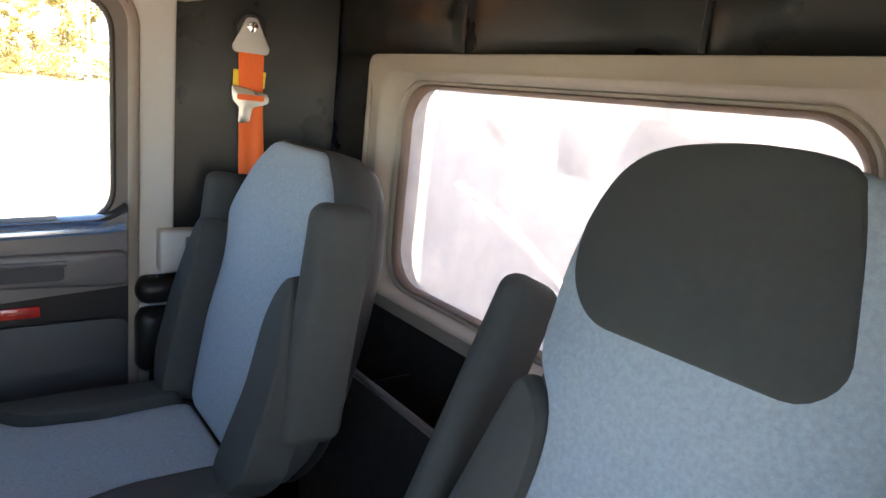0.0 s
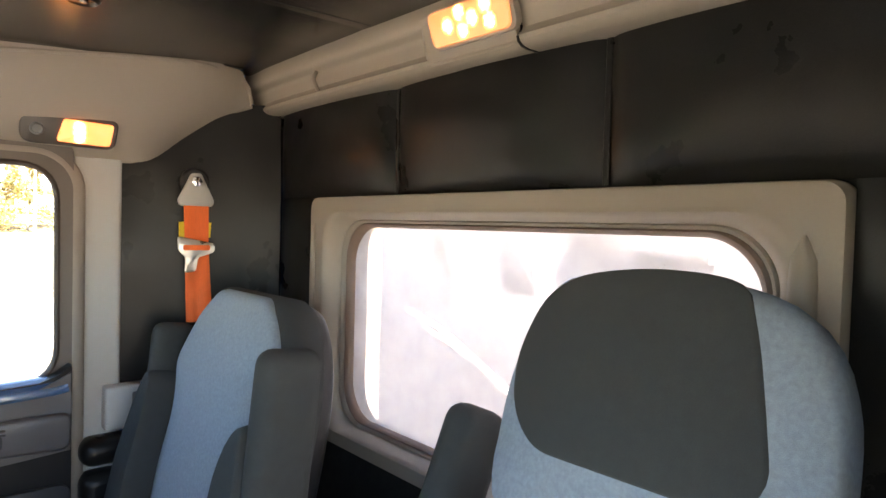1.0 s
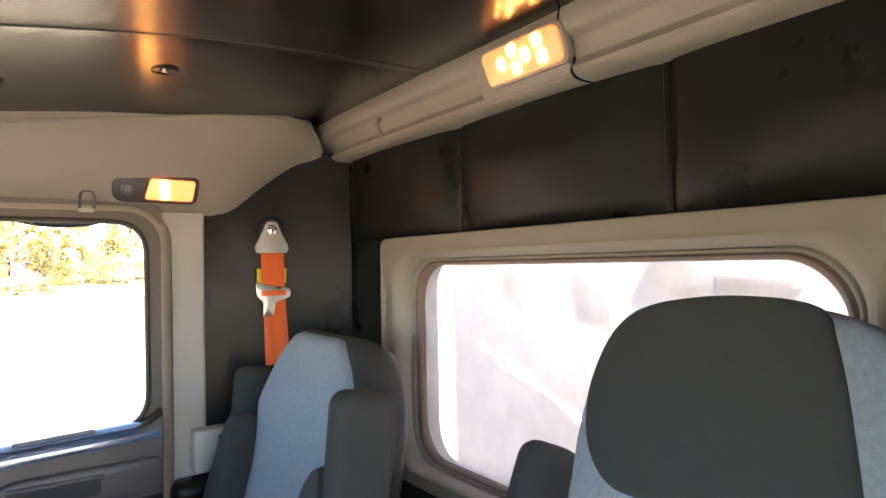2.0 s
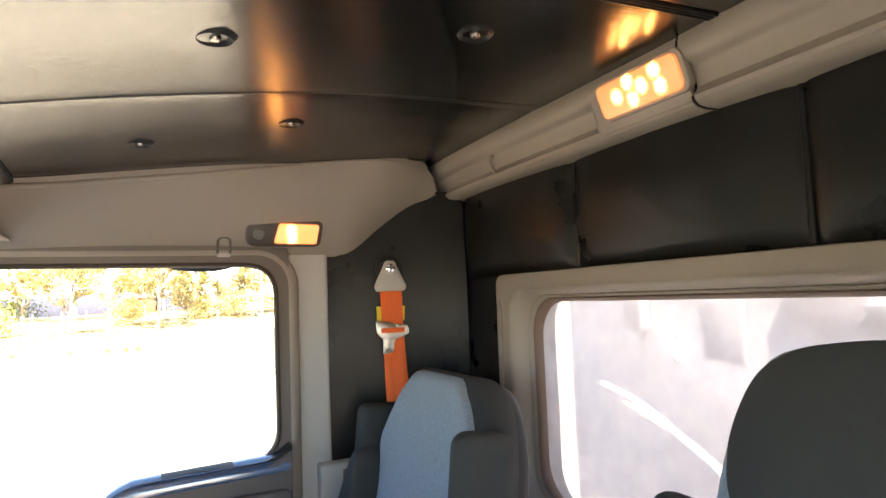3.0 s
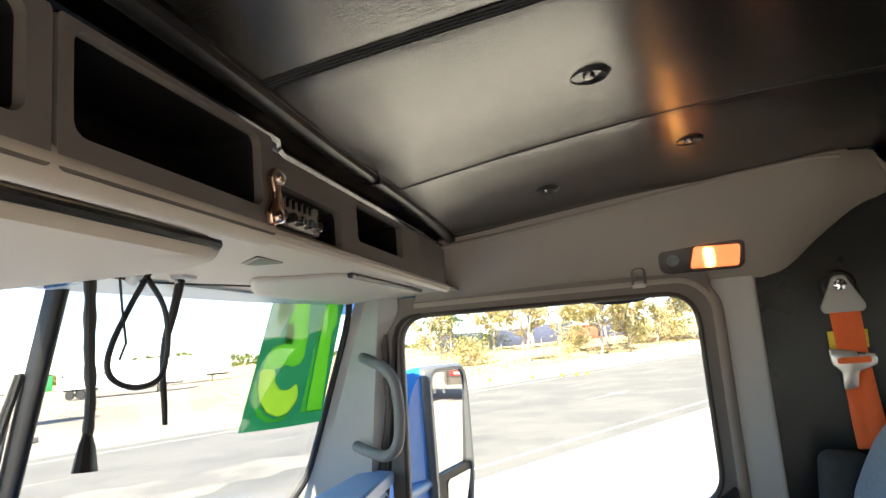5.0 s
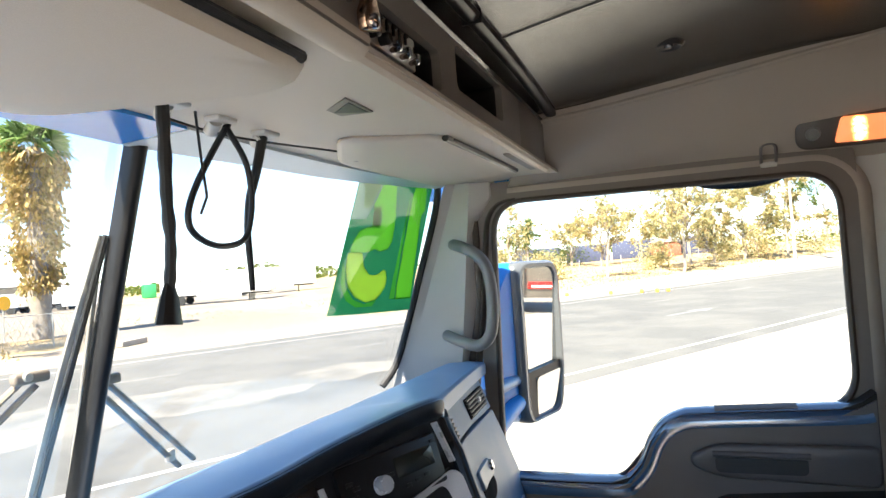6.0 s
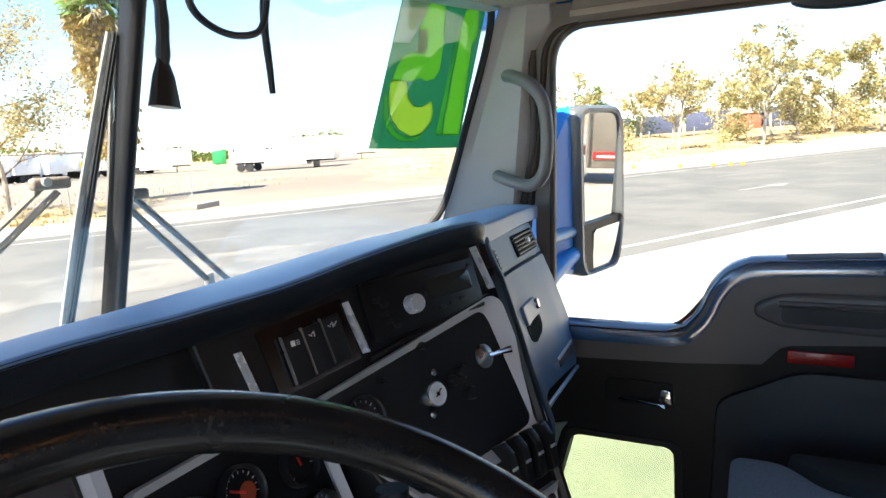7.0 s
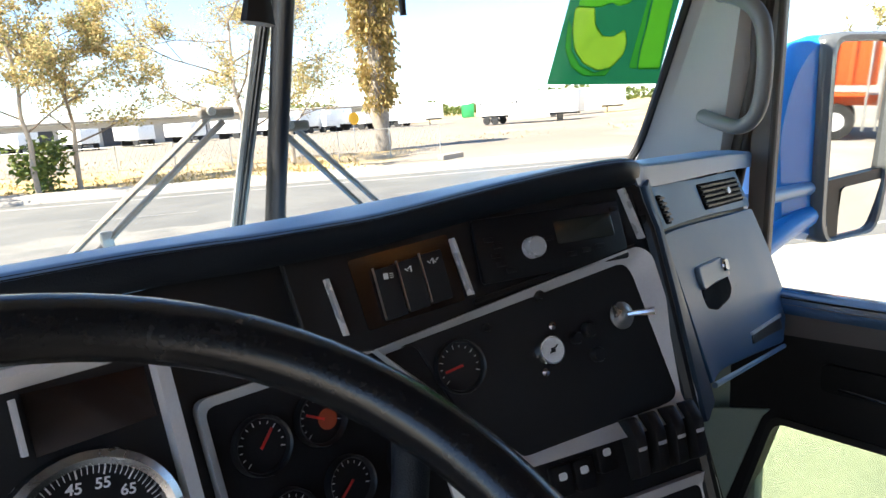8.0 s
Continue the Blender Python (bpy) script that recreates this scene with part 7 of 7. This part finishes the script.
def palm(x, y, height):
    """Tall palm: grey trunk, a skirt of dead fronds grown over by golden vine, and a head of fan fronds."""
    rng = random.Random(77)
    z0 = ground_at(x, y) - 0.1
    t = thing("palm_tree", "tall palm with a shaggy golden skirt and green fan fronds", "tree")
    part("trunk", tube([V(x + 0.08 * math.sin(k), y, z0 + height * k / 14) for k in range(15)], lambda q: 0.62 - 0.16 * q + 0.08 * math.sin(q * 37), 14), GREYBARK, t, "grey fibrous trunk")
    clumps = []
    for k in range(150):
        q = rng.random() ** 0.7
        an = rng.uniform(0, 2 * math.pi)
        r = 0.55 + (0.35 + 0.85 * q) * rng.uniform(0.25, 1.0)
        clumps.append((V(x + r * math.cos(an), y + r * math.sin(an), z0 + height * (0.24 + 0.72 * q)), an))
    vs, fs = [], []
    for k in range(5600):
        c, an = clumps[rng.randrange(len(clumps))]
        p = c + V(rng.gauss(0, 0.22), rng.gauss(0, 0.22), rng.gauss(0, 0.35))
        d = V(math.cos(an) * 0.4 + rng.gauss(0, 0.4), math.sin(an) * 0.4 + rng.gauss(0, 0.4), -1).normalized()
        b = d.cross(V(-math.sin(an), math.cos(an), rng.gauss(0, 0.8))).normalized()
        s = rng.uniform(0.08, 0.22)
        i = len(vs)
        vs += [p - d * s, p + b * s * 0.6, p + d * s, p - b * s * 0.6]
        fs.append((i, i + 1, i + 2, i + 3))
    me = bpy.data.meshes.new("skirt")
    me.from_pydata(vs, [], fs)
    me.materials.append(GOLD)
    sk = new("skirt", me)
    sk.parent = t
    sk["label"] = "shaggy golden skirt of dry leaves"
    top = V(x, y, z0 + height)
    for k in range(40):
        an = k * 2.4
        up = 1.5 - 2.2 * (k / 40)
        d = V(math.cos(an), math.sin(an), up).normalized()
        hub = top + d * rng.uniform(0.9, 1.4)
        side = d.cross(V(0, 0, 1)).normalized()
        side = Matrix.Rotation(rng.uniform(-1.2, 1.2), 3, d) @ side
        up2 = side.cross(d)
        fv, ff = [], []
        for w in (-0.02, 0.02):
            fv += [top + side * w, hub + side * w]
        ff.append((0, 1, 3, 2))
        for j in range(13):
            a2 = radians(-96 + 16 * j)
            ray = d * math.cos(a2) + side * math.sin(a2)
            perp = d * -math.sin(a2) + side * math.cos(a2)
            ln = 1.35 * (1 - 0.2 * abs(j - 6) / 6)
            i = len(fv)
            fv += [hub, hub + ray * 0.7 + perp * 0.11 + up2 * 0.03, hub + ray * ln - V(0, 0, rng.uniform(0.1, 0.45)), hub + ray * 0.7 - perp * 0.11 - up2 * 0.03]
            ff.append((i, i + 1, i + 2, i + 3))
        fm = bpy.data.meshes.new("frond")
        fm.from_pydata(fv, [], ff)
        fm.materials.append(FROND if k < 33 else GOLD)
        fo = new("frond", fm)
        fo.parent = t


palm(26.6, 36.0, 11.6)


def shrub(x, y, r, h, seed, mat, count=500, label="low green roadside shrub"):
    rng = random.Random(seed)
    t = thing("shrub", label, "shrub")
    z = ground_at(x, y)
    tips = [V(x + rng.gauss(0, r * 0.45), y + rng.gauss(0, r * 0.45), z + h * rng.random() ** 0.8) for _ in range(40)]
    vs, fs = leaves(tips, rng, 0.16, count, r * 0.2)
    me = bpy.data.meshes.new("foliage")
    me.from_pydata(vs, [], fs)
    me.materials.append(mat)
    o = new("foliage", me)
    o.parent = t
    st = bmesh.new()
    for k in range(5):
        tube([V(x, y, z - 0.1), V(x + rng.gauss(0, r * 0.3), y + rng.gauss(0, r * 0.3), z + h * 0.7)], 0.03, 5, bm=st)
    part("stems", st, BARK, t)


shrub(5.8, 33.6, 1.1, 2.2, 1, GREEN, 900, "palm-like green shrub by the fence")
for k, (x, y, r, h, m) in enumerate(((76, -4.5, 2.4, 2.8, OLIVE), (80, -8.5, 2.6, 3.2, AUTUMN), (68, 2, 2.2, 2.6, OLIVE), (90, -16, 3.0, 3.6, OLIVE), (60, 12, 2.2, 2.6, OLIVE), (84, -4, 3.0, 3.4, AUTUMN),
                                    (98, 16, 3.2, 3.4, GREEN), (99, 21, 3.2, 3.0, GREEN), (98, 26, 3.2, 3.4, OLIVE), (96, -12, 3.4, 4.2, OLIVE), (100, -22, 3.6, 4.4, AUTUMN), (93, -9, 3.0, 3.8, AUTUMN))):
    shrub(x, y, r, h, 10 + k, m, 1100, "dusty olive roadside bush")
rng = random.Random(5)
fv, ff = [], []
for k in range(16000):
    an = radians(rng.uniform(-30, 100))
    d = rng.uniform(190, 230)
    hgt = 5.2 + 1.5 * math.sin(an * 13) + 1.1 * math.sin(an * 31) + 0.6 * math.sin(an * 83)
    p = V(d * math.cos(an), d * math.sin(an), G0 + max(0.5, hgt) * rng.random() ** 0.8)
    s = rng.uniform(0.3, 0.75)
    a = V(rng.gauss(0, 1), rng.gauss(0, 1), rng.gauss(0, 1)).normalized()
    b = a.cross(V(0.3, 0.4, 0.8)).normalized()
    i = len(fv)
    fv += [p - a * s, p + b * s, p + a * s, p - b * s]
    ff.append((i, i + 1, i + 2, i + 3))
me = bpy.data.meshes.new("far_trees")
me.from_pydata(fv, [], ff)
me.materials.append(GREEN)
tagged(new("far_trees", me), "distant line of dark green trees", "trees", kind="stuff")

# ==== lot: trailers, container, vehicles, fence ====
TRAILER = material("white trailer", (0.78, 0.78, 0.77), 0.45, var=0.08, scale=0.8)
TYRE = material("tyre", (0.02, 0.02, 0.02), 0.8)


def trailer(x, y, turn, length=13.5, label="white box trailer parked in the lot", mat=TRAILER, h=2.7, up=1.15):
    t = thing("trailer", label, "trailer", group="parked trailers")
    m = Matrix.Translation((x, y, ground_at(x, y))) @ Matrix.Rotation(radians(turn), 4, "Z")
    part("box", B((0, 0, up + h / 2), (length, 2.5, h), 0.03), mat, t).data.transform(m)
    part("frame_rails", B((0, 0, up - 0.12), (length * 0.95, 1.1, 0.22)), DARK, t).data.transform(m)
    part("skirt", B((0.5, -1.2, up - 0.25), (length * 0.4, 0.04, 0.5)), TRAILER, t).data.transform(m)
    for px in (-length * 0.40, -length * 0.31):
        for py in (-1.1, 1.1):
            part("wheel", lathe([(0.2, -0.13), (0.5, -0.13), (0.52, 0), (0.5, 0.13), (0.2, 0.13)], 18, m @ Matrix.Translation((px, py, 0.52)) @ Matrix.Rotation(radians(90), 4, "X")), TYRE, t)
    part("landing_leg", B((length * 0.3, 0, 0.5), (0.15, 1.8, 1.0)), DARK, t).data.transform(m)
    return t


lot_trailer = trailer(64.4, 54.4, -74, 14)
INK = material("dark lettering", (0.03, 0.03, 0.035), 0.6)
tm = Matrix.Translation((64.4, 54.4, ground_at(64.4, 54.4))) @ Matrix.Rotation(radians(-74), 4, "Z")
for px, w, h in ((-6.3, 0.25, 0.5), (-5.7, 0.6, 0.16), (-4.2, 0.14, 0.9), (-1.7, 0.5, 0.22), (-1.1, 0.2, 0.45)):
    part("marking", B((px, -1.256, 2.75), (w, 0.012, h)), INK, lot_trailer, "dark unreadable lettering").data.transform(tm)
dock = thing("warehouse", "long pale warehouse with a low roof behind the parked trailers", "warehouse")
DOCKWALL = material("dusty cream wall", (0.5, 0.46, 0.40), 0.8, var=0.15, scale=0.3)
dm = Matrix.Translation((30, 118, ground_at(30, 118))) @ Matrix.Rotation(radians(-9.5), 4, "Z")
part("wall", B((0, 3, 2.0), (120, 6, 4.0)), DOCKWALL, dock).data.transform(dm)
part("roof", prism([(-1.5, 4.0), (7.5, 4.4), (7.5, 4.7), (-1.5, 4.3)], -61, 61, "x", 0, 1, dm), material("tan metal roof", (0.30, 0.26, 0.21), 0.6, var=0.2, scale=0.5), dock)
for k in range(24):
    part("dock_door", B((-56 + 4.8 * k, -0.02, 1.6), (2.6, 0.08, 3.0)), material("dark dock door", (0.05, 0.05, 0.055), 0.6) if k == 0 else bpy.data.materials["dark dock door"], dock).data.transform(dm)
trailer(80.5, 58, -56, 13, "white box trailer farther back in the lot")
trailer(72, 88, -40, 12, "white box trailer beside the green container")
trailer(60, 97, 10, 12, "white box trailer in a far row")
for i in range(11):
    trailer(2 + 7.2 * i, 108 - 1.2 * i, 95, 9, "white box trailer in a long parked row", h=2.0, up=1.0)
con = thing("container", "green shipping container at the edge of the lot", "container")
cm = Matrix.Translation((104.8, 106.5, ground_at(104.8, 106.5))) @ Matrix.Rotation(radians(-40), 4, "Z")
part("shell", B((0, 0, 1.5), (2.4, 6.0, 2.9), 0.03), material("green paint", (0.03, 0.30, 0.10), 0.5, var=0.15, scale=1), con).data.transform(cm)
for i in range(8):
    part("rib", B((-1.22, -2.6 + 0.75 * i, 1.5), (0.06, 0.2, 2.6)), material("green rib", (0.025, 0.25, 0.08), 0.5) if i == 0 else bpy.data.materials["green rib"], con).data.transform(cm)
bw = thing("storage_wall", "long dark blue tarp wall behind the roadside trees", "wall")
NAVY = material("navy tarp", (0.05, 0.06, 0.115), 0.7, var=0.25, scale=0.5)
for k, (a, b) in enumerate(((V(108, 18, 0), V(109, 11, 0)), (V(109, 10.5, 0), V(109.5, 4, 0)), (V(108, 0, 0), V(107, -5, 0)), (V(105, 26, 0), V(107.5, 19, 0)))):
    mid = (a + b) / 2
    an = math.atan2(b.y - a.y, b.x - a.x)
    part("panel", B((mid.x, mid.y, ground_at(mid.x, mid.y) + 1.4), ((b - a).length, 0.3, 2.8 + 0.3 * (k % 2)), 0.03, 2, Matrix.Rotation(an, 3, "Z")), NAVY, bw)
shed = thing("shed", "rust red low shed behind the roadside trees", "shed")
part("wall", B((106, 2.0, ground_at(106, 2) + 1.1), (3, 4.5, 2.2), 0.03), material("rust red boards", (0.35, 0.09, 0.05), 0.8, var=0.3, scale=1.5), shed)
part("roof", prism([(-0.6, 2.2), (4.6, 2.2), (2.0, 3.1)], 104.3, 107.7, "x", 0.0, 1, Matrix.Translation((0, 0, ground_at(106, 2)))), material("tin roof", (0.4, 0.38, 0.36), 0.5, metal=0.5), shed)
pl = thing("utility_pole", "pale utility pole beside the road", "pole")
part("shaft", tube([V(78, -11.8, ground_at(78, -11.8) - 0.2), V(78, -11.8, ground_at(78, -11.8) + 9.0)], lambda q: 0.16 - 0.05 * q, 10), material("pale pole", (0.6, 0.57, 0.52), 0.8), pl)
part("crossarm", B((78, -11.8, ground_at(78, -11.8) + 8.4), (0.12, 1.8, 0.12)), BARK, pl)
fence = thing("fence", "chain-link fence on steel posts along the lot", "fence")
POST = material("galvanised post", (0.42, 0.42, 0.41), 0.5, metal=0.5, var=0.15)
fpts = [road(s, 37.5) for s in range(-44, 8, 3)]
for p in fpts:
    part("post", tube([p - V(0, 0, 0.1), p + V(0, 0, 1.7)], 0.035, 8), POST, fence)
for p0, p1 in zip(fpts[:-1], fpts[1:]):
    part("top_rail", tube([p0 + V(0, 0, 1.65), p1 + V(0, 0, 1.65)], 0.02, 6), POST, fence)
mesh = bmesh.new()
for p0, p1 in zip(fpts[:-1], fpts[1:]):
    for k in range(12):
        tube([p0.lerp(p1, k / 12) + V(0, 0, 0.05), p0.lerp(p1, min(1, k / 12 + 0.25)) + V(0, 0, 1.6)], 0.007, 3, bm=mesh)
        tube([p0.lerp(p1, k / 12) + V(0, 0, 1.6), p0.lerp(p1, min(1, k / 12 + 0.25)) + V(0, 0, 0.05)], 0.007, 3, bm=mesh)
tagged(part("mesh", mesh, POST, fence, "", 0), kind="stuff")
fence2 = thing("fence", "low wire fence on posts across the dry field", "fence")
for k in range(14):
    p = road(26 + 4.5 * k, 40 + 0.6 * k)
    part("post", tube([p - V(0, 0, 0.1), p + V(0, 0, 1.5)], 0.05, 6), POST, fence2)
gate = thing("gate", "white barred driveway gate standing half open", "gate")
gp = road(23.5, 41)
gm = Matrix.Translation(gp) @ Matrix.Rotation(radians(-20), 4, "Z")
for k in range(5):
    part("bar", tube([gm @ V(0, 0, 0.35 + 0.3 * k), gm @ V(6.5, 0, 0.35 + 0.3 * k)], 0.03, 6), POST, gate)
for k in range(3):
    part("upright", tube([gm @ V(3.25 * k, 0, 0.1), gm @ V(3.25 * k, 0, 1.75)], 0.045, 8), POST, gate)
bl = thing("kerb_stone", "loose concrete kerb stone lying by the driveway", "kerb stone")
part("stone", B((22.2, 24.3, G0 + 0.14), (2.0, 0.35, 0.28), 0.05, 3, Matrix.Rotation(0.25, 3, "Z")), KERB, bl)
YEL = material("yellow paint", (0.85, 0.50, 0.04), 0.5)
MARKER = material("orange marker paint", (0.75, 0.30, 0.05), 0.6)
for k, (x, y) in enumerate(((43.5, 7.5), (44.0, 4.6), (44.3, 2.6), (44.4, 1.6), (44.5, 0.9))):
    mk = thing("marker_block", "small orange marker on the verge", "marker", group="markers on the verge")
    part("block", B((x, y, ground_at(x, y) + 0.14), (0.25, 0.26, 0.28), 0.06, 2), MARKER, mk)
sg = thing("yard_sign", "round yellow sign on a post by the palm", "sign")
part("post", tube([V(25.2, 37.2, G0 - 0.1), V(25.2, 37.2, G0 + 2.2)], 0.04, 8), POST, sg)
part("disc", lathe([(0.0, -0.02), (0.42, -0.02), (0.42, 0.02), (0, 0.02)], 20, Matrix.Translation((25.2, 37.1, G0 + 2.3)) @ Matrix.Rotation(radians(90), 4, "X")), YEL, sg)
grass = []
gf = []
rng = random.Random(9)
for k in range(9000):
    s, n = rng.uniform(-40, 80), rng.uniform(29.2, 60) if rng.random() < 0.5 else rng.uniform(29.2, 38)
    if 2 < s < 27 and n < 48:
        continue
    p = road(s, n, -0.02)
    an = rng.uniform(0, 6.28)
    w, h = 0.06, rng.uniform(0.06, 0.2)
    i = len(grass)
    dv = V(math.cos(an), math.sin(an), 0) * w
    grass += [p - dv, p + dv, p + dv * 0.2 + V(rng.gauss(0, 0.08), rng.gauss(0, 0.08), h)]
    gf.append((i, i + 1, i + 2))
me = bpy.data.meshes.new("dry_grass")
me.from_pydata(grass, [], gf)
me.materials.append(leaf_mat("straw", [(0.34, 0.25, 0.09), (0.42, 0.30, 0.12), (0.28, 0.22, 0.08)], 0.2))
tagged(new("dry_grass", me), "tufts of dry yellow grass along the verge", "grass", kind="stuff")

# orange works truck parked behind, seen in the mirror
ot = thing("works_truck", "orange works truck parked on the shoulder behind", "truck")
OR = material("orange paint", (0.75, 0.12, 0.02), 0.4, var=0.1, scale=2)
om = Matrix.Translation((10.36, -18.9, G0)) @ Matrix.Rotation(radians(126), 4, "Z")
CABINET = material("dusty grey brown paint", (0.20, 0.17, 0.14), 0.5, var=0.25, scale=1.5)
part("cabinet", B((0, -5.6, 1.75), (2.3, 1.3, 2.4), 0.05), CABINET, ot, "dusty grey-brown cabinet").data.transform(om)
part("cab", prism(round_poly([(-0.1, 0.9), (-0.1, 2.7), (1.7, 2.8), (2.2, 1.8), (2.3, 0.9)], 0.12), -1.15, 1.15, "x", 0.05, 2, om), OR, ot)
part("bed", B((0, -2.6, 2.3), (2.4, 4.4, 1.5), 0.05), OR, ot).data.transform(om)
part("rails", B((0, -2.0, 1.1), (1.0, 8.0, 0.3)), OR, ot).data.transform(om)
part("board", B((1.17, -5.6, 0.98), (0.04, 0.95, 0.24), 0.01), RED, ot, "red board").data.transform(om)
part("board_bar", B((1.195, -5.6, 0.95), (0.01, 0.7, 0.07)), WHITE, ot, "pale unreadable lettering").data.transform(om)
for k in range(9):
    part("stake", B((1.24, -4.6 + 0.45 * k, 2.3), (0.06, 0.12, 1.5), 0.01), OR, ot).data.transform(om)
for py in (-4.9, -4.6):
    part("ladder_rail", B((1.30, py, 1.6), (0.05, 0.06, 2.6), 0.01), POST, ot, "pale ladder rail").data.transform(om)
part("fender", prism([(-4.6, 1.25), (-4.6, 1.35), (-3.2, 1.35), (-3.2, 1.25)], 0.85, 1.25, "x", 0, 1, om), OR, ot)
for px in (-1.05, 1.05):
    for py in (0.1, -3.9):
        w = part("tyre", lathe([(0.25, -0.15), (0.5, -0.15), (0.52, 0), (0.5, 0.15), (0.25, 0.15)], 22, om @ Matrix.Translation((px, py, 0.52)) @ Matrix.Rotation(radians(90), 4, "Y")), TYRE, ot)
        part("hub", lathe([(0.0, -0.16), (0.26, -0.16), (0.26, 0.16), (0, 0.16)], 18, om @ Matrix.Translation((px, py, 0.52)) @ Matrix.Rotation(radians(90), 4, "Y")), WHITE, w, "white wheel hub")
